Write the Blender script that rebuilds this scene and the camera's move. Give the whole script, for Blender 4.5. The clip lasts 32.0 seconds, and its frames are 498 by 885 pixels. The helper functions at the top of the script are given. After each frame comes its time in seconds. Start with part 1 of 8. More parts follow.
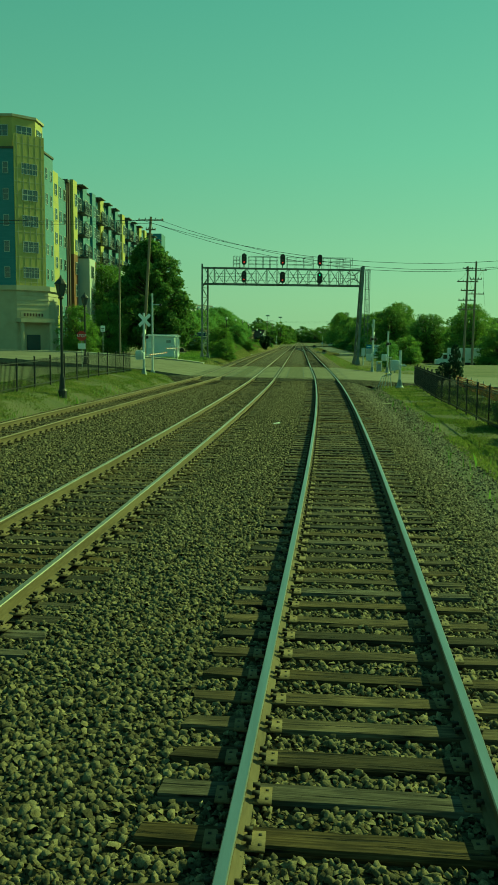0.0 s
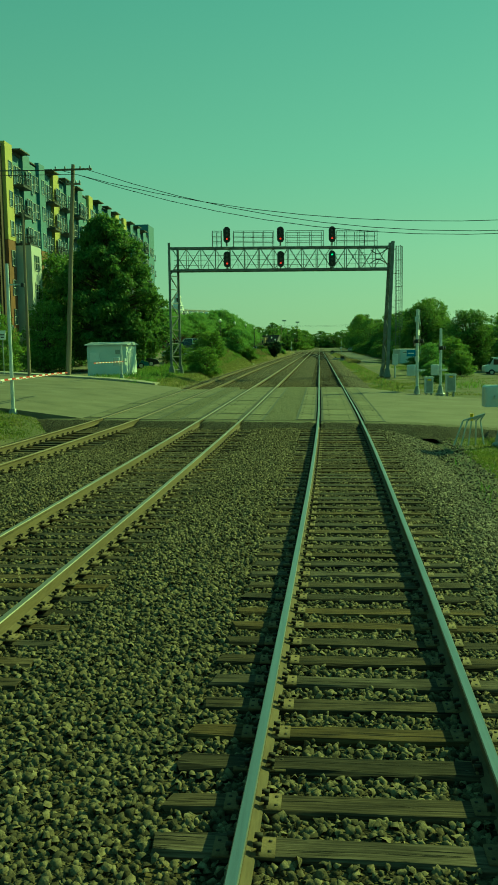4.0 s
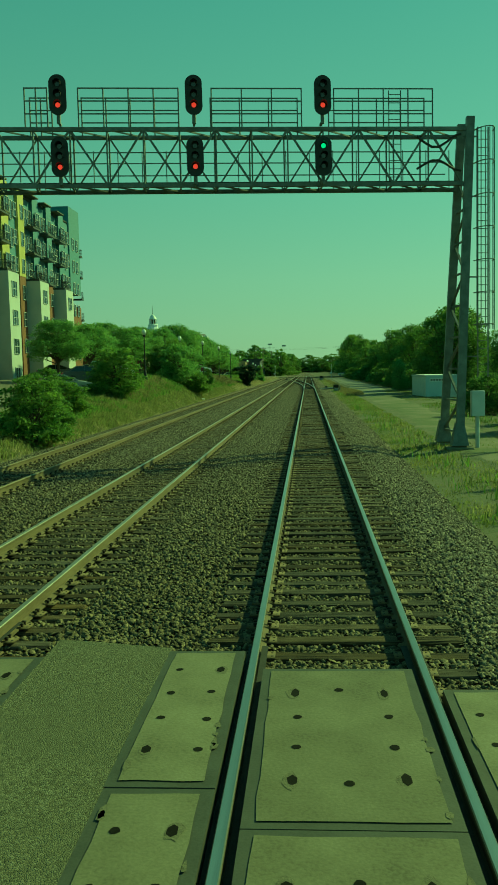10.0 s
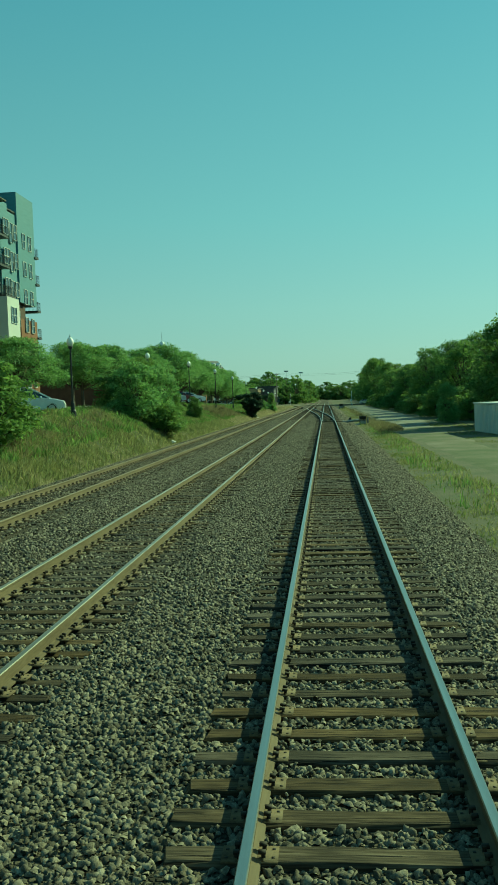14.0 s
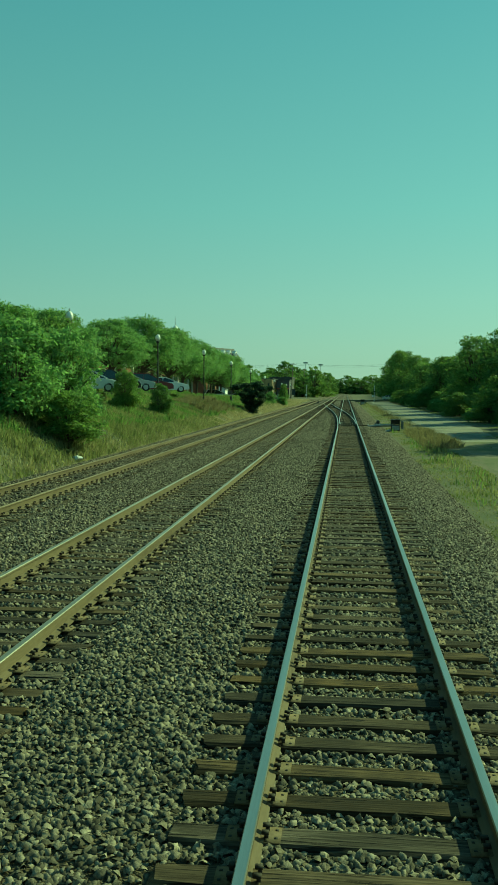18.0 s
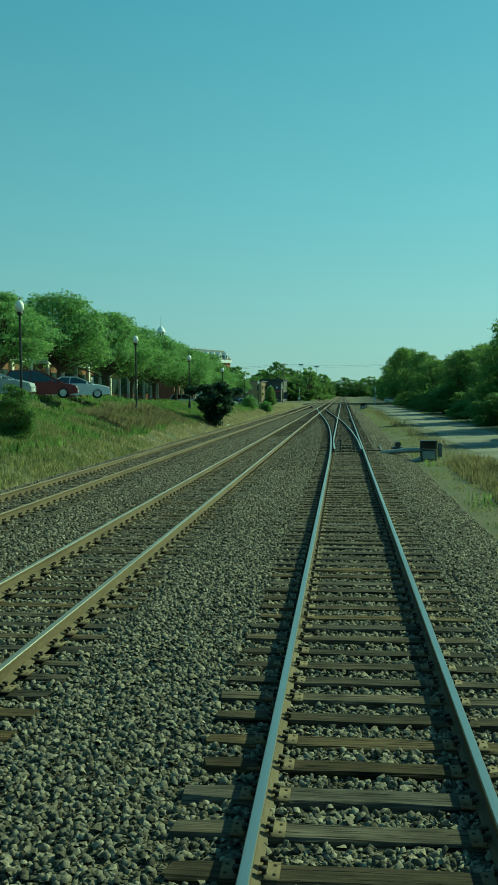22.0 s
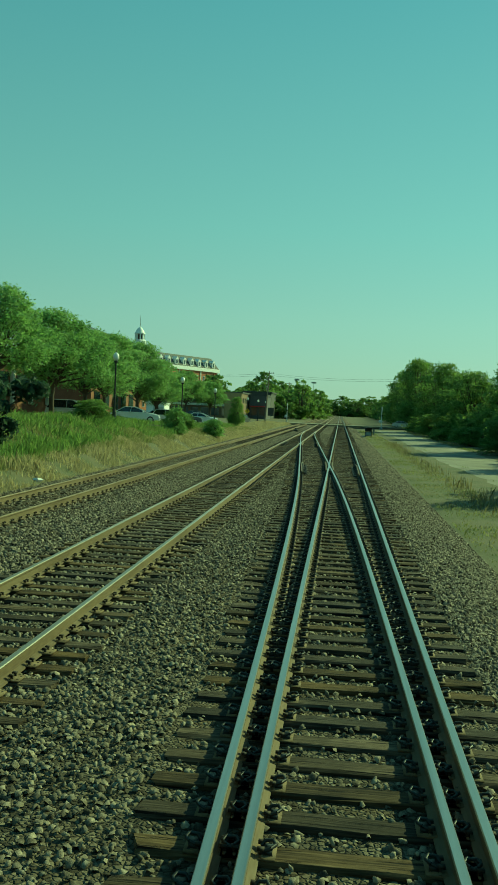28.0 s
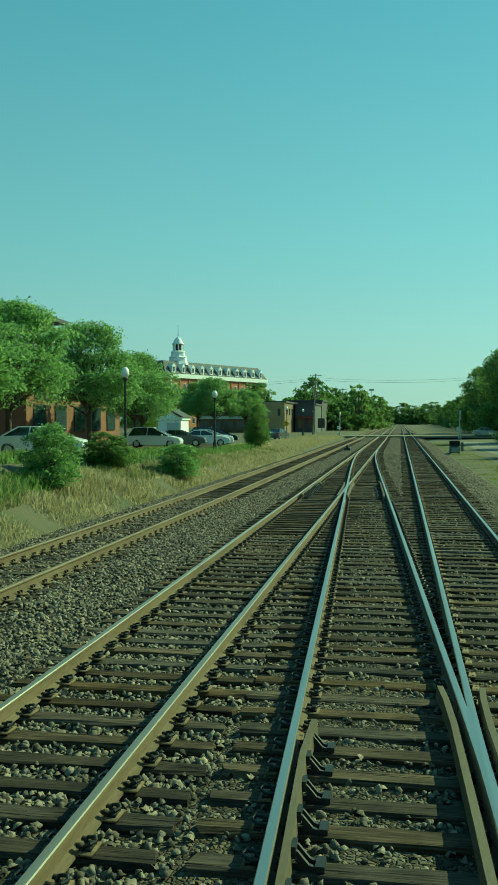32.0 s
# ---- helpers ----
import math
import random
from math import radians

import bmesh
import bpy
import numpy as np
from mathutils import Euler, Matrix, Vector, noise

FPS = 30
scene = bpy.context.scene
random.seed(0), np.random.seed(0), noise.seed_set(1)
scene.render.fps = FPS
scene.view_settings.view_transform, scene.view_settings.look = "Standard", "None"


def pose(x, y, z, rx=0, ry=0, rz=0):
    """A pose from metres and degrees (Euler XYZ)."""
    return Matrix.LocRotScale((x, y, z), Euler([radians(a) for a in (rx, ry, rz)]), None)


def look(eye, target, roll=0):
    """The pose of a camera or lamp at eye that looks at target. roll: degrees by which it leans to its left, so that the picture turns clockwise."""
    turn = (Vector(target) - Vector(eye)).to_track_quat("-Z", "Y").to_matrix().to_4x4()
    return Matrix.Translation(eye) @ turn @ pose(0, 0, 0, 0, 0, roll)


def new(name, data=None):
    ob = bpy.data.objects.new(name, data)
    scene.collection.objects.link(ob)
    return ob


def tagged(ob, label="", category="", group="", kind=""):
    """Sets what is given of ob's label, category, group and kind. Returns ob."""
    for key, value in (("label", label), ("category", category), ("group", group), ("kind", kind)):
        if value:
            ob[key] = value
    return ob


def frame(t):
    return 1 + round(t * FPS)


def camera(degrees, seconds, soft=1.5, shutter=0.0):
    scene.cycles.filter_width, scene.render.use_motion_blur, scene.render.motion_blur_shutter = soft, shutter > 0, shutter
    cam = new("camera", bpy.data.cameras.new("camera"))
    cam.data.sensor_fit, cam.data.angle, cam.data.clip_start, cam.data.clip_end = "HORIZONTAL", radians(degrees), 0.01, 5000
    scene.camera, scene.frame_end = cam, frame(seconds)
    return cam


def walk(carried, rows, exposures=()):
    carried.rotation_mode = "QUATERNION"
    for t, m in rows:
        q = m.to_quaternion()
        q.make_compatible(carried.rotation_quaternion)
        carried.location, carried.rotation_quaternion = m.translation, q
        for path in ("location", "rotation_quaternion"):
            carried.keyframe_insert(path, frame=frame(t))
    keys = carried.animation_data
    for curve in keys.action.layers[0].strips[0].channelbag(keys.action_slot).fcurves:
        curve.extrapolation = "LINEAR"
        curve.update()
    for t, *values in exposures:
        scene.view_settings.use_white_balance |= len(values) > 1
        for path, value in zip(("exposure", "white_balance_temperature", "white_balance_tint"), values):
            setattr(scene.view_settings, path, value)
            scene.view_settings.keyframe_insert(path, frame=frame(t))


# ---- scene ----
# ---- camera and its path ----
cam = camera(31.77, 32.0, soft=1.6)
PATH = [
    (0.0, pose(-1.865, 17.105, 2.628, 83.298, -0.503, 3.300)),
    (0.5, pose(-1.685, 20.949, 2.628, 83.585, -0.015, 3.548)),
    (1.0, pose(-1.517, 24.793, 2.628, 83.791, 0.463, 3.748)),
    (1.5, pose(-1.358, 28.637, 2.628, 83.673, 0.812, 3.822)),
    (2.0, pose(-1.209, 32.479, 2.628, 83.601, 0.724, 4.028)),
    (2.5, pose(-1.069, 36.360, 2.628, 83.575, 0.865, 4.259)),
    (3.0, pose(-0.941, 40.222, 2.628, 83.733, 0.052, 4.421)),
    (3.5, pose(-0.826, 44.054, 2.628, 83.580, 1.030, 4.602)),
    (5.5, pose(-0.485, 59.441, 2.628, 84.760, -0.731, 4.644)),
    (6.0, pose(-0.417, 63.766, 2.628, 84.857, -1.177, 4.929)),
    (6.5, pose(-0.357, 67.952, 2.628, 84.721, -1.618, 5.004)),
    (7.0, pose(-0.306, 72.023, 2.628, 84.664, -1.879, 4.780)),
    (7.5, pose(-0.266, 76.007, 2.628, 84.636, -1.822, 2.544)),
    (8.0, pose(-0.246, 79.934, 2.628, 84.647, -1.160, 2.526)),
    (8.5, pose(-0.248, 83.826, 2.628, 84.683, -1.115, 2.672)),
    (9.0, pose(-0.270, 87.707, 2.628, 84.810, 0.151, 2.911)),
    (9.5, pose(-0.237, 91.590, 2.628, 85.084, 0.722, 3.282)),
    (10.0, pose(-0.216, 95.469, 2.628, 85.333, 1.254, 3.824)),
    (10.5, pose(-0.210, 99.305, 2.628, 85.666, 1.902, 4.245)),
    (11.0, pose(-0.212, 103.065, 2.628, 86.132, 1.805, 4.519)),
    (11.5, pose(-0.214, 106.746, 2.628, 86.784, 1.465, 4.770)),
    (12.0, pose(-0.212, 110.363, 2.628, 87.409, 1.662, 5.019)),
    (12.5, pose(-0.203, 113.933, 2.628, 87.563, 1.812, 5.213)),
    (13.0, pose(-0.190, 117.464, 2.628, 87.301, 1.508, 5.003)),
    (13.5, pose(-0.201, 120.955, 2.628, 87.125, 1.668, 4.901)),
    (14.0, pose(-0.209, 124.399, 2.628, 87.202, 1.948, 5.007)),
    (14.5, pose(-0.211, 127.786, 2.628, 87.091, 1.874, 4.981)),
    (16.5, pose(-0.194, 141.102, 2.628, 86.314, -0.019, 5.678)),
    (17.0, pose(-0.182, 144.410, 2.628, 86.318, 0.295, 5.954)),
    (17.5, pose(-0.200, 147.710, 2.628, 86.470, -0.082, 6.129)),
    (18.0, pose(-0.212, 151.018, 2.628, 86.613, -0.322, 6.284)),
    (18.5, pose(-0.215, 154.355, 2.628, 86.661, -0.488, 6.459)),
    (19.0, pose(-0.214, 157.744, 2.628, 86.740, -0.517, 6.496)),
    (19.5, pose(-0.211, 161.207, 2.628, 86.824, -0.419, 6.234)),
    (20.0, pose(-0.208, 164.762, 2.628, 86.804, -0.029, 6.213)),
    (20.5, pose(-0.211, 168.424, 2.628, 86.950, -0.122, 6.317)),
    (21.0, pose(-0.213, 172.198, 2.628, 86.894, -0.154, 6.226)),
    (21.5, pose(-0.212, 176.089, 2.628, 86.932, 0.462, 6.234)),
    (22.0, pose(-0.210, 180.095, 2.628, 86.858, 0.427, 6.112)),
    (22.5, pose(-0.209, 184.211, 2.628, 86.754, 0.058, 5.606)),
    (23.0, pose(-0.211, 188.418, 2.628, 86.725, -0.031, 5.649)),
    (23.5, pose(-0.212, 192.687, 2.628, 86.662, -0.021, 5.716)),
    (24.0, pose(-0.212, 196.978, 2.628, 86.603, -0.070, 5.673)),
    (24.5, pose(-0.206, 201.268, 2.628, 86.596, -0.627, 5.501)),
    (26.5, pose(-0.227, 218.448, 2.628, 87.108, -1.377, 5.792)),
    (27.0, pose(-0.238, 222.777, 2.628, 87.301, -1.289, 5.533)),
    (27.5, pose(-0.260, 227.163, 2.628, 87.616, -1.371, 5.810)),
    (28.0, pose(-0.309, 231.613, 2.628, 87.821, -2.505, 5.963)),
    (28.5, pose(-0.402, 236.132, 2.628, 88.033, -2.437, 6.125)),
    (29.0, pose(-0.511, 240.723, 2.628, 88.232, -1.794, 6.225)),
    (29.5, pose(-0.611, 245.387, 2.628, 88.483, -0.896, 6.428)),
    (30.0, pose(-0.728, 250.116, 2.628, 88.511, -0.723, 8.262)),
    (30.5, pose(-0.918, 254.911, 2.628, 88.343, -0.373, 10.199)),
    (31.0, pose(-1.110, 259.787, 2.628, 88.448, -1.065, 10.024)),
    (31.5, pose(-1.264, 264.745, 2.628, 88.494, -0.459, 9.992)),
    (32.0, pose(-1.407, 269.759, 2.628, 88.612, 0.069, 9.797)),
]
EXPOSURES = [
    (0.0, 0.16, 13350, -91),
    (6.0, 0.21, 13700, -93),
    (7.0, 0.24, 13700, -94),
    (8.0, 0.09, 13700, -95),
    (9.0, 0.07, 13700, -98),
    (10.0, 0.05, 12700, -95),
    (11.0, -0.06, 12200, -92),
    (11.6, 0.21, 10150, -84),
    (12.6, 0.36, 6500, -60),
    (14.5, 0.29, 6500, -60),
    (16.5, 0.2, 11250, -88),
    (17.0, 0.19, 10500, -86),
    (18.0, 0.27, 7450, -69),
    (19.0, 0.27, 6350, -62),
    (20.0, 0.21, 6900, -64),
    (22.0, 0.25, 5750, -56),
    (23.5, 0.27, 5850, -56),
    (24.5, 0.27, 8250, -79),
    (26.5, 0.27, 8150, -74),
    (28.0, 0.32, 7600, -66),
    (30.0, 0.3, 6700, -61),
    (31.0, 0.47, 6600, -59),
    (32.0, 0.47, 6400, -57),
]
walk(cam, PATH, EXPOSURES)

# ---- light ----
SUN_DIR = Vector((0.77, 0.638, 0.0)).normalized()
SUN_EL = radians(32.6)
world = bpy.data.worlds.new("World")
scene.world = world
world.use_nodes = True
_nt = world.node_tree
_sky = _nt.nodes.new("ShaderNodeTexSky")
_sky.sky_type = "NISHITA"
_sky.sun_disc = False
_sky.sun_elevation = SUN_EL
_sky.sun_rotation = math.atan2(SUN_DIR.x, SUN_DIR.y)
_sky.air_density = 1.0
_sky.dust_density = 0.2
_sky.ozone_density = 1.2
_bg = _nt.nodes["Background"]
_co = _nt.nodes.new("ShaderNodeTexCoord")
_xyz = _nt.nodes.new("ShaderNodeSeparateXYZ")
_nt.links.new(_co.outputs["Generated"], _xyz.inputs[0])
_tint = _nt.nodes.new("ShaderNodeValToRGB")
for _p, _c in ((0.05, (0.45, 0.535, 0.70)), (0.1, (0.45, 0.575, 0.745)), (0.2, (0.365, 0.58, 0.785)), (0.42, (0.225, 0.465, 0.735))):
    _tint.color_ramp.elements.new(_p).color = (*_c, 1)
_tint.color_ramp.elements[0].color, _tint.color_ramp.elements[5].color = (0.40, 0.485, 0.66, 1), (0.10, 0.27, 0.55, 1)
_nt.links.new(_xyz.outputs[2], _tint.inputs[0])
_thin = _nt.nodes.new("ShaderNodeMapRange")
for _i, _v in ((1, 0.0), (2, 1.0), (3, 0.74), (4, 0.5)):
    _thin.inputs[_i].default_value = _v
_nt.links.new(_xyz.outputs[2], _thin.inputs[0])
_gain = _nt.nodes.new("ShaderNodeVectorMath")
_gain.operation = "SCALE"
_glare = _nt.nodes.new("ShaderNodeMath")
_glare.operation = "MULTIPLY_ADD"
_glare.inputs[1].default_value, _glare.inputs[2].default_value = 3.2, 10.3
_nt.links.new(_xyz.outputs[0], _glare.inputs[0])
_nt.links.new(_glare.outputs[0], _gain.inputs[3])
_nt.links.new(_tint.outputs[0], _gain.inputs[0])
_haze = _nt.nodes.new("ShaderNodeMix")
_haze.data_type = "RGBA"
_nt.links.new(_thin.outputs[0], _haze.inputs[0])
_nt.links.new(_sky.outputs[0], _haze.inputs[6])
_nt.links.new(_gain.outputs[0], _haze.inputs[7])
_nt.links.new(_haze.outputs[2], _bg.inputs[0])
_bg.inputs[1].default_value = 0.0707
sun = new("sun", bpy.data.lights.new("sun", "SUN"))
sun.data.energy = 5.0
sun.data.angle = radians(0.6)
sun.data.color = (1.0, 0.85, 0.60)
_d = Vector((SUN_DIR.x * math.cos(SUN_EL), SUN_DIR.y * math.cos(SUN_EL), math.sin(SUN_EL)))
sun.matrix_world = look(_d * 300, (0, 0, 0))

# ---- helpers of this scene ----
rng = np.random.default_rng(7)


class Geo:
    """Collects vertices and faces of one part."""

    def __init__(self):
        self.v, self.f, self.m = [], [], []

    def add(self, verts, faces, mi=0):
        b = len(self.v)
        self.v.extend(verts)
        self.f.extend([tuple(i + b for i in q) for q in faces])
        self.m.extend([mi] * len(faces))
        return self

    def box(self, x, y, z, sx, sy, sz, rot=0.0, mi=0, taper=1.0, tilt=None):
        """A box centred on x, y with its base at z."""
        c, s = math.cos(rot), math.sin(rot)
        vs = []
        for k, t in ((0, 1.0), (1, taper)):
            for a, b in ((-1, -1), (1, -1), (1, 1), (-1, 1)):
                px, py = a * sx / 2 * t, b * sy / 2 * t
                vs.append((x + c * px - s * py, y + s * px + c * py, z + k * sz))
        return self.add(vs, [(3, 2, 1, 0), (4, 5, 6, 7), (0, 1, 5, 4), (1, 2, 6, 5), (2, 3, 7, 6), (3, 0, 4, 7)], mi)

    def bevel_box(self, x, y, z, sx, sy, sz, b=0.02, rot=0.0, mi=0):
        """A box with its upright and top edges cut."""
        c, s = math.cos(rot), math.sin(rot)
        vs, fs = [], []
        for zz, ins in ((z, 0.0), (z + sz - b, 0.0), (z + sz, b)):
            hx, hy = sx / 2 - ins, sy / 2 - ins
            for px, py in ((-hx + b, -hy), (hx - b, -hy), (hx, -hy + b), (hx, hy - b), (hx - b, hy), (-hx + b, hy), (-hx, hy - b), (-hx, -hy + b)):
                vs.append((x + c * px - s * py, y + s * px + c * py, zz))
        for r in (0, 8):
            for i in range(8):
                j = (i + 1) % 8
                fs.append((r + i, r + j, r + 8 + j, r + 8 + i))
        fs.append(tuple(range(16, 24)))
        fs.append(tuple(range(7, -1, -1)))
        return self.add(vs, fs, mi)

    def tube(self, p0, p1, r0, r1=None, n=8, mi=0, caps=True):
        r1 = r0 if r1 is None else r1
        p0, p1 = Vector(p0), Vector(p1)
        d = (p1 - p0)
        if d.length < 1e-6:
            return self
        d.normalize()
        a = d.orthogonal().normalized()
        b = d.cross(a)
        vs = []
        for p, r in ((p0, r0), (p1, r1)):
            for i in range(n):
                t = 2 * math.pi * i / n
                vs.append(tuple(p + (a * math.cos(t) + b * math.sin(t)) * r))
        fs = [(i, (i + 1) % n, n + (i + 1) % n, n + i) for i in range(n)]
        if caps:
            fs += [tuple(range(n - 1, -1, -1)), tuple(range(n, 2 * n))]
        return self.add(vs, fs, mi)

    def beam(self, p0, p1, w, h=None, mi=0):
        """A square bar from p0 to p1."""
        h = w if h is None else h
        p0, p1 = Vector(p0), Vector(p1)
        d = (p1 - p0).normalized()
        up = Vector((0, 0, 1)) if abs(d.z) < 0.95 else Vector((0, 1, 0))
        a = d.cross(up).normalized() * (w / 2)
        b = a.cross(d).normalized() * (h / 2)
        vs = [tuple(p + a * i + b * j) for p in (p0, p1) for i, j in ((-1, -1), (1, -1), (1, 1), (-1, 1))]
        return self.add(vs, [(0, 1, 2, 3), (7, 6, 5, 4), (0, 4, 5, 1), (1, 5, 6, 2), (2, 6, 7, 3), (3, 7, 4, 0)], mi)

    def lathe(self, x, y, prof, n=12, mi=0):
        """prof: rows of radius, height."""
        vs, fs = [], []
        for r, z in prof:
            for i in range(n):
                t = 2 * math.pi * i / n
                vs.append((x + r * math.cos(t), y + r * math.sin(t), z))
        for k in range(len(prof) - 1):
            for i in range(n):
                j = (i + 1) % n
                fs.append((k * n + i, k * n + j, k * n + n + j, k * n + n + i))
        fs.append(tuple(range(n - 1, -1, -1)))
        fs.append(tuple(range((len(prof) - 1) * n, len(prof) * n)))
        return self.add(vs, fs, mi)

    def ball(self, x, y, z, r, rz=None, n=10, m=6, mi=0):
        rz = rz or r
        return self.lathe(x, y, [(r * math.sin(math.pi * k / m) + 1e-4, z - rz * math.cos(math.pi * k / m)) for k in range(m + 1)], n, mi)

    def prism(self, poly, axis, lo, hi, mi=0):
        """Extrudes an outline: axis 'x' takes (y, z) pairs, 'y' (x, z), 'z' (x, y)."""
        n = len(poly)
        vs = []
        for e in (lo, hi):
            for a, b in poly:
                vs.append({"x": (e, a, b), "y": (a, e, b), "z": (a, b, e)}[axis])
        fs = [tuple(range(n - 1, -1, -1)), tuple(range(n, 2 * n))]
        fs += [(i, (i + 1) % n, n + (i + 1) % n, n + i) for i in range(n)]
        return self.add(vs, fs, mi)

    def mesh(self, name, mats, smooth=False, fix=True):
        me = bpy.data.meshes.new(name)
        me.from_pydata(self.v, [], self.f)
        for m in (mats if isinstance(mats, (list, tuple)) else [mats]):
            me.materials.append(m)
        if any(self.m):
            me.polygons.foreach_set("material_index", self.m)
        if fix:
            b = bmesh.new()
            b.from_mesh(me)
            bmesh.ops.recalc_face_normals(b, faces=b.faces)
            b.to_mesh(me)
            b.free()
        if smooth:
            me.polygons.foreach_set("use_smooth", [True] * len(me.polygons))
        me.update()
        return me


def obj(name, me, parent=None, label="", category="", group="", kind=""):
    o = new(name, me)
    if parent is not None:
        o.parent = parent
    return tagged(o, label, category, group, kind)


def part(name, geo, mats, parent, label="", smooth=False, kind=""):
    return obj(name, geo.mesh(name, mats, smooth), parent, label, kind=kind)


def empty(name, x, y, z, label, category, group="", kind="", rz=0.0):
    o = new(name)
    o.matrix_world = pose(x, y, z, 0, 0, rz)
    return tagged(o, label, category, group, kind)


def raw_mesh(name, verts, faces, mats):
    """A mesh from numpy arrays: verts (n, 3), faces (m, k) of one size."""
    me = bpy.data.meshes.new(name)
    nf, k = faces.shape
    me.vertices.add(len(verts))
    me.vertices.foreach_set("co", np.ascontiguousarray(verts, dtype=np.float32).ravel())
    me.loops.add(nf * k)
    me.loops.foreach_set("vertex_index", np.ascontiguousarray(faces, dtype=np.int32).ravel())
    me.polygons.add(nf)
    me.polygons.foreach_set("loop_start", np.arange(0, nf * k, k, dtype=np.int32))
    me.polygons.foreach_set("loop_total", np.full(nf, k, dtype=np.int32))
    for m in (mats if isinstance(mats, (list, tuple)) else [mats]):
        me.materials.append(m)
    me.update(calc_edges=True)
    me.validate()
    return me


# ---- materials ----
def ramp(nt, stops):
    r = nt.nodes.new("ShaderNodeValToRGB")
    e = r.color_ramp.elements
    while len(e) < len(stops):
        e.new(0.5)
    for el, (p, c) in zip(e, stops):
        el.position, el.color = p, (*c, 1)
    return r


def mat(name, cols, scale=4.0, rough=0.8, metal=0.0, bump=0.3, fine=60.0, stretch=(1, 1, 1), rand=0.0, spec=0.4, dist=0.02, coord="Object", island=False, detail=6.0):
    """Noise at two scales between the colours, fine relief, and a change of value from piece to piece."""
    m = bpy.data.materials.new(name)
    m.use_nodes = True
    nt = m.node_tree
    N, L = nt.nodes, nt.links.new
    b = N["Principled BSDF"]
    b.inputs["Roughness"].default_value = rough
    b.inputs["Metallic"].default_value = metal
    b.inputs["Specular IOR Level"].default_value = spec
    tc = N.new("ShaderNodeTexCoord")
    mp = N.new("ShaderNodeMapping")
    mp.inputs["Scale"].default_value = stretch
    L(tc.outputs[coord], mp.inputs[0])
    n1 = N.new("ShaderNodeTexNoise")
    n1.inputs["Scale"].default_value = scale
    n1.inputs["Detail"].default_value = detail
    n2 = N.new("ShaderNodeTexNoise")
    n2.inputs["Scale"].default_value = fine
    n2.inputs["Detail"].default_value = 4
    L(mp.outputs[0], n1.inputs[0])
    L(mp.outputs[0], n2.inputs[0])
    mx = N.new("ShaderNodeMix")
    mx.inputs[0].default_value = 0.35
    L(n1.outputs[0], mx.inputs[2])
    L(n2.outputs[0], mx.inputs[3])
    k = len(cols)
    r = ramp(nt, [(0.3 + 0.4 * i / max(k - 1, 1), c) for i, c in enumerate(cols)])
    L(mx.outputs[0], r.inputs[0])
    out = r.outputs[0]
    if rand:
        src = N.new("ShaderNodeNewGeometry").outputs["Random Per Island"] if island else N.new("ShaderNodeObjectInfo").outputs["Random"]
        mr = N.new("ShaderNodeMapRange")
        mr.inputs[3].default_value, mr.inputs[4].default_value = 1 - rand, 1 + rand
        L(src, mr.inputs[0])
        hs = N.new("ShaderNodeHueSaturation")
        L(out, hs.inputs["Color"])
        L(mr.outputs[0], hs.inputs["Value"])
        out = hs.outputs[0]
    L(out, b.inputs["Base Color"])
    if bump:
        bp = N.new("ShaderNodeBump")
        bp.inputs["Strength"].default_value = bump
        bp.inputs["Distance"].default_value = dist
        L(mx.outputs[0], bp.inputs["Height"])
        L(bp.outputs[0], b.inputs["Normal"])
    return m


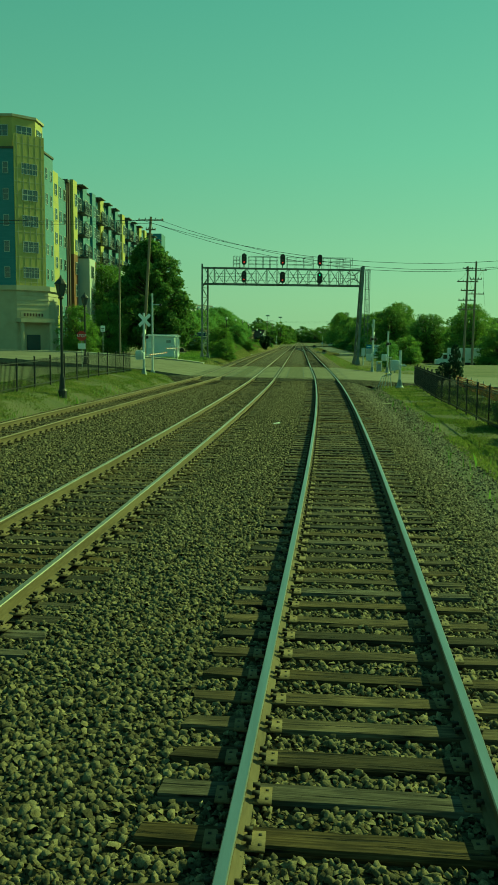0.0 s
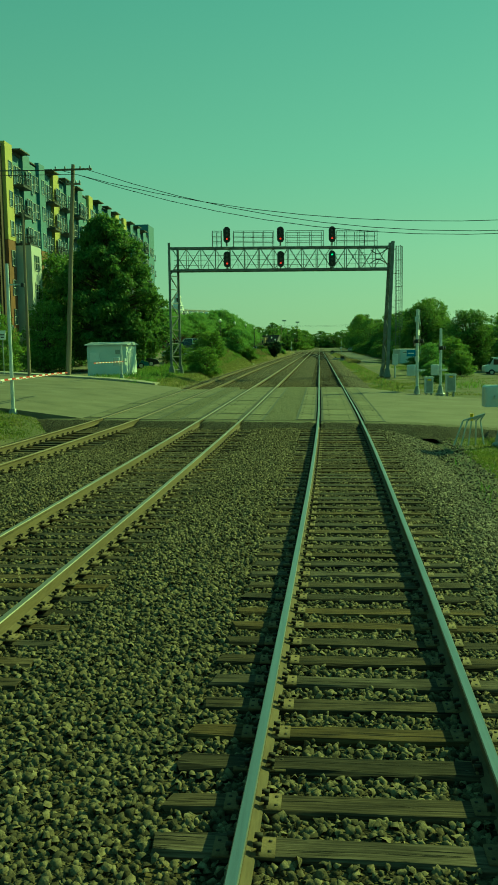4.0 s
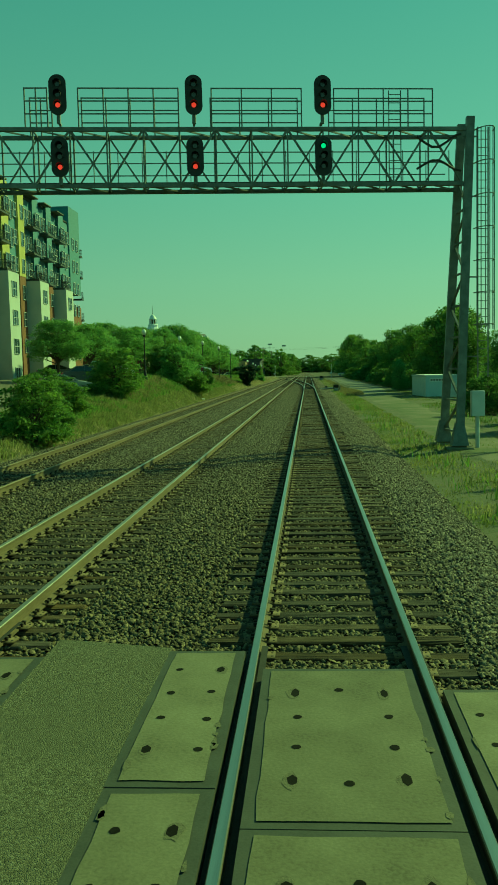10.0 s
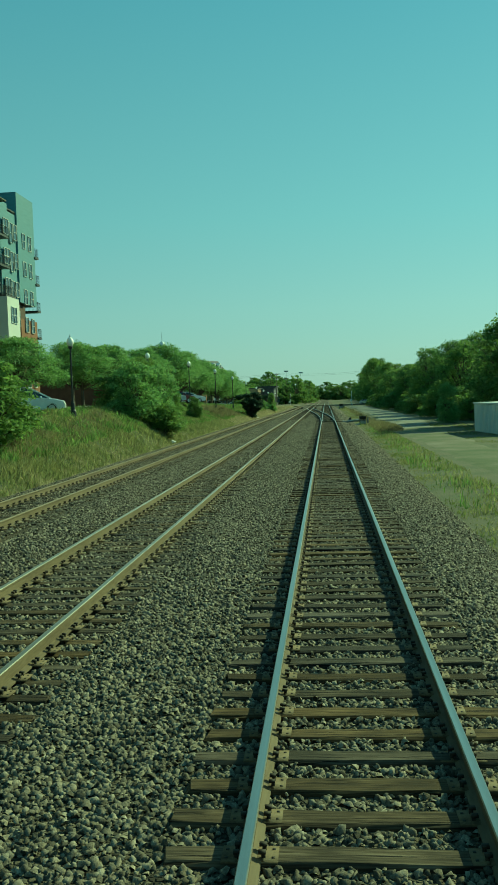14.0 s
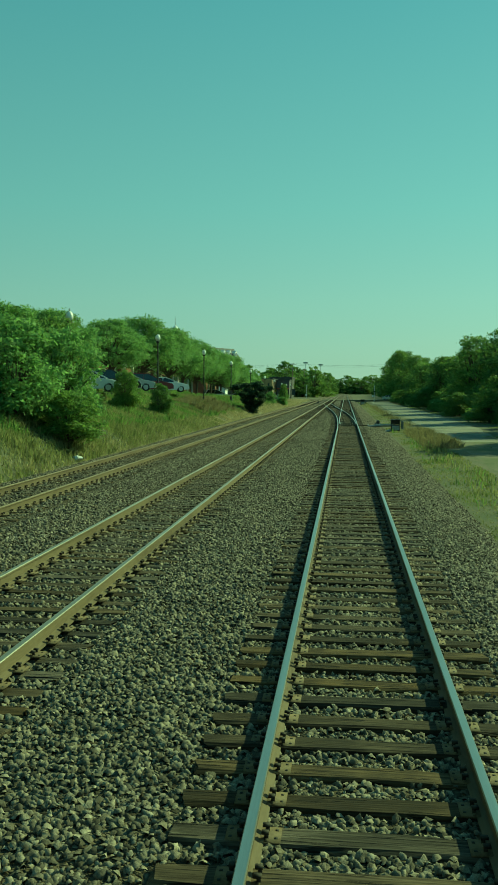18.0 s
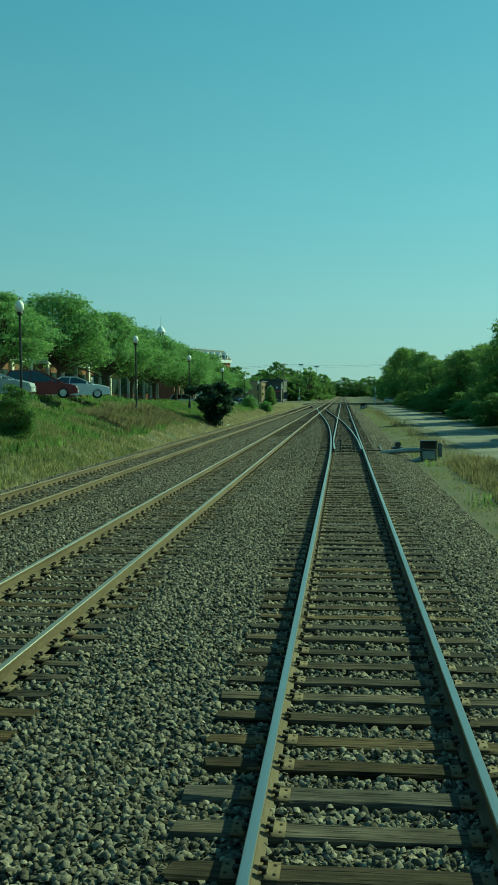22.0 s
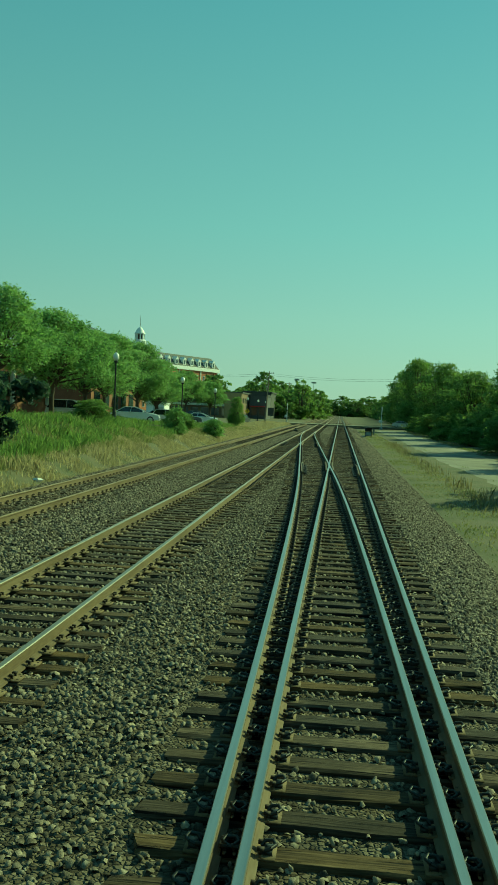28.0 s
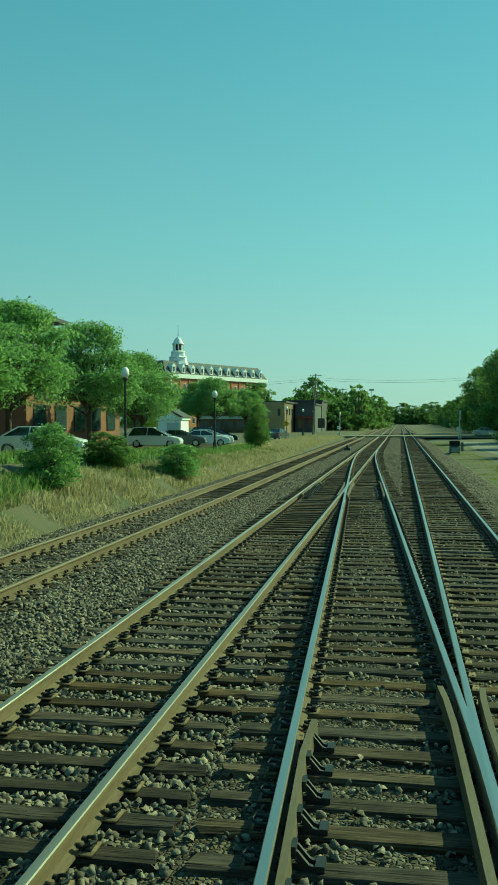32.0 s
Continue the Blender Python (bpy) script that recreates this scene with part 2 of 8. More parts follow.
def stone_mat(name, cols, size, dirt, dirt_scale=0.6, bump=1.0):
    """Loose stones: cells of their own value and relief, with dust in wider patches."""
    m = bpy.data.materials.new(name)
    m.use_nodes = True
    nt = m.node_tree
    N, L = nt.nodes, nt.links.new
    b = N["Principled BSDF"]
    b.inputs["Roughness"].default_value = 0.9
    b.inputs["Specular IOR Level"].default_value = 0.25
    tc = N.new("ShaderNodeTexCoord")
    wob = N.new("ShaderNodeTexNoise")
    wob.inputs["Scale"].default_value = 1.2 / size
    L(tc.outputs["Object"], wob.inputs[0])
    mx0 = N.new("ShaderNodeMix")
    mx0.data_type = "VECTOR"
    mx0.inputs[0].default_value = size * 0.35
    L(tc.outputs["Object"], mx0.inputs[4])
    L(wob.outputs[1], mx0.inputs[5])
    vo = N.new("ShaderNodeTexVoronoi")
    vo.inputs["Scale"].default_value = 1 / size
    L(mx0.outputs[1], vo.inputs[0])
    ve = N.new("ShaderNodeTexVoronoi")
    ve.feature = "DISTANCE_TO_EDGE"
    ve.inputs["Scale"].default_value = 1 / size
    L(mx0.outputs[1], ve.inputs[0])
    sep = N.new("ShaderNodeSeparateColor")
    L(vo.outputs["Color"], sep.inputs[0])
    r = ramp(nt, [(i / (len(cols) - 1), c) for i, c in enumerate(cols)])
    L(sep.outputs[0], r.inputs[0])
    big = N.new("ShaderNodeTexNoise")
    big.inputs["Scale"].default_value = dirt_scale
    big.inputs["Detail"].default_value = 5
    L(tc.outputs["Object"], big.inputs[0])
    rb = ramp(nt, [(0.45, (0, 0, 0)), (0.62, (1, 1, 1))])
    L(big.outputs[0], rb.inputs[0])
    mc = N.new("ShaderNodeMix")
    mc.data_type = "RGBA"
    L(rb.outputs[0], mc.inputs[0])
    L(r.outputs[0], mc.inputs[6])
    md = N.new("ShaderNodeMix")
    md.data_type = "RGBA"
    md.inputs[0].default_value = 0.55
    L(r.outputs[0], md.inputs[6])
    md.inputs[7].default_value = (*dirt, 1)
    L(md.outputs[2], mc.inputs[7])
    L(mc.outputs[2], b.inputs["Base Color"])
    re = ramp(nt, [(0.0, (0, 0, 0)), (0.25, (1, 1, 1))])
    L(ve.outputs["Distance"], re.inputs[0])
    ad = N.new("ShaderNodeMath")
    ad.operation = "MULTIPLY_ADD"
    L(sep.outputs[1], ad.inputs[0])
    ad.inputs[1].default_value = 0.8
    L(re.outputs[0], ad.inputs[2])
    bp = N.new("ShaderNodeBump")
    bp.inputs["Strength"].default_value = bump
    bp.inputs["Distance"].default_value = size * 0.6
    L(ad.outputs[0], bp.inputs["Height"])
    L(bp.outputs[0], b.inputs["Normal"])
    return m


def leaf_mat(name, cols, rand=0.35):
    m = mat(name, cols, scale=0.8, rough=0.6, bump=0.0, fine=9.0, rand=rand, spec=0.25, island=True)
    nt = m.node_tree
    b = nt.nodes["Principled BSDF"]
    tr = nt.nodes.new("ShaderNodeBsdfTranslucent")
    ms = nt.nodes.new("ShaderNodeMixShader")
    ms.inputs[0].default_value = 0.52
    src = b.inputs["Base Color"].links[0].from_socket
    nt.links.new(src, tr.inputs[0])
    nt.links.new(b.outputs[0], ms.inputs[1])
    nt.links.new(tr.outputs[0], ms.inputs[2])
    nt.links.new(ms.outputs[0], nt.nodes["Material Output"].inputs[0])
    return m


def glass_mat(name, col=(0.02, 0.03, 0.035), rough=0.05):
    return mat(name, [col, tuple(c * 1.6 for c in col)], scale=0.7, rough=rough, bump=0.02, spec=0.8)


def glow(name, col, power):
    m = bpy.data.materials.new(name)
    m.use_nodes = True
    b = m.node_tree.nodes["Principled BSDF"]
    b.inputs["Base Color"].default_value = (*col, 1)
    b.inputs["Emission Color"].default_value = (*col, 1)
    b.inputs["Emission Strength"].default_value = power
    return m


M_BALLAST = stone_mat("ballast_stone", [(0.014, 0.0115, 0.0075), (0.046, 0.039, 0.027), (0.102, 0.087, 0.062), (0.175, 0.15, 0.112)], 0.045, (0.095, 0.07, 0.04))
M_STONE = mat("loose_stone", [(0.046, 0.039, 0.028), (0.142, 0.122, 0.092), (0.235, 0.206, 0.161)], scale=22, rough=0.9, bump=0.45, fine=110, rand=0.66, island=True, spec=0.25)


def browned(m):
    """Darker, browner stones up to y 108, fading out by y 130 and from x 0.9 to 1.9."""
    nt = m.node_tree
    b = nt.nodes["Principled BSDF"]
    src = b.inputs["Base Color"].links[0].from_socket
    sep = nt.nodes.new("ShaderNodeSeparateXYZ")
    nt.links.new(nt.nodes.new("ShaderNodeNewGeometry").outputs["Position"], sep.inputs[0])
    mr = nt.nodes.new("ShaderNodeMapRange")
    for i, v in ((1, 108.0), (2, 130.0), (3, 1.0), (4, 0.0)):
        mr.inputs[i].default_value = v
    nt.links.new(sep.outputs[1], mr.inputs[0])
    mu = nt.nodes.new("ShaderNodeMapRange")
    for i, v in ((1, 0.9), (2, 1.9), (4, 0.0)):
        mu.inputs[i].default_value = v
    nt.links.new(mr.outputs[0], mu.inputs[3])
    nt.links.new(sep.outputs[0], mu.inputs[0])
    mx = nt.nodes.new("ShaderNodeMix")
    mx.data_type, mx.blend_type = "RGBA", "MULTIPLY"
    mx.inputs[7].default_value = (0.80, 0.75, 0.62, 1)
    nt.links.new(mu.outputs[0], mx.inputs[0])
    nt.links.new(src, mx.inputs[6])
    nt.links.new(mx.outputs[2], b.inputs["Base Color"])


browned(M_BALLAST)
browned(M_STONE)
M_RAIL = mat("rusty_rail", [(0.065, 0.046, 0.026), (0.118, 0.089, 0.052), (0.158, 0.124, 0.076)], scale=3, rough=0.75, bump=0.25, fine=45, stretch=(1, 0.15, 1), spec=0.3)
M_RAILTOP = mat("polished_rail_head", [(0.26, 0.275, 0.27), (0.42, 0.44, 0.43)], scale=2, rough=0.32, metal=0.85, bump=0.04, fine=80, stretch=(8, 0.1, 1))
M_RAILWORN = mat("half_polished_rail_head", [(0.2, 0.185, 0.15), (0.3, 0.285, 0.25)], scale=2, rough=0.42, metal=0.6, bump=0.06, fine=80, stretch=(8, 0.1, 1))
M_RAILDULL = mat("dull_rail_head", [(0.13, 0.1, 0.062), (0.2, 0.16, 0.11)], scale=2, rough=0.6, metal=0.15, bump=0.08, fine=80, stretch=(8, 0.1, 1))


def wood_mat(name, tones, island=False):
    """Weathered timber: long grain, splits along it, and a tone of its own for each piece."""
    m = bpy.data.materials.new(name)
    m.use_nodes = True
    nt = m.node_tree
    N, L = nt.nodes, nt.links.new
    b = N["Principled BSDF"]
    b.inputs["Roughness"].default_value = 0.88
    b.inputs["Specular IOR Level"].default_value = 0.2
    src = N.new("ShaderNodeNewGeometry").outputs["Random Per Island"] if island else N.new("ShaderNodeObjectInfo").outputs["Random"]
    tc = N.new("ShaderNodeTexCoord")
    mv = N.new("ShaderNodeVectorMath")
    mv.operation = "MULTIPLY_ADD"
    sh = N.new("ShaderNodeCombineXYZ")
    k7 = N.new("ShaderNodeMath")
    k7.operation = "MULTIPLY"
    k7.inputs[1].default_value = 37.0
    L(src, k7.inputs[0])
    for i in range(3):
        L(k7.outputs[0], sh.inputs[i])
    L(tc.outputs["Object"], mv.inputs[0])
    mv.inputs[1].default_value = (1, 1, 1)
    L(sh.outputs[0], mv.inputs[2])

    def grain(scale, stretch, detail):
        mp = N.new("ShaderNodeMapping")
        mp.inputs["Scale"].default_value = stretch
        L(mv.outputs[0], mp.inputs[0])
        n = N.new("ShaderNodeTexNoise")
        n.inputs["Scale"].default_value, n.inputs["Detail"].default_value = scale, detail
        L(mp.outputs[0], n.inputs[0])
        return n.outputs[0]

    fib = grain(6.0, (0.5, 11, 8), 6)
    spl = grain(3.0, (0.55, 13, 3), 3)
    bl = grain(2.4, (1, 2, 1), 4)
    r = ramp(nt, [(0.28, tones[0]), (0.5, tones[1]), (0.72, tones[2])])
    L(fib, r.inputs[0])
    hs = N.new("ShaderNodeHueSaturation")
    L(r.outputs[0], hs.inputs["Color"])
    mr = N.new("ShaderNodeMapRange")
    mr.inputs[3].default_value, mr.inputs[4].default_value = 0.5, 1.45
    L(src, mr.inputs[0])
    L(mr.outputs[0], hs.inputs["Value"])
    k3 = N.new("ShaderNodeMath")
    k3.operation = "FRACT"
    L(k7.outputs[0], k3.inputs[0])
    m3 = N.new("ShaderNodeMapRange")
    m3.inputs[3].default_value, m3.inputs[4].default_value = 0.55, 1.25
    L(k3.outputs[0], m3.inputs[0])
    L(m3.outputs[0], hs.inputs["Saturation"])
    rb = ramp(nt, [(0.4, (0.55, 0.55, 0.55)), (0.65, (1.2, 1.2, 1.2))])
    L(bl, rb.inputs[0])
    rs = ramp(nt, [(0.34, (0.12, 0.12, 0.12)), (0.40, (1, 1, 1))])
    L(spl, rs.inputs[0])
    out = hs.outputs[0]
    for q in (rb.outputs[0], rs.outputs[0]):
        mx = N.new("ShaderNodeMix")
        mx.data_type, mx.blend_type = "RGBA", "MULTIPLY"
        mx.inputs[0].default_value = 1.0
        L(out, mx.inputs[6])
        L(q, mx.inputs[7])
        out = mx.outputs[2]
    L(out, b.inputs["Base Color"])
    ad = N.new("ShaderNodeMath")
    ad.operation = "MULTIPLY_ADD"
    L(fib, ad.inputs[0])
    ad.inputs[1].default_value = 0.6
    L(rs.outputs[0], ad.inputs[2])
    bp = N.new("ShaderNodeBump")
    bp.inputs["Strength"].default_value, bp.inputs["Distance"].default_value = 0.9, 0.012
    L(ad.outputs[0], bp.inputs["Height"])
    L(bp.outputs[0], b.inputs["Normal"])
    return m


TONES = [(0.022, 0.015, 0.008), (0.062, 0.044, 0.025), (0.115, 0.085, 0.052)]
M_TIE = wood_mat("weathered_tie_wood", TONES)
M_TIE_I = wood_mat("weathered_tie_wood_run", TONES, True)
M_SPIKE_HOLE = mat("dark_spike_and_hole", [(0.012, 0.009, 0.006), (0.035, 0.026, 0.017)], scale=20, rough=0.8, bump=0.2)
M_PLATE = mat("rusted_tie_plate", [(0.055, 0.038, 0.021), (0.115, 0.083, 0.046), (0.16, 0.122, 0.073)], scale=6, rough=0.8, bump=0.3, fine=60, spec=0.3)
M_CONC = mat("crossing_concrete", [(0.066, 0.061, 0.037), (0.12, 0.11, 0.07), (0.15, 0.139, 0.091), (0.195, 0.182, 0.124)], scale=1.6, rough=0.85, bump=0.6, fine=42, rand=0.14, dist=0.012)
M_STEELEDGE = mat("dark_steel_edge", [(0.05, 0.047, 0.035), (0.095, 0.088, 0.065)], scale=4, rough=0.7, metal=0.2, bump=0.15)
M_RUBBER = mat("black_flangeway_rubber", [(0.012, 0.012, 0.012), (0.035, 0.033, 0.03)], scale=8, rough=0.8, bump=0.2)
M_ASPHALT = stone_mat("worn_pale_asphalt", [(0.06, 0.055, 0.034), (0.098, 0.091, 0.058), (0.128, 0.119, 0.078), (0.185, 0.173, 0.119)], 0.014, (0.105, 0.099, 0.064), 0.8, 0.55)
M_ASPHALT2 = mat("grey_asphalt", [(0.075, 0.069, 0.048), (0.118, 0.109, 0.077), (0.147, 0.136, 0.098), (0.192, 0.18, 0.137)], scale=0.6, rough=0.92, bump=0.5, fine=60, dist=0.007)
M_DIRT = mat("dirt_lane", [(0.0425, 0.0595, 0.0187), (0.0723, 0.0808, 0.0306), (0.1275, 0.1105, 0.0723), (0.187, 0.1658, 0.119)], scale=0.4, rough=0.95, bump=0.4, fine=30)
M_LANE = mat("grey_gravel_lane", [(0.072, 0.073, 0.044), (0.132, 0.125, 0.096), (0.19, 0.18, 0.143), (0.25, 0.238, 0.19)], scale=0.4, rough=0.93, bump=0.4, fine=30)
M_GROUND = mat("dry_grass_ground", [(0.045, 0.056, 0.022), (0.068, 0.073, 0.033), (0.1, 0.088, 0.052), (0.07, 0.078, 0.033)], scale=0.6, rough=0.95, bump=0.9, fine=14, dist=0.06)
M_GALV = mat("galvanised_steel", [(0.17, 0.19, 0.185), (0.26, 0.28, 0.275), (0.35, 0.37, 0.36)], scale=3, rough=0.55, metal=0.35, bump=0.05, fine=40)
M_GANTRY = mat("weathered_bridge_steel", [(0.085, 0.095, 0.09), (0.14, 0.152, 0.146), (0.22, 0.232, 0.225)], scale=3, rough=0.55, metal=0.3, bump=0.06, fine=40)
M_DARKSTEEL = mat("dark_painted_steel", [(0.02, 0.022, 0.022), (0.045, 0.048, 0.047)], scale=5, rough=0.55, bump=0.08)
M_BLACK = mat("black_paint", [(0.010, 0.011, 0.011), (0.024, 0.026, 0.026)], scale=5, rough=0.5, bump=0.05)
M_WHITE = mat("white_paint", [(0.62, 0.63, 0.62), (0.78, 0.79, 0.78)], scale=2, rough=0.6, bump=0.05, fine=30)
M_ALU = mat("silver_cabinet_paint", [(0.42, 0.45, 0.46), (0.58, 0.61, 0.62)], scale=2, rough=0.45, metal=0.25, bump=0.05)
M_REDPAINT = mat("red_paint", [(0.3, 0.02, 0.02), (0.4, 0.035, 0.03)], scale=3, rough=0.55, bump=0.03)
M_YELLOWPAINT = mat("yellow_paint", [(0.6, 0.4, 0.03), (0.72, 0.5, 0.05)], scale=3, rough=0.5, bump=0.03)
M_POLE = mat("weathered_pole_wood", [(0.11, 0.085, 0.06), (0.19, 0.155, 0.115), (0.26, 0.22, 0.17)], scale=2, rough=0.9, bump=0.6, fine=25, stretch=(4, 4, 0.25))
M_BARK = mat("bark", [(0.045, 0.036, 0.027), (0.11, 0.09, 0.07)], scale=5, rough=0.95, bump=0.8, fine=25, stretch=(1, 1, 0.3))

# ---- plan ----
Y_BEND, R_BEND = 87.35, 1501.0
TRACK_B, TRACK_C = -4.28, -8.2
G2 = 0.754
PITCH = 0.495
XA, XB = 222.0, 360.2


def bend(y):
    """The shift of all tracks where the line still curves."""
    d = min(y - Y_BEND, 0.0)
    return -d * d / (2 * R_BEND)


def outer(y):
    """The middle of the outer track, which swings away from the others before and after the crossing."""
    return float(np.interp(y, [-40, 20, 45, 58, 70, 80, 106, 122, 136, 150, 235, 262, 300, 1000], [-10.6, -10.1, -9.6, -9.12, -8.6, -8.2, -8.2, -8.4, -8.58, -8.62, -8.6, -8.4, -8.25, -8.2]))


def cross(y):
    """The middle of the crossover between the two nearer tracks."""
    k = 0.00109
    if y < 211.5:
        return 0.0
    if y < 271.9:
        return -0.000361 * (y - 211.5) ** 2
    if y < 320.2:
        return -1.317 - 0.0436 * (y - 271.9)
    if y < XB:
        return TRACK_B + k / 2 * (XB - y) ** 2
    return TRACK_B


BANK = [(-100, 0.6), (30, 0.55), (45, 0.65), (62, 0.75), (76, 0.5), (106, 0.3), (130, 0.15), (147, 0.3), (160, 1.0), (175, 2.1), (222, 2.5), (242, 2.35), (264, 1.9),
        (287, 1.4), (312, 0.8), (334, 0.35), (380, 0.1), (430, 0.0), (3000, 0.0)]
BX, BZ = [b[0] for b in BANK], [b[1] for b in BANK]


def road_z(x):
    return float(np.interp(x, [-80, -25, -14, -10, 2.5, 8, 60], [1.5, 1.2, 0.5, 0.0, 0.0, -0.28, -0.4]))


def lift(x, y):
    """The height of the ground."""
    u = x - bend(y)
    if u < -5:
        u -= (outer(y) - TRACK_C) * min(1.0, (-5 - u) / 3)
    if u > -9.3:
        z = float(np.interp(u, [-9.3, -8.8, 2.2, 3.4, 5, 14, 60], [-0.5, -0.7, -0.7, -0.55, -0.5, -0.42, -0.2]))
        if u > 1.8 and y < 90:
            k = min(1.0, (90 - y) / 12)
            z += k * (float(np.interp(u, [1.8, 2.35, 3.2, 5, 14, 60], [-0.7, -0.42, -0.38, -0.35, -0.32, -0.2])) - z)
        if u > 15:
            k = max(0.0, min(1.0, (u - 15) / 6, (y - 132) / 15, (205 - y) / 15))
            z -= 1.25 * k
    else:
        p = float(np.interp(y, BX, BZ))
        z = float(np.interp(-u, [9.3, 10.6, 11.6, 14.6, 40, 90], [-0.5, -0.42, -0.1 + 0.25 * p, p, p + 0.25 * (1 if p < 1 else 0), p]))
        s = max(0.0, min((y - 188) / 18, (278 - y) / 18, 1.0))
        z += s * (float(np.interp(-u, [9.3, 10.6, 11.6, 14.5, 16.8, 17.8, 40], [-0.5, -0.42, -0.05 + 0.08 * p, 0.45 * p, 0.7 * p, p, p])) - z)
    far = max(abs(x) - 200, 0)
    z = z - far * 0.002
    if 73 < y < 106.5:
        z = min(z, road_z(x) - 0.12 - (0.5 if -10.4 < u < 3 else 0))
    return z


def sheet(name, xs, ys, zf, material, shift=True, label="", category="", kind="structure", jitter=0.0):
    xs, ys = list(xs), list(ys)
    vs = []
    for y in ys:
        for x in xs:
            xx = x + (bend(y) if shift else 0)
            vs.append((xx, y, zf(xx, y) + (noise.noise((xx * 0.7, y * 0.7, 3)) * jitter if jitter else 0)))
    n = len(xs)
    fs = [(j * n + i, j * n + i + 1, (j + 1) * n + i + 1, (j + 1) * n + i) for j in range(len(ys) - 1) for i in range(n - 1)]
    me = bpy.data.meshes.new(name)
    me.from_pydata(vs, [], fs)
    me.materials.append(material)
    me.polygons.foreach_set("use_smooth", [True] * len(fs))
    return obj(name, me, None, label, category, kind=kind)


gx = [-3000, -1200, -500, -250, -160, -110, -80, -60, -45, -36, -30, -26, -23, -20, -18.5, -17.8, -17.2, -16.5, -15.5, -14.6, -14, -13.4, -12.8, -12.2, -11.6, -11.1, -10.6, -10, -9.3, -8.8, -4, 0, 2.2, 2.8, 3.4, 4, 5, 6, 7, 8, 9, 10, 12, 14, 17, 20, 25, 30, 40, 60, 90, 140, 250, 500, 1200, 3000]
gy = [-3000, -800, -300, -120, -60] + list(np.arange(-30, 73, 3)) + [73, 73.1, 76, 80, 90, 100, 104, 106.4, 106.5] + list(np.arange(108, 440, 3)) + [450, 470, 500, 550, 620, 700, 850, 1100, 1600, 3000]
ground = sheet("ground", gx, gy, lift, M_GROUND, True, "dry grassy ground reaching the horizon", "ground", jitter=0.03)


BED = ([-12.4, -11.2, -10.4, -9.9, -7.2, -6.9, -5.9, -5.6, -3.0, -2.7, -1.7, -1.4, 1.34, 1.7, 2.3, 3.0, 4.3], [-0.85, -0.6, -0.34, -0.24, -0.235, -0.22, -0.235, -0.25, -0.25, -0.215, -0.2, -0.215, -0.215, -0.235, -0.36, -0.58, -0.85])


def bed_z(x, y):
    u = x - bend(y)
    u -= (outer(y) - TRACK_C) * float(np.interp(u, [-7.2, -5.9], [1, 0]))
    return float(np.interp(u, *BED)) + 0.02 * noise.noise((x * 2.2, y * 2.2, 0)) - (0.25 if y + 0.22 * u > 78.9 and y < 101 else 0)


ballast = sheet("ballast_bed", [-13.4, -12.4, -11.8, -11.2, -10.8, -10.4, -9.9, -9.3, -8.6, -8.15, -7.2, -6.9, -6.3, -5.9, -5.6, -5, -4.28, -3.6, -3, -2.7, -2.2, -1.7, -1.4, -0.7, 0, 0.7, 1.34, 1.7, 2.0, 2.3, 2.6, 3.0, 3.6, 4.3],
                [-300, -100] + list(np.arange(-20, 430, 0.9)) + [440, 480, 540, 620, 720, 850, 1100], bed_z, M_BALLAST, True, "grey-brown crushed stone ballast under the tracks", "ballast")

# dirt lane beside the line
def lane_z(x, y):
    return lift(x, y) + 0.025 + 0.012 * noise.noise((x, y, 9))


LANE = [(118, 5.2, 7.4), (135, 5.3, 8.2), (150, 5.6, 8.7), (165, 5.8, 9.0), (185, 5.5, 9.4), (205, 5.5, 10.2), (230, 6.0, 11.6), (265, 6.6, 12.4), (300, 6.2, 12.2), (350, 7.0, 12.0), (405, 6.0, 13)]
for _name, _m, _y0, _y1, _lab in (("dirt_lane", M_DIRT, 118, 206.1, "dusty half-grassed dirt lane beside the tracks"), ("gravel_lane", M_LANE, 206, 404, "pale grey gravel lane beside the tracks")):
    _vs, _fs = [], []
    for _j, _y in enumerate(np.arange(_y0, _y1, 2.0)):
        _a = float(np.interp(_y, [r[0] for r in LANE], [r[1] for r in LANE])) + 0.5 * noise.noise((_y * 0.25, 0, 1))
        _b = float(np.interp(_y, [r[0] for r in LANE], [r[2] for r in LANE])) + 0.6 * noise.noise((_y * 0.25, 5, 1))
        for _k in range(6):
            _x = _a + (_b - _a) * _k / 5
            _vs.append((_x, _y, lane_z(_x, _y) + (0.0 if 0 < _k < 5 else -0.05)))
        if _j:
            _fs += [((_j - 1) * 6 + k, (_j - 1) * 6 + k + 1, _j * 6 + k + 1, _j * 6 + k) for k in range(5)]
    _me = bpy.data.meshes.new(_name)
    _me.from_pydata(_vs, [], _fs)
    _me.materials.append(_m)
    obj(_name, _me, None, _lab, "lane", kind="structure")

# ---- tracks ----
RAIL_PROFILE = [(-0.030, 0.0), (0.030, 0.0), (0.0365, -0.010), (0.0365, -0.036), (0.010, -0.050), (0.009, -0.150), (0.070, -0.172), (0.070, -0.185), (-0.070, -0.185), (-0.070, -0.172), (-0.009, -0.150), (-0.010, -0.050), (-0.0365, -0.036), (-0.0365, -0.010)]


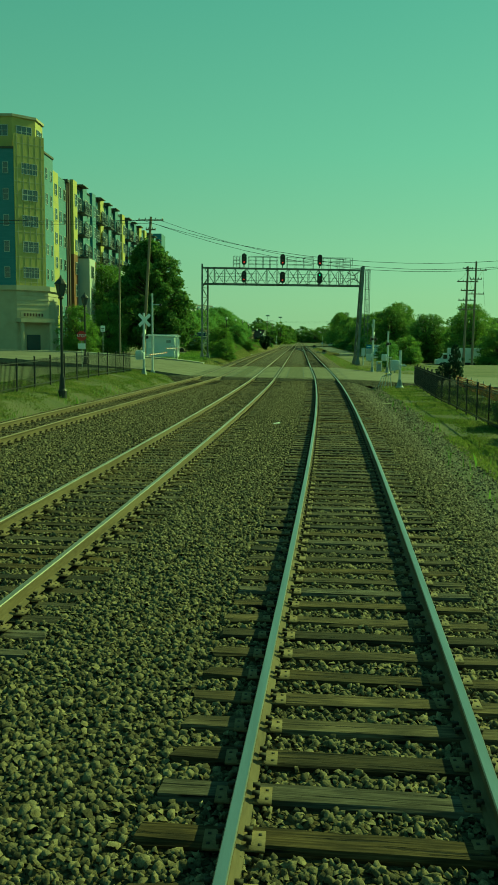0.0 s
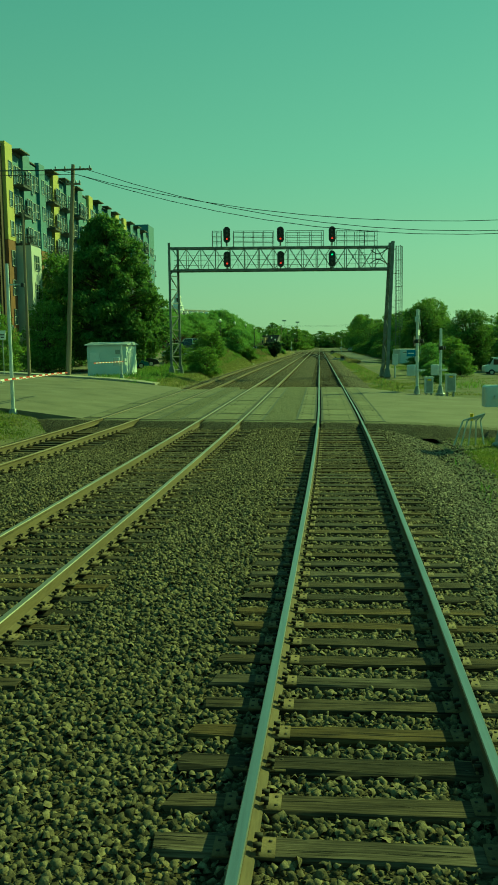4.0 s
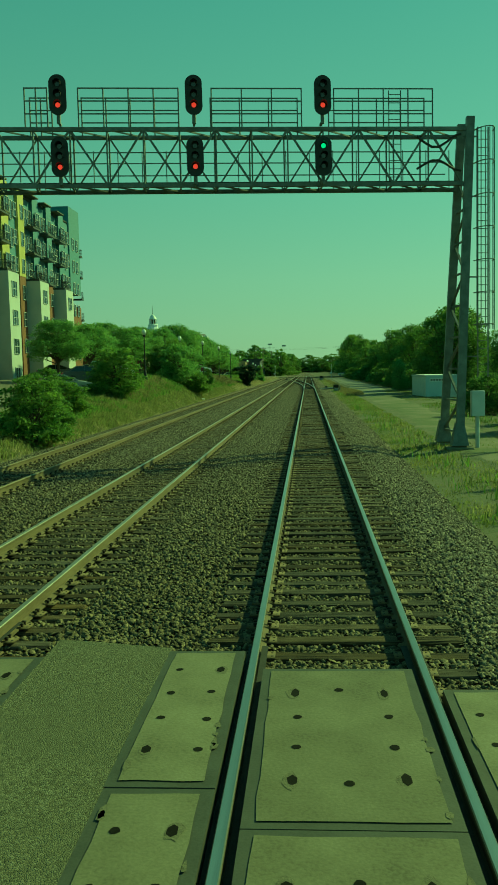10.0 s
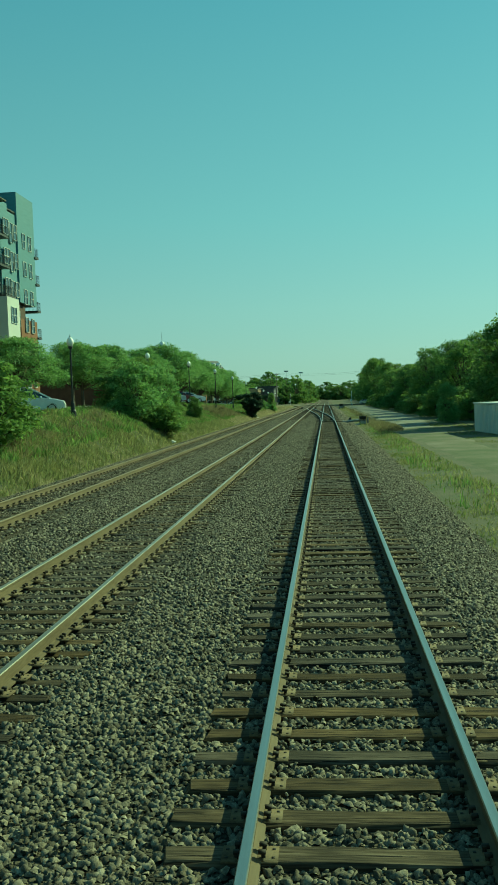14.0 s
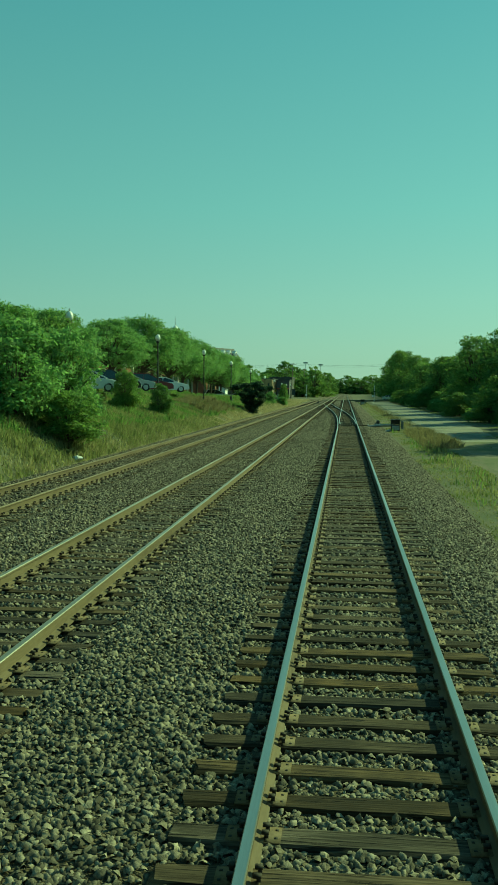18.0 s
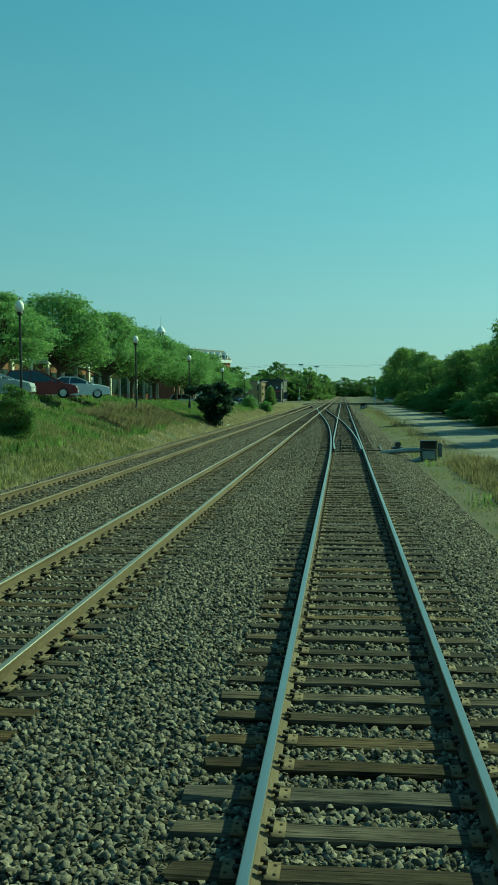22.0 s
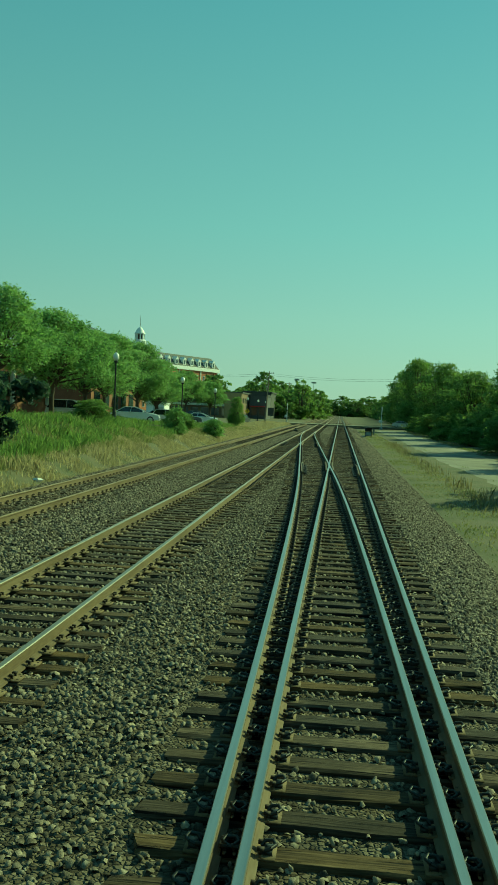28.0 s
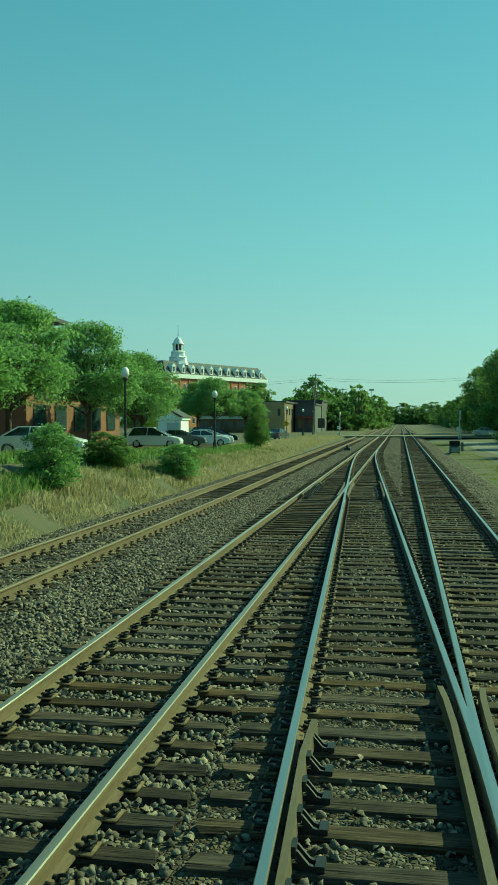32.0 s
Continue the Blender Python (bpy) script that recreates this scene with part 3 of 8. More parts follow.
def rail(name, track, fx, y0, y1, top, label="", step=3.0, dz=0.0, scale=1.0):
    n = max(2, int((y1 - y0) / step) + 1)
    ys = np.linspace(y0, y1, n)
    k = len(RAIL_PROFILE)
    vs, fs, mi = [], [], []
    for j, y in enumerate(ys):
        for a, b in RAIL_PROFILE:
            vs.append((fx(y) + a * scale, float(y), b + dz))
        if j:
            for i in range(k):
                i2 = (i + 1) % k
                fs.append(((j - 1) * k + i, (j - 1) * k + i2, j * k + i2, j * k + i))
                mi.append(1 if i in (0, 1, 13) else 0)
    fs += [tuple(range(k)), tuple(range((n - 1) * k, n * k))[::-1]]
    mi += [0, 0]
    g = Geo()
    g.v, g.f, g.m = vs, fs, mi
    return obj(name, g.mesh(name, [M_RAIL, top]), track, label)


track_a = empty("railway_track", 0, 0, 0, "main railway track with polished rails on wooden ties", "railway track", "parallel tracks", "structure")
track_b = empty("railway_track", 0, 0, 0, "middle railway track with rusty-sided rails on wooden ties", "railway track", "parallel tracks", "structure")
track_c = empty("railway_track", 0, 0, 0, "outer railway track with dull rusty rails", "railway track", "parallel tracks", "structure")
crossover = empty("crossover_track", 0, 0, 0, "crossover track linking the main and middle tracks", "railway track", kind="structure")
rail("rail", track_a, lambda y: bend(y) + cross(y) - G2, -30, XA, M_RAILTOP, "polished steel rail")
rail("rail", track_a, lambda y: -G2 + 0.15 * max(0, 1 - (y - XA) / 10) ** 1.4, XA, 1000, M_RAILTOP, "polished steel rail", 1.5)
rail("rail", track_a, lambda y: bend(y) + G2, -30, 1000, M_RAILTOP, "polished steel rail")
for _s in (-G2, G2):
    rail("rail", track_b, lambda y, s=_s: bend(y) + TRACK_B + s, -30, 1000, M_RAILWORN, "half-polished rusty-sided rail")
    rail("rail", track_c, lambda y, s=_s: bend(y) + outer(y) + s, -30, 1000, M_RAILDULL, "dull rusty rail")
rail("rail", crossover, lambda y: cross(y) - G2, XA, XB, M_RAILTOP, "polished diverging rail", 1.5, -0.001)
rail("rail", crossover, lambda y: cross(y) + G2 - 0.045 * max(0, 1 - (y - XA) / 9), XA, XB, M_RAILTOP, "polished diverging rail", 1.5, -0.001)


def tie_mesh(i, length):
    """A timber tie with uneven worn arrises and rough ends."""
    r = random.Random(i)
    g = Geo()
    n = 7
    w, h = 0.225 + r.uniform(-0.012, 0.008), 0.17
    bow = r.uniform(-0.012, 0.012)
    vs = []
    for k in range(n + 1):
        x = -length / 2 + length * k / n
        j = lambda s: r.uniform(-s, s)
        c = 0.016 if k not in (0, n) else 0.03
        yo = bow * math.sin(math.pi * k / n)
        for a, b, e in ((-1, 0.0, 0.0), (-1, 1.0, 1.0), (-1, 1.0, 0.0), (1, 1.0, 0.0), (1, 1.0, 1.0), (1, 0.0, 0.0)):
            top = b and not e
            yy = a * (w / 2 - (c * r.uniform(0.5, 1.8) if top else 0)) + j(0.005) + yo
            zz = -h if not b else (j(0.004) if top else -c * r.uniform(0.5, 1.9))
            vs.append((x + (j(0.035) if k in (0, n) else 0), yy, zz))
    m = 6
    fs = [(k * m + a, k * m + (a + 1) % m, k * m + m + (a + 1) % m, k * m + m + a) for k in range(n) for a in range(m)]
    fs += [tuple(range(m)), tuple(range(n * m + m - 1, n * m - 1, -1))]
    g.add(vs, fs)
    return g


TIES = [tie_mesh(i, 2.59).mesh("tie", M_TIE) for i in range(16)]
rt = random.Random(3)


def tie_at(track, x, y, rz=0.0, z=-0.168):
    o = new("tie", TIES[rt.randrange(16)])
    o.parent = track
    o.matrix_world = pose(x, y, z + rt.uniform(-0.012, 0.008), rt.uniform(-0.5, 0.5), rt.uniform(-0.35, 0.35), rz + rt.uniform(-0.7, 0.7) + (180 if rt.random() < 0.5 else 0))
    return o


def tie_run(name, track, rows, label):
    """Ties joined into one: rows of middle x, y, length, turn, z."""
    g = Geo()
    for x, y, ln, rz, z in rows:
        c, s = math.cos(rz), math.sin(rz)
        src = tie_mesh(rt.randrange(1000), ln)
        dz = rt.uniform(-0.012, 0.008)
        dx = rt.uniform(-0.05, 0.05)
        g.add([(x + dx + c * a - s * b, y + s * a + c * b, z + d + dz) for a, b, d in src.v], src.f)
    part(name, g, M_TIE_I, track, label, kind="stuff")


_all = np.arange(-6, 470, PITCH)
_near, _run, _swi, _cro, _b, _c = [], [], [], [], [], []
for _y in _all:
    _y = float(_y) + rt.uniform(-0.015, 0.015)
    if 77.0 < _y < 102.4:
        continue
    _h = math.atan2(bend(_y + 0.5) - bend(_y - 0.5), 1.0)
    if _y < XA:
        (_near if 18 < _y < 181 else _run).append((bend(_y), _y, 2.59, -_h, -0.168))
    elif _y < 291:
        _l = cross(_y) - 1.3
        _swi.append(((_l + 1.3) / 2, _y, 1.3 - _l, 0.0, -0.168))
    else:
        _run.append((0.0, _y, 2.59, 0.0, -0.168))
    if 291 <= _y < XB:
        _l, _r = TRACK_B - 1.3, cross(_y) + 1.3
        _cro.append(((_l + _r) / 2, _y, _r - _l, 0.0, -0.170))
    else:
        _b.append((bend(_y) + TRACK_B, _y, 2.59, -_h, -0.19 if _y > 240 else -0.212))
    if _y < 400:
        _c.append((bend(_y) + outer(_y), _y, 2.59, -_h, -0.2))
_bn = [r for r in _b if 18 < r[1] < 190]
_b = [r for r in _b if not 18 < r[1] < 190]
tie_run("ties", track_a, _run, "dark weathered wooden ties")
tie_run("ties", track_b, _b, "dusty brown wooden ties")
tie_run("ties", track_c, _c, "dusty brown wooden ties")


def plates(name, track, fx, ys):
    """Tie plates on a rail, the dark spikes that hold them, and thin dark marks for empty holes."""
    g = Geo()
    g.box(0, 0, 0, 0.35, 0.19, 0.016)
    g.box(0.085, 0, 0.016, 0.02, 0.19, 0.006)
    g.box(-0.085, 0, 0.016, 0.02, 0.19, 0.006)
    d = Geo()
    for a, b in ((0.085, 0.05), (-0.085, -0.05), (0.085, -0.045), (-0.085, 0.055)):
        d.box(a, b, 0.012, 0.024, 0.026, 0.034)
        d.box(a - 0.008 * (1 if a > 0 else -1), b, 0.044, 0.046, 0.038, 0.016)
    # empty spike holes: thin raised boxes, the dark of the hole put into their colour
    for a, b in ((0.145, -0.045), (-0.145, 0.05), (0.145, 0.055), (-0.145, -0.05)):
        d.box(a, b, 0.012, 0.02, 0.022, 0.0065)
    for nm, q, m, lab in ((name, g, M_PLATE, "ochre rusted tie plates"), ("spikes_and_holes", d, M_SPIKE_HOLE, "dark spike heads and painted dark holes on the tie plates")):
        v, f = np.array(q.v), np.array(q.f)
        at = np.array([(fx(y), y, -0.178) for y in ys])
        me = raw_mesh(nm, (v[None] + at[:, None]).reshape(-1, 3), (f[None] + len(v) * np.arange(len(ys))[:, None, None]).reshape(-1, 4), m)
        obj(nm, me, track, lab, kind="stuff")


_ys = [float(y) for y in _all if (y < 77.0 or y > 102.4) and y < 330]
plates("tie_plates", track_a, lambda y: bend(y) - G2, _ys)
plates("tie_plates", track_a, lambda y: bend(y) + G2, _ys)
for _s in (-G2, G2):
    plates("tie_plates", track_b, lambda y, s=_s: bend(y) + TRACK_B + s, [y for y in _ys if y < 330])
    plates("tie_plates", track_c, lambda y, s=_s: bend(y) + outer(y) + s, [y for y in _ys if 30 < y < 300])
    plates("tie_plates", crossover, lambda y, s=_s: cross(y) + s, [float(y) for y in _all if 236 < y < 345])
for _o in _near:
    tie_at(track_a, _o[0], _o[1], math.degrees(_o[3]))
for _o in _bn:
    tie_at(track_b, _o[0], _o[1], math.degrees(_o[3]), _o[4])
for _k, _o in enumerate(_swi + _cro):
    o = new("switch_tie", tie_mesh(200 + _k, _o[2]).mesh("switch_tie", M_TIE))
    o.parent = crossover
    o.matrix_world = pose(_o[0] + rt.uniform(-0.05, 0.05), _o[1], _o[4] + rt.uniform(-0.012, 0.006), 0, 0, rt.uniform(-0.5, 0.5))

# ---- level crossing ----
road = empty("road", 0, 0, 0, "wide pale road over the level crossing with concrete panels", "road", kind="structure")


def near_edge(u):
    return float(np.interp(u, [-60, -12, -8.15, -4.28, 0, 2, 6, 12, 60], [82, 81, 80.1, 79.25, 78.45, 77.7, 76.5, 75, 62])) + 0.05 * math.sin(u * 2.1)


def far_edge(u):
    return float(np.interp(u, [-60, 1, 1.7, 2.6, 3.7, 4.4, 5.5, 9, 60], [109.3, 103.4, 102.9, 101.3, 98.7, 97.0, 95.0, 92.5, 72])) + 0.1 * math.sin(u * 1.7)


def road_strip(u0, u1, n=5, material=M_ASPHALT, label=""):
    """A slab of road between two lines along the tracks, with a broken edge."""
    g = Geo()
    m = 11
    for i in range(n + 1):
        u = u0 + (u1 - u0) * i / n
        a, b = near_edge(u), far_edge(u)
        for j in range(m + 1):
            y = a + (b - a) * j / m
            x = u + bend(y)
            g.v.append((x, y, road_z(x) - 0.006 + (0.012 * noise.noise((x, y, 2)))))
            g.v.append((x, y, road_z(x) - 0.34))
    w = 2 * (m + 1)
    for i in range(n):
        for j in range(m):
            a = i * w + 2 * j
            g.f.append((a, a + w, a + w + 2, a + 2))
        g.f.append((i * w, i * w + 1, (i + 1) * w + 1, (i + 1) * w))
        e = i * w + 2 * m
        g.f.append((e, e + w, e + w + 1, e + 1))
    for i in (0, n):
        for j in range(m):
            a = i * w + 2 * j
            g.f.append((a, a + 2, a + 3, a + 1))
    g.m = [0] * len(g.f)
    return part("asphalt_strip", g, material, road, label)


road_strip(TRACK_C - 1.56, -60, 16, M_ASPHALT2, "grey asphalt rising away from the tracks")
road_strip(TRACK_B - 1.56, TRACK_C + 1.56, 3)
road_strip(-1.56, TRACK_B + 1.56, 4)
road_strip(1.56, 60, 16, M_ASPHALT2, "grey asphalt beside the tracks")

# broken asphalt lip running down into the ballast
M_LIP = stone_mat("broken_asphalt_lip", [(0.01, 0.009, 0.006), (0.03, 0.026, 0.017), (0.06, 0.052, 0.034), (0.1, 0.086, 0.058)], 0.03, (0.04, 0.033, 0.02), 1.2, 0.9)
_cuts = []
for _c in (0.0, TRACK_B, TRACK_C):
    _cuts += [_c - G2 - 0.05, _c - G2 + 0.11, _c + G2 - 0.11, _c + G2 + 0.05]
_cuts = [-13.0] + sorted(_cuts) + [9.0]
for _k in range(0, len(_cuts), 2):
    _u0, _u1 = _cuts[_k], _cuts[_k + 1]
    g = Geo()
    n = max(6, int((_u1 - _u0) / 0.12))
    _st = ((0.12, -0.012), (-0.3, -0.014), (-0.55, -0.03), (-0.75, -0.075), (-0.95, -0.135), (-1.15, -0.185), (-1.4, -0.26), (-1.7, -0.36))
    for i in range(n + 1):
        u = _u0 + (_u1 - _u0) * i / n
        for d, z in _st:
            y = near_edge(u) + d + (0.16 * noise.noise((u * 1.3, 4.0, 0)) + 0.05 * noise.noise((u * 6, d * 3, 0)) if d < 0 else 0)
            x = u + bend(y)
            edge = 0.05 if i in (0, n) and d < -0.2 else 0.0
            g.v.append((x, y, min(road_z(x), 0.0) + z + (0.03 * noise.noise((x * 4, y * 4, 7)) if d < -0.4 else 0) - edge))
    m = len(_st)
    for i in range(n):
        for j in range(m - 1):
            p = i * m + j
            g.f.append((p, p + m, p + m + 1, p + 1))
    g.m = [0] * len(g.f)
    g.m = [0 if (q % (m - 1)) < 2 else 1 for q in range(len(g.f))]
    part("asphalt_lip", g, [M_ASPHALT, M_LIP], road, "rough broken asphalt edge", smooth=True)

# cracks and dark patches in the asphalt
M_CRACK = mat("dark_crack_line", [(0.014, 0.014, 0.011), (0.035, 0.033, 0.026)], scale=6, rough=0.9, bump=0.3)
rk = random.Random(41)


def crack(u0, y0, u1, y1, w=0.009):
    """A jagged dark line in the road's surface."""
    g = Geo()
    n = max(6, int(math.hypot(u1 - u0, y1 - y0) / 0.07))
    prev = None
    dx, dy = (u1 - u0), (y1 - y0)
    ln = math.hypot(dx, dy)
    nx, ny = -dy / ln, dx / ln
    off = 0.0
    for k in range(n + 1):
        t = k / n
        off = off * 0.9 + rk.uniform(-0.03, 0.03)
        u, y = u0 + dx * t + nx * off, y0 + dy * t + ny * off
        x = u + bend(y)
        ww = w * rk.uniform(0.3, 1.3) * min(1.0, 6 * t + 0.2, 6 * (1 - t) + 0.2)
        z = road_z(x) + 0.0115
        cur = ((x + nx * ww, y + ny * ww, z), (x - nx * ww, y - ny * ww, z))
        if prev:
            g.add([prev[0], prev[1], cur[1], cur[0]], [(0, 1, 2, 3)])
        prev = cur
    part("crack", g, M_CRACK, road, "dark jagged crack in the asphalt")


for _u0, _y0, _u1, _y1 in ((-2.45, 87.6, -1.8, 87.4), (-2.48, 84.9, -1.8, 85.2), (-2.45, 90.6, -1.8, 90.2), (-2.4, 94.2, -1.85, 94.6), (-2.45, 82.0, -2.1, 82.6), (-2.2, 79.1, -1.8, 80.6),
                           (2.0, 93.0, 5.6, 94.4), (2.4, 89.6, 6.5, 89.2), (3.2, 97.4, 4.6, 95.0), (2.2, 85.5, 3.6, 88.2), (4.2, 86.0, 8.5, 87.4), (5.0, 91.0, 5.8, 97.5), (2.0, 81.5, 5.0, 82.4),
                           (-10.4, 84, -14.6, 85.2), (-10.2, 92, -13.8, 91.4), (-11.5, 87, -11.0, 95), (-6.35, 88, -6.1, 91)):
    crack(_u0, _y0, _u1, _y1)
for _k in range(14):
    _u = rk.choice((rk.uniform(2.2, 9), rk.uniform(-2.4, -1.9), rk.uniform(-16, -10.2)))
    _y = rk.uniform(79.5, 99)
    crack(_u, _y, _u + rk.uniform(-0.5, 0.5), _y + rk.uniform(-1.6, 1.6), 0.006)



def panel_mesh(w, ln, seed, field=False):
    """A concrete panel in a broad dark steel edge, with flat near-black patches for bolt recesses in rows."""
    r = random.Random(seed)
    g = Geo()
    g.box(0, 0, -0.2, w, ln - 0.014, 0.196, mi=1)
    ix, iy = w - 0.16, ln - 0.17
    nx, ny = 4, 9
    for j in range(ny + 1):
        for i in range(nx + 1):
            e = i in (0, nx) or j in (0, ny)
            g.v.append((-ix / 2 + ix * i / nx + (r.uniform(-0.009, 0.009) if e else 0), -iy / 2 + iy * j / ny + (r.uniform(-0.009, 0.009) if e else 0), 0.0035 + (0 if e else r.uniform(0, 0.003))))
    b = len(g.v) - (nx + 1) * (ny + 1)
    for j in range(ny):
        for i in range(nx):
            a = b + j * (nx + 1) + i
            g.f.append((a, a + 1, a + nx + 2, a + nx + 1))
            g.m.append(0)

    def patch(x, y, sx, sy, n, z, m, rough):
        t0 = math.pi / n
        g.add([(x + sx * (1 + r.uniform(-rough, rough)) * math.cos(t0 + 2 * math.pi * i / n), y + sy * (1 + r.uniform(-rough, rough)) * math.sin(t0 + 2 * math.pi * i / n), z) for i in range(n)], [tuple(range(n))], m)

    q = ln / 2.5
    if field:
        holes = [(c * 0.17, k * q, c * k in (-0.75, 0.75) and c * k > 0) for c in (-1, 1) for k in (-0.75, -0.25, 0.25, 0.75)]
    else:
        holes = [(c * 0.37, k * 0.7 * q, True) for c in (-1, 1) for k in (-1, 1)] + [(c * 0.34, k * 0.25 * q, False) for c in (-1, 1) for k in (-1, 1)] + [(0.0, k * 0.75 * q, False) for k in (-1, 1)]
    # nothing is sunk here: the shade inside the bolt holes is painted near black
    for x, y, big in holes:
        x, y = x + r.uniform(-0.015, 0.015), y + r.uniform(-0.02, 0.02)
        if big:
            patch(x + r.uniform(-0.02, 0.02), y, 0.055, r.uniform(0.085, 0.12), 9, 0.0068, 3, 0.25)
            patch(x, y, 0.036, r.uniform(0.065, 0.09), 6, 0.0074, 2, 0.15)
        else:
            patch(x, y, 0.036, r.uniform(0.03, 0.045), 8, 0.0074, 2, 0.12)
    for _ in range(5):
        s = r.choice((-1, 1))
        patch(s * ix / 2 + r.uniform(-0.015, 0.01), r.uniform(-iy / 2, iy / 2), r.uniform(0.012, 0.03), r.uniform(0.03, 0.09), 7, 0.0066, 3, 0.35)
    return g.mesh("crossing_panel", [M_CONC, M_EDGE, M_PIT_SHADE, M_CHIP], fix=False)


M_PIT_SHADE = mat("bolt_recess_shade", [(0.004, 0.004, 0.003), (0.012, 0.011, 0.008)], scale=9, rough=0.95, bump=0.2, spec=0.1)
M_CHIP = mat("chipped_concrete", [(0.085, 0.077, 0.05), (0.14, 0.127, 0.085)], scale=12, rough=0.95, bump=0.8, fine=60)
M_EDGE = mat("dark_worn_panel_edge", [(0.03, 0.03, 0.024), (0.05, 0.05, 0.041), (0.066, 0.066, 0.054)], scale=2.5, rough=0.7, bump=0.15, fine=50)
PITCH_P = 2.73
GAUGE = [panel_mesh(1.3, PITCH_P, i) for i in range(5)]
FIELD = [panel_mesh(0.72, PITCH_P, i + 9, True) for i in range(5)]
rp = random.Random(5)
for _k, _c in enumerate((0.0, TRACK_B, TRACK_C)):
    _base = (78.46, 79.27, 80.15)[_k]
    for _off, _set, _sk in ((0.0, GAUGE, 0.0), (-1.205, FIELD, 0.49), (1.205, FIELD, -0.49)):
        _y = _base + _sk + PITCH_P / 2
        while _y + PITCH_P / 2 < 103.6 - 0.1 * (_c + _off):
            _rz = -math.degrees(math.atan2(bend(_y + 0.5) - bend(_y - 0.5), 1.0))
            o = new("crossing_panel", _set[rp.randrange(5)])
            o.parent = road
            o.matrix_world = pose(bend(_y) + _c + _off, _y, rp.uniform(-0.006, 0.004), 0, 0, _rz + (180 if rp.random() < 0.5 else 0))
            _y += PITCH_P
    g = Geo()
    for _s in (-1, 1):
        for _a, _b in ((0.652, 0.714), (0.796, 0.843)):
            for _t in np.arange(79.0 - 0.2 * _c, 102.5, 2.5):
                g.add([(bend(yy) + _c + _s * xx, yy, -0.11) for yy in (_t, _t + 2.5) for xx in (_a, _b)], [(0, 1, 3, 2)])
    part("flangeway", g, M_RUBBER, road, "black rubber flangeway strips")

# ---- signal bridge ----
gantry = empty("signal_bridge", -4.0, 128.0, 0, "galvanised steel signal bridge spanning three tracks", "signal bridge")
GA, GB = Vector((-13.85, 126.6, 0)), Vector((5.7, 129.4, 0))
G_DIR = (GB - GA).normalized()
G_SIDE = Vector((-G_DIR.y, G_DIR.x, 0))
GL = (GB - GA).length
Z0, Z1, GD = 9.45, 11.45, 1.15


def gp(s, d, z):
    """A point s along the bridge, d behind its front and z up, from the middle of the bridge's base."""
    p = GA + G_DIR * s + G_SIDE * d - Vector((-4.0, 128.0, 0))
    return (p.x, p.y, z)


def mast_leg(name, s, d0, d1, z0):
    g = Geo()
    if s > 1:
        g.beam(gp(s - 0.3, d0, z0), gp(s + 0.3, d1, Z1 + 0.45), 0.3, 0.26)
    else:
        q = -0.2 if d0 < 0 else 0.55
        g.beam(gp(q, d0, z0), gp(q, d1, Z1 + (0.45 if d0 < 0 else 0.0)), 0.2, 0.18)
    part(name, g, M_GANTRY, gantry)


for _s, _z in ((0, 0.1), (GL, -0.35)):
    mast_leg("leg", _s, -0.45, 0.05, _z)
    mast_leg("leg", _s, GD + 0.45, GD - 0.05, _z)
    g = Geo()
    for _k in range(8):
        za, zb = _z + 0.5 + _k * 1.2, _z + 1.7 + _k * 1.2
        fa, fb = 0.45 - 0.5 * za / 11.5, 0.45 - 0.5 * zb / 11.5
        _sl = lambda z, b=0: _s + ((-0.3 + 0.6 * z / 11.9) if _s > 1 else (0.55 if b else -0.2))
        if _k % 2:
            g.beam(gp(_sl(za), -fa, za), gp(_sl(zb, 1), GD + fb, zb), 0.08, 0.08)
        else:
            g.beam(gp(_sl(za, 1), GD + fa, za), gp(_sl(zb), -fb, zb), 0.08, 0.08)
        g.beam(gp(_sl(za), -fa, za), gp(_sl(za, 1), GD + fa, za), 0.07, 0.07)
    part("lacing", g, M_GANTRY, gantry)
    for _d in (-0.45, GD + 0.45):
        g = Geo()
        x, y, z = gp(_s - 0.3 if _s > 1 else (-0.2 if _d < 0 else 0.55), _d, 0)
        g.bevel_box(x, y, _z - 0.9, 1.0, 1.0, 0.85, 0.04)
        g.bevel_box(x, y, _z - 0.05, 0.5, 0.5, 0.06, 0.01)
        for a in (-0.18, 0.18):
            for b in (-0.18, 0.18):
                g.box(x + a, y + b, _z, 0.05, 0.05, 0.09)
        part("footing", g, M_CONC, gantry, "concrete footing")
        part("leg_boot", Geo().box(x, y, _z + 0.01, 0.62, 0.62, 0.85, taper=0.5), M_GANTRY, gantry)
for _d in (0, GD):
    for _z in (Z0, Z1):
        g = Geo()
        g.beam(gp(-0.1, _d, _z), gp(GL + 0.1, _d, _z), 0.14, 0.14)
        part("chord", g, M_GANTRY, gantry)
NP = 15
for _d, _w in ((0.0, 0.07), (GD, 0.055)):
    for _i in range(NP):
        a, b = GL * _i / NP, GL * (_i + 1) / NP
        g = Geo()
        if (_i % 2) == (1 if _d == 0 else 0):
            g.beam(gp(a, _d, Z0), gp(b, _d, Z1), _w)
        else:
            g.beam(gp(a, _d, Z1), gp(b, _d, Z0), _w)
        part("diagonal", g, M_GANTRY, gantry)
        if _i:
            g = Geo()
            g.beam(gp(a, _d, Z0), gp(a, _d, Z1), 0.055)
            part("upright", g, M_GANTRY, gantry)
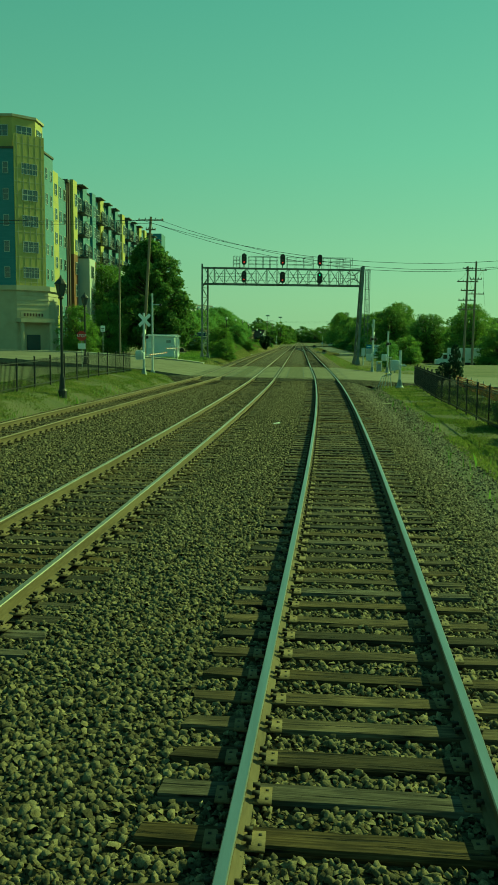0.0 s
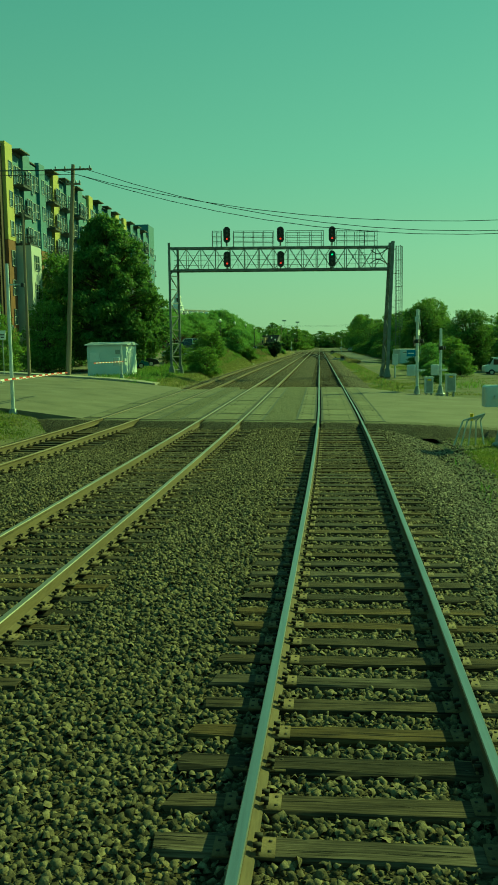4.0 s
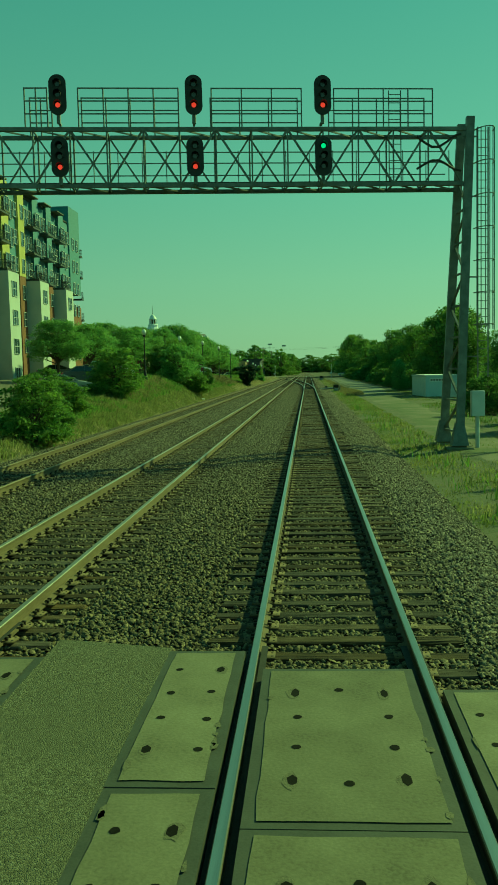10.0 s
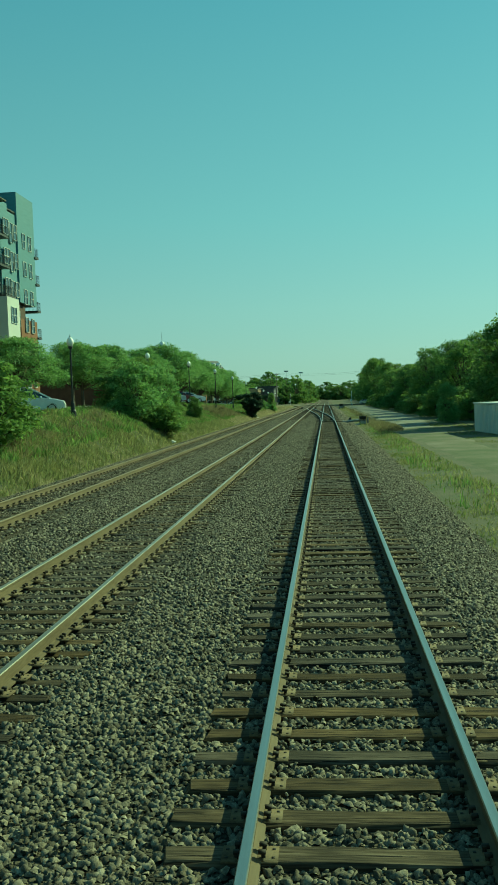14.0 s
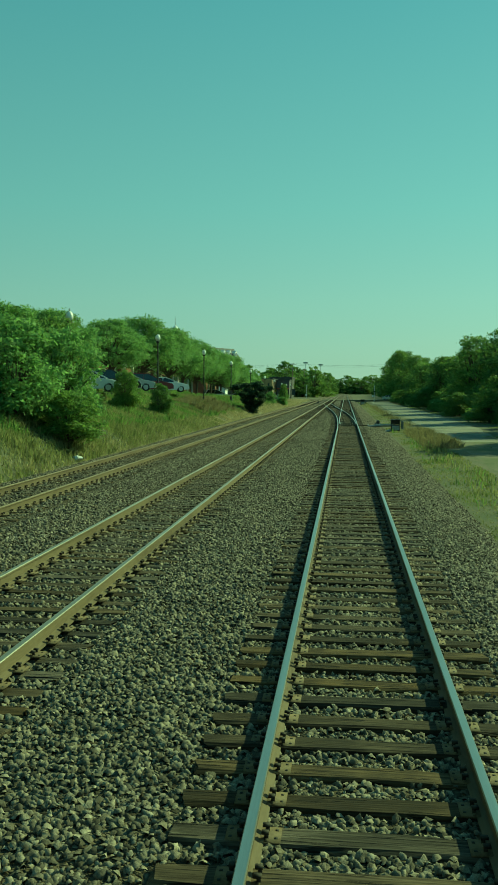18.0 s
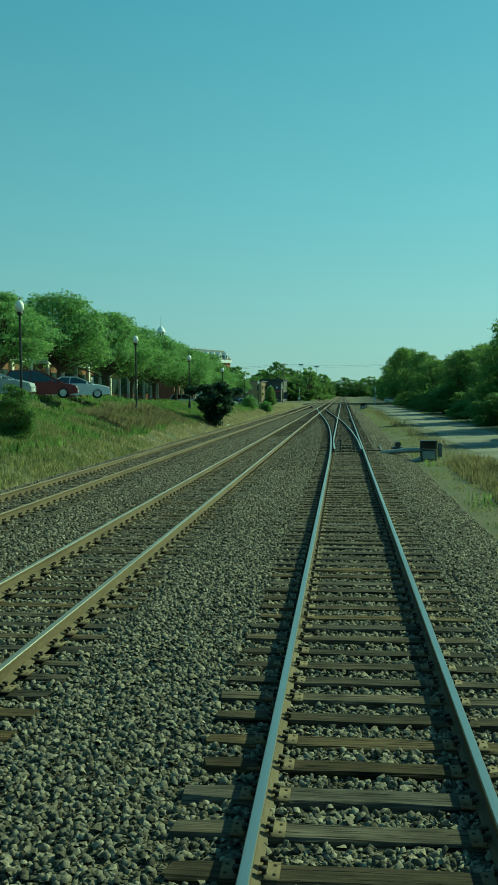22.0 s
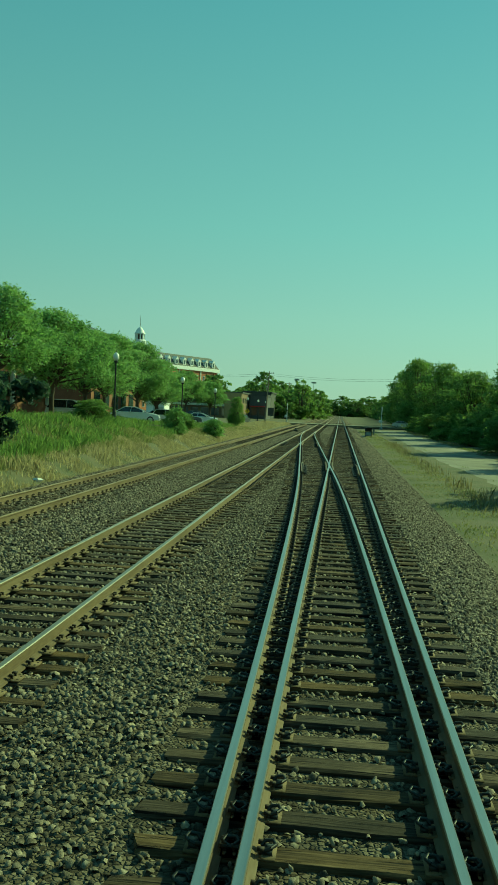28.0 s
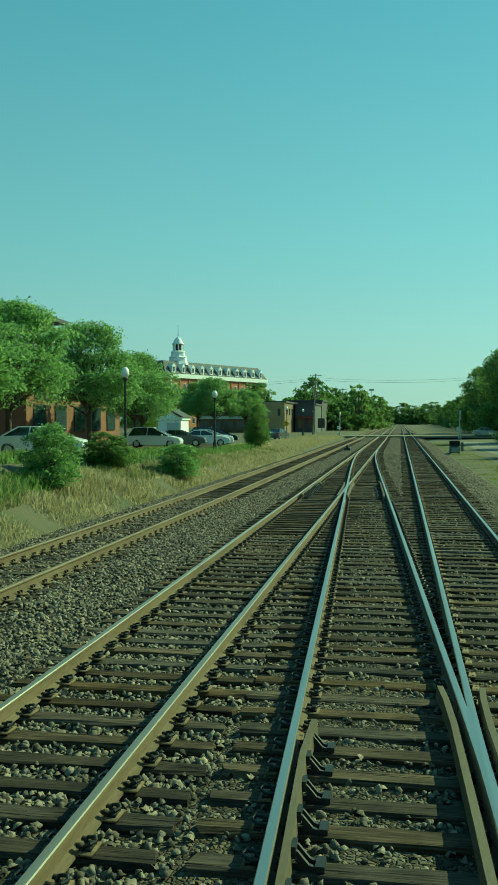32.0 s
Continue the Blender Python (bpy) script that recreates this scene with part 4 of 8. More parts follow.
for _i in range(NP):
    a, b = GL * _i / NP, GL * (_i + 1) / NP
    for _z in (Z0, Z1):
        part("cross_brace", Geo().beam(gp(a, 0, _z), gp(b, GD, _z), 0.05), M_GANTRY, gantry)
        part("cross_strut", Geo().beam(gp(a, 0, _z), gp(a, GD, _z), 0.05), M_GANTRY, gantry)
g = Geo()
for _z in (Z0 + 0.55, Z0 + 1.0, Z0 + 1.4):
    g.beam(gp(0.2, GD * 0.8, _z), gp(GL - 0.4, GD * 0.8, _z), 0.035)
for _s in np.arange(0.6, GL, 0.9):
    g.beam(gp(_s, GD * 0.8, Z0), gp(_s, GD * 0.8, Z0 + 1.45), 0.03)
part("inner_railing", g, M_GANTRY, gantry)
g = Geo()
g.box(0, 0, 0, 0.01, 0.01, 0.01)
g.add([gp(0.2, 0.12, Z0 + 0.1), gp(GL - 0.2, 0.12, Z0 + 0.1), gp(GL - 0.2, GD * 0.75, Z0 + 0.1), gp(0.2, GD * 0.75, Z0 + 0.1), gp(0.2, 0.12, Z0 + 0.14), gp(GL - 0.2, 0.12, Z0 + 0.14), gp(GL - 0.2, GD * 0.75, Z0 + 0.14), gp(0.2, GD * 0.75, Z0 + 0.14)],
      [(0, 1, 2, 3), (4, 5, 6, 7), (0, 1, 5, 4), (1, 2, 6, 5), (2, 3, 7, 6), (3, 0, 4, 7)])
g.v, g.f, g.m = g.v[8:], [tuple(i - 8 for i in q) for q in g.f[6:]], g.m[6:]
part("walkway", g, M_DARKSTEEL, gantry, "steel grating walkway")
for _s0, _s1 in ((3.7, 4.5), (5.6, 9.2), (10.4, 13.7), (14.9, 18.6)):
    for _d in (0.0, GD):
        for _z in (Z1 + 0.55, Z1 + 1.0, Z1 + 1.45):
            part("handrail", Geo().beam(gp(_s0, _d, _z), gp(_s1, _d, _z), 0.04), M_GANTRY, gantry)
        n = max(2, int((_s1 - _s0) / 1.2) + 1)
        for _k in range(n + 1):
            s = _s0 + (_s1 - _s0) * _k / n
            part("handrail_post", Geo().beam(gp(s, _d, Z1), gp(s, _d, Z1 + 1.47), 0.045), M_GANTRY, gantry)
g = Geo()
for _s in (17.0, 17.45):
    g.beam(gp(_s, 0.2, Z0), gp(_s, 0.2, Z1 + 1.45), 0.035)
for _z in np.arange(Z0 + 0.3, Z1 + 1.4, 0.3):
    g.beam(gp(17.0, 0.2, _z), gp(17.45, 0.2, _z), 0.025)
part("inner_ladder", g, M_GANTRY, gantry)
g = Geo()
for _s in (GL + 0.6, GL + 1.0):
    g.beam(gp(_s, 0.1, 2.2), gp(_s, 0.1, Z1 + 0.1), 0.045)
for _z in np.arange(2.4, Z1, 0.3):
    g.beam(gp(GL + 0.6, 0.1, _z), gp(GL + 1.0, 0.1, _z), 0.025)
for _z in (3.0, 6.0, 9.0, 11.2):
    g.beam(gp(GL, 0.1, _z), gp(GL + 0.6, 0.1, _z), 0.05)
part("ladder", g, M_GANTRY, gantry)
g = Geo()
_an = [math.pi * (k / 8.0) for k in range(9)]
for _z in np.arange(4.2, Z1 + 0.1, 1.2):
    pts = [gp(GL + 0.8 + 0.36 * math.cos(a), 0.1 - 0.75 * math.sin(a), _z) for a in _an]
    for a, b in zip(pts, pts[1:]):
        g.beam(a, b, 0.04, 0.03)
for a in _an[1:8]:
    g.beam(gp(GL + 0.8 + 0.36 * math.cos(a), 0.1 - 0.75 * math.sin(a), 4.0), gp(GL + 0.8 + 0.36 * math.cos(a), 0.1 - 0.75 * math.sin(a), Z1 - 0.05), 0.03, 0.02)
part("ladder_cage", g, M_GANTRY, gantry)
for _zz, _e in ((Z1 - 0.2, 0.5), (Z0 + 0.9, -0.4)):
    g = Geo()
    pts = [gp(GL - 0.1 - 0.28 * k, -0.1, _zz - 0.25 + _e * 0.5 * math.cos(k * 0.9)) for k in range(7)]
    for a, b in zip(pts, pts[1:]):
        g.tube(a, b, 0.045, n=6)
    part("conduit", g, M_DARKSTEEL, gantry)
g = Geo()
x, y, z = gp(GL + 0.45, -0.3, 0)
g.bevel_box(x, y, 0.75, 0.5, 0.35, 0.95, 0.02)
g.tube((x, y, -0.6), (x, y, 0.75), 0.08, n=8)
part("junction_box", g, M_ALU, gantry, "silver junction box on a post")

M_LRED = glow("red_lamp", (1.0, 0.04, 0.07), 0.75)
M_LGREEN = glow("green_lamp", (0.05, 0.9, 0.6), 0.7)
M_LOFF = glass_mat("unlit_lens", (0.01, 0.01, 0.012), 0.2)


def signal_head(s, z, lit):
    """An upright oval signal with three hooded lenses; lit: which of them, and its lamp."""
    p = Vector(gp(s, -0.55, z)) + Vector((-4.0, 128.0, 0))
    e = empty("railway_signal", p.x, p.y, p.z, "black oval railway signal head showing a %s light" % ("green" if lit[1] is M_LGREEN else "red"), "signal", "signals on the bridge", rz=math.degrees(math.atan2(G_DIR.y, G_DIR.x)))
    n = 24
    w, h = 0.31, 0.7
    out = []
    for i in range(n):
        t = 2 * math.pi * i / n
        out.append((w * math.cos(t), (h - w) * (1 if math.sin(t) > 0 else -1) + w * math.sin(t)))
    g = Geo()
    g.prism(out, "y", -0.02, 0.02)
    part("backplate", g, M_BLACK, e)
    g = Geo()
    g.bevel_box(0, 0.17, -0.5, 0.32, 0.3, 1.0, 0.03)
    part("housing", g, M_BLACK, e)
    for k, zz in enumerate((0.36, 0.0, -0.36)):
        g = Geo()
        m = 14
        for i in range(m):
            a, b = math.pi * (-0.15 + 1.3 * i / m), math.pi * (-0.15 + 1.3 * (i + 1) / m)
            g.add([(0.13 * math.cos(t), yy, zz + 0.13 * math.sin(t)) for t in (a, b) for yy in (-0.02, -0.26)], [(0, 1, 3, 2)])
        part("hood", g, M_BLACK, e)
        g = Geo()
        g.tube((0, -0.045, zz), (0, -0.02, zz), 0.085, n=16)
        part("lens", g, lit[1] if lit[0] == k else M_LOFF, e, "lit lens" if lit[0] == k else "")
    g = Geo()
    g.tube((0, 0.1, -0.98), (0, 0.1, -0.5), 0.07, n=8)
    g.beam((0, 0.1, -0.9), (0, 0.6, -0.9), 0.08)
    part("bracket", g, M_GANTRY, e)


for _s in (4.95, 9.75, 14.4):
    signal_head(_s, 12.5, (2, M_LRED))
    signal_head(_s, 10.35, (0, M_LGREEN) if _s > 14 else (2, M_LRED))

# ---- trees and plants ----
LEAF_DARK = leaf_mat("dark_leaves", [(0.086, 0.146, 0.039), (0.148, 0.225, 0.064), (0.226, 0.305, 0.089)])
LEAF_MID = leaf_mat("green_leaves", [(0.115, 0.190, 0.047), (0.183, 0.266, 0.071), (0.258, 0.342, 0.101)])
LEAF_LIGHT = leaf_mat("light_leaves", [(0.152, 0.255, 0.075), (0.228, 0.347, 0.119), (0.304, 0.426, 0.174)])
LEAF_CONIFER = leaf_mat("juniper_needles", [(0.022, 0.045, 0.026), (0.042, 0.072, 0.042), (0.072, 0.104, 0.058)])
GRASS_GREEN = leaf_mat("green_grass", [(0.098, 0.172, 0.044), (0.165, 0.245, 0.072), (0.24, 0.30, 0.108)])

LEAF_SHADE = leaf_mat("shade_leaves", [(0.079, 0.132, 0.040), (0.132, 0.206, 0.065), (0.203, 0.280, 0.091)])
GRASS_BROWN = leaf_mat("brown_weed_stalks", [(0.132, 0.127, 0.066), (0.198, 0.182, 0.099), (0.275, 0.242, 0.143)])
LEAF_DRY = leaf_mat("dry_scrub_leaves", [(0.14, 0.16, 0.055), (0.21, 0.21, 0.085), (0.27, 0.24, 0.12)])
GRASS_PALE = leaf_mat("pale_dry_grass", [(0.24, 0.215, 0.115), (0.36, 0.32, 0.19), (0.46, 0.415, 0.27)])
GRASS_MIX = leaf_mat("mixed_bank_grass", [(0.138, 0.168, 0.061), (0.225, 0.234, 0.101), (0.312, 0.282, 0.155)])
GRASS_SHORT = leaf_mat("short_grass", [(0.100, 0.138, 0.034), (0.163, 0.192, 0.061), (0.263, 0.252, 0.108)])


def leaf_cloud(name, blobs, count, size, material, seed, droop=0.0, flat=0.6):
    """A crown of small leaves on the shells of many clumps: blobs are rows of x, y, z, radius, height radius."""
    r = np.random.default_rng(seed)
    b = np.array(blobs)
    w = b[:, 3] ** 2
    k = r.choice(len(b), count, p=w / w.sum())
    d = r.normal(size=(count, 3))
    d /= np.linalg.norm(d, axis=1)[:, None]
    d[:, 2] = np.where(r.random(count) < 0.65, np.abs(d[:, 2]), d[:, 2])
    rad = r.uniform(0.3, 1.1, count) ** 0.5
    bump = 1 + 0.22 * np.sin(d[:, 0] * 5 + k) * np.cos(d[:, 1] * 6 + 2 * k) + 0.15 * np.sin(d[:, 2] * 9 + k)
    p = b[k, :3] + d * (b[k, 3:4] * (rad * bump)[:, None]) * np.stack([np.ones(count), np.ones(count), b[k, 4] / b[k, 3]], 1)
    nrm = d * (1 - flat) + r.normal(size=(count, 3)) * 0.6 + np.array([0, 0, flat])
    nrm /= np.linalg.norm(nrm, axis=1)[:, None]
    a = np.cross(nrm, r.normal(size=(count, 3)))
    a /= np.linalg.norm(a, axis=1)[:, None]
    c = np.cross(nrm, a)
    s = size * r.uniform(0.6, 1.4, count)[:, None]
    a, c = a * s, c * s * 0.55
    v = np.stack([p - a, p - c * 1.0 + a * 0.1, p + a, p + c + a * 0.1], 1).reshape(-1, 3)
    v[:, 2] -= droop * 0
    f = np.arange(count * 4).reshape(count, 4)
    return raw_mesh(name, v, f, material)


def tree_parts(seed, h, w, trunk, n_blobs, leaves, size, material, low=0.3, spread=1.0, open_=0.0):
    """Meshes of a trunk with limbs and of a crown, for a tree h high and w wide."""
    r = random.Random(seed)
    g = Geo()
    blobs = []
    top = h * (low + 0.25)
    pts = [(0, 0, -0.4), (r.uniform(-.05, .05) * h * 0.3, r.uniform(-.05, .05) * h * 0.3, top * 0.5), (r.uniform(-.05, .05) * h * 0.4, r.uniform(-.05, .05) * h * 0.4, top)]
    g.tube(pts[0], pts[1], trunk * 1.25, trunk * 0.9, 9, caps=False)
    g.tube(pts[1], pts[2], trunk * 0.9, trunk * 0.65, 9, caps=False)
    for i in range(n_blobs):
        t = i / max(n_blobs - 1, 1)
        ang = i * 2.4 + r.uniform(-0.4, 0.4)
        zz = h * (low + 0.12 + (0.86 - low) * (0.15 + 0.85 * t) * r.uniform(0.85, 1.05))
        f = (zz / h - low) / (1 - low)
        env = math.sin(min(max(f, 0.05), 0.98) * math.pi) ** 0.55 * (1.0 - 0.25 * f)
        rr = w / 2 * env * r.uniform(0.4, 0.95) * spread
        br = w * r.uniform(0.085, 0.17) * (1.1 - 0.35 * f)
        x, y = rr * math.cos(ang), rr * math.sin(ang)
        zz = min(zz, h - br * 0.7)
        blobs.append((x, y, zz, br, br * r.uniform(0.6, 0.85)))
        st = Vector(pts[1]).lerp(Vector(pts[2]), r.uniform(0.2, 1.0))
        mid = st.lerp(Vector((x, y, zz)), 0.5) + Vector((r.uniform(-.1, .1), r.uniform(-.1, .1), 0.06)) * w * 0.3
        g.tube(st, mid, trunk * 0.42, trunk * 0.26, 6, caps=False)
        g.tube(mid, (x, y, zz), trunk * 0.26, trunk * 0.08, 5, caps=False)
    if low < 0.1:
        for i in range(n_blobs // 2):
            ang = i * 2.4 + 1.0
            br = w * r.uniform(0.12, 0.2)
            rr = w / 2 * r.uniform(0.35, 0.78)
            zz = h * r.uniform(0.06, 0.3)
            blobs.append((rr * math.cos(ang), rr * math.sin(ang), zz, br, min(br * 0.8, zz * 1.1)))
            g.tube((0, 0, zz * 0.3), (rr * math.cos(ang), rr * math.sin(ang), zz), trunk * 0.3, trunk * 0.08, 5, caps=False)
    return g.mesh("trunk", M_BARK, smooth=True, fix=False), leaf_cloud("crown", blobs, leaves, size, material, seed)


def plant(name, meshes, x, y, h, w, label, category, group, base=None, seed=0):
    """Sets one tree or shrub on the ground; meshes are one unit high and wide."""
    r = random.Random(seed + int(x * 13) + int(y * 7))
    e = empty(name, x, y, lift(x, y) if base is None else base, label, category, group, rz=r.uniform(0, 360))
    e.scale = (w, w, h)
    for nm, me in zip(("trunk", "crown"), meshes):
        o = new(nm, me)
        o.parent = e
    return e


U_LOCUST = [tree_parts(s, 1.0, 1.0, 0.022, 70, 30000, 0.0105, LEAF_LIGHT, 0.18) for s in (1, 2, 3)]
U_DENSE = [tree_parts(s, 1.0, 1.0, 0.030, 95, 34000, 0.0135, LEAF_DARK, 0.03) for s in (11, 12)]


def cone_tree(seed, trunk, n_blobs, leaves, size, material):
    """A broad cone of many small clumps, close to the ground and pointed at the top, one unit high and wide."""
    r = random.Random(seed)
    g = Geo().tube((0, 0, -0.05), (0.01, 0, 0.5), trunk, trunk * 0.6, 9, caps=False).tube((0.01, 0, 0.5), (0, 0.01, 0.95), trunk * 0.6, trunk * 0.1, 7, caps=False)
    blobs = []
    for i in range(n_blobs):
        t = (i + 0.5) / n_blobs
        z = 0.10 + 0.86 * t ** 1.15
        env = float(np.interp(z, [0.1, 0.2, 0.35, 0.55, 0.75, 0.9, 1.0], [0.36, 0.46, 0.47, 0.4, 0.28, 0.14, 0.05]))
        a = i * 2.39996 + r.uniform(-0.5, 0.5)
        q = env * (r.uniform(0.62, 1.0) if i % 4 else r.uniform(0.15, 0.5))
        br = r.uniform(0.055, 0.1) * (1.15 - 0.5 * z)
        blobs.append((q * math.cos(a), q * math.sin(a), z, br, br * r.uniform(0.5, 0.75)))
        g.tube((0, 0, z * 0.82), (q * math.cos(a), q * math.sin(a), z), trunk * 0.3, trunk * 0.07, 5, caps=False)
    return g.mesh("trunk", M_BARK, smooth=True, fix=False), leaf_cloud("crown", blobs, leaves, size, material, seed)


U_TALL = cone_tree(11, 0.026, 240, 80000, 0.0115, LEAF_SHADE)
U_ROUND = [tree_parts(s, 1.0, 1.0, 0.028, 80, 26000, 0.0145, LEAF_MID, 0.0) for s in (21, 22, 23)]
U_SHRUB = [tree_parts(s, 1.0, 1.0, 0.02, 44, 12000, 0.021, m, 0.0) for s, m in ((31, LEAF_MID), (32, LEAF_DARK), (33, LEAF_LIGHT), (34, LEAF_DRY))]
U_FAR = [tree_parts(s, 1.0, 1.0, 0.03, 24, 2600, 0.04, m, 0.0) for s, m in ((41, LEAF_DARK), (42, LEAF_MID), (43, LEAF_DARK))]

# street trees on the raised side
for _i, (_x, _y, _h, _w) in enumerate([(-24, 178, 6.2, 7), (-25, 194, 6.6, 8), (-24, 209, 6.8, 8), (-25, 225, 7.6, 8.5), (-24.5, 240, 8.2, 9), (-24, 252, 9.8, 10), (-23.5, 265, 9.6, 10),
                                       (-23.5, 276, 10, 10), (-23.5, 287, 10, 10), (-23, 299, 10, 10), (-23.4, 309, 9.4, 9), (-24, 318, 9.6, 9.5), (-23.5, 330, 9.6, 8.5), (-23.5, 341, 8.4, 8), (-25.6, 350, 8, 7), (-36, 432, 11.5, 11), (-41, 440, 11, 11), (-31.5, 440, 9.5, 9), (-47, 446, 10, 11), (-36, 300, 10, 10), (-35, 268, 10, 10), (-34, 240, 9.5, 10)]):
    plant("street_tree", U_LOCUST[_i % 3], _x, _y, _h * (0.92 if _y < 272 or _y > 345 else 0.86 if _y < 313 else 0.95), _w, "leafy light green street tree on the bank", "tree", "street trees")
plant("shade_tree", U_TALL, -22.2, 137, 15.8, 13.0, "tall dense dark green tree behind the signal hut", "tree", "large trees")
plant("shade_tree", U_DENSE[1], -31, 150, 13.0, 11, "dense dark green tree in front of the apartments", "tree", "large trees")
for _i, (_x, _y, _h, _w) in enumerate([(-27.5, 118, 6.0, 5.5), (-27, 131, 7, 6)]):
    plant("street_tree", U_ROUND[_i % 3], _x, _y, _h, _w, "small green street tree by the apartments", "tree", "small trees")
# shrubs along the bank
for _i, (_x, _y, _h, _w, _k) in enumerate([(-11.6, 131, 3.6, 3.2, 0), (-12.8, 137, 2.6, 2.8, 1), (-14.5, 146, 2.6, 3.4, 0), (-14.6, 161, 4.6, 4.8, 0), (-16.2, 165, 3.4, 4.0, 1), (-18, 154, 3.0, 4, 1),
                                           (-13.8, 186, 6.0, 4.4, 2), (-13.2, 190.5, 6.4, 3.8, 2), (-15.4, 195, 6.6, 4.0, 0), (-11.9, 187, 3.2, 3.4, 0), (-13.4, 192.5, 3.6, 3.0, 1), (-17, 196, 5.6, 6, 1), (-14.0, 216, 2.9, 1.9, 1), (-15.5, 211, 3.5, 2.4, 0), (-16.5, 288, 2.2, 3.2, 0), (-15, 282, 1.8, 2.4, 1)]):
    plant("shrub", U_SHRUB[_k], _x, _y, _h * (0.7 if 175 < _y < 208 else 0.68 if _y > 280 else 0.8), _w, "leafy green shrub on the grassy bank", "shrub", "bank shrubs")
for _x, _y, _top, _w, _k, _lab in ((-12.6, 296.6, 2.5, 2.1, 2, "light green leafy bush in the dry grass"), (-13.2, 298.4, 2.1, 1.8, 2, "light green leafy bush in the dry grass"), (-13.6, 305.2, 2.1, 2.7, 1, "dark green bush in front of the parked cars"), (-11.5, 309.0, 1.55, 2.4, 2, "light green bush at the edge of the dry grass"), (-12.2, 313.0, 1.4, 1.9, 0, "low green bush at the edge of the dry grass")):
    plant("shrub", U_SHRUB[_k], _x, _y, (_top - lift(_x, _y)) * 1.05, _w, _lab, "shrub", "bank shrubs")
plant("street_tree", U_ROUND[1], -14.0, 347, 4.0, 2.5, "slim young green tree by the tracks", "tree", "small trees")
# trees on the lane side
for _i, (_x, _y, _h, _w) in enumerate([(17.5, 206, 10.2, 10), (21, 222, 11.8, 12), (18, 240, 9.6, 9), (19, 256, 10.6, 10), (17.5, 274, 10.6, 10), (20, 292, 9.6, 10), (18, 312, 9.4, 10), (20, 334, 10.2, 11), (17.5, 352, 9.4, 10), (19.5, 374, 10.2, 11), (18.5, 396, 13, 12), (16.8, 430, 16, 11), (19.5, 458, 17, 13), (18, 486, 16, 13), (25, 442, 14, 13), (24, 262, 12, 12), (25, 300, 11.5, 12), (26, 345, 12, 12), (23, 190, 9.5, 10), (29, 180, 10, 11), (33, 200, 11, 12)]):
    plant("shade_tree", (U_DENSE if _i % 3 == 0 else U_ROUND)[_i % 2], _x, _y, _h, _w, "dense dark green tree beside the lane", "tree", "lane trees")
for _i, (_x, _y, _h, _w, _k) in enumerate([(10.2, 137, 3.2, 3, 2), (12.4, 131, 2.4, 3, 0), (13.5, 144, 3.6, 4.5, 0), (11, 152, 2.6, 3.5, 1), (15.5, 160, 4, 5, 1), (12.2, 216, 4.2, 2.6, 2), (15.5, 222, 2.4, 3.4, 0), (15, 236, 2, 3, 1), (15.4, 252, 2.2, 3.4, 0), (15.6, 268, 2, 3, 1), (15, 290, 2.2, 3, 0), (15.6, 330, 2.4, 3.4, 1), (15.5, 365, 2.2, 3, 0), (9.3, 126, 1.6, 2.4, 2), (8.6, 118, 1.3, 2, 0), *[(15.2 + 1.2 * math.sin(k * 2.1), 226 + k * 7.5, 2.8 + 1.0 * math.sin(k * 1.3), 5.0, k % 2) for k in range(24)], (30, 160, 7, 8, 0)]):
    plant("shrub", U_SHRUB[_k], _x, _y, _h, _w, "leafy green shrub beside the lane", "shrub", "lane shrubs")
# distant trees
rf = random.Random(17)
_far = []
for _y in range(505, 1000, 15):
    for _s in (-1, 1):
        for _k in range(2):
            _far.append((_s * (17 + rf.uniform(0, 8) + _k * 14 + (_y - 450) * 0.012) + (4 if _s > 0 else -3), _y + rf.uniform(-8, 8), rf.uniform(9, 15), rf.uniform(12, 17)))
for _k in range(46):
    _far.append((-170 + _k * 8 + rf.uniform(-4, 4), rf.uniform(1010, 1050), rf.uniform(13, 20), rf.uniform(20, 28)))
for _k in range(26):
    _far.append((rf.uniform(40, 130), rf.uniform(230, 700), rf.uniform(9, 12), rf.uniform(12, 16)))
for _k in range(22):
    _far.append((rf.uniform(-170, -62), rf.uniform(330, 800), rf.uniform(8, 11), rf.uniform(12, 16)))
_far += [(-13.4, 520, 13.2, 11), (-18, 514, 8.5, 11), (-14, 540, 12, 13), (-11, 575, 12, 13), (-10, 620, 13, 14)]
for _i, (_x, _y, _h, _w) in enumerate(_far):
    plant("distant_tree", U_FAR[_i % 3], _x, _y, _h, _w, "dark green tree in the distance", "tree", "distant trees")

# dark juniper beside the outer track
g = Geo()
g.tube((0, 0, -0.3), (0, 0, 1.6), 0.12, 0.05, 7)
_blobs = []
for _k in range(34):
    t = _k / 33
    a = _k * 2.4
    rr = (0.2 + 1.35 * min(t, 0.7) / 0.7) * rf.uniform(0.45, 1.0)
    z = 0.25 + 2.25 * min(t * 1.15, 1.0) * rf.uniform(0.85, 1.05)
    _blobs.append((rr * math.cos(a), rr * math.sin(a), z, 0.3 + 0.12 * t, 0.24))
    g.tube((0, 0, z * 0.4), (rr * math.cos(a), rr * math.sin(a), z), 0.03, 0.01, 5)
e = empty("juniper", -11.3, 255.5, lift(-11.3, 255.5), "dark blue-green juniper shrub beside the outer track", "shrub")
e.scale = (1.42, 1.42, 1.38)
obj("trunk", g.mesh("trunk", M_BARK), e)
obj("foliage", leaf_cloud("foliage", _blobs, 14000, 0.075, LEAF_CONIFER, 77, flat=0.2), e)

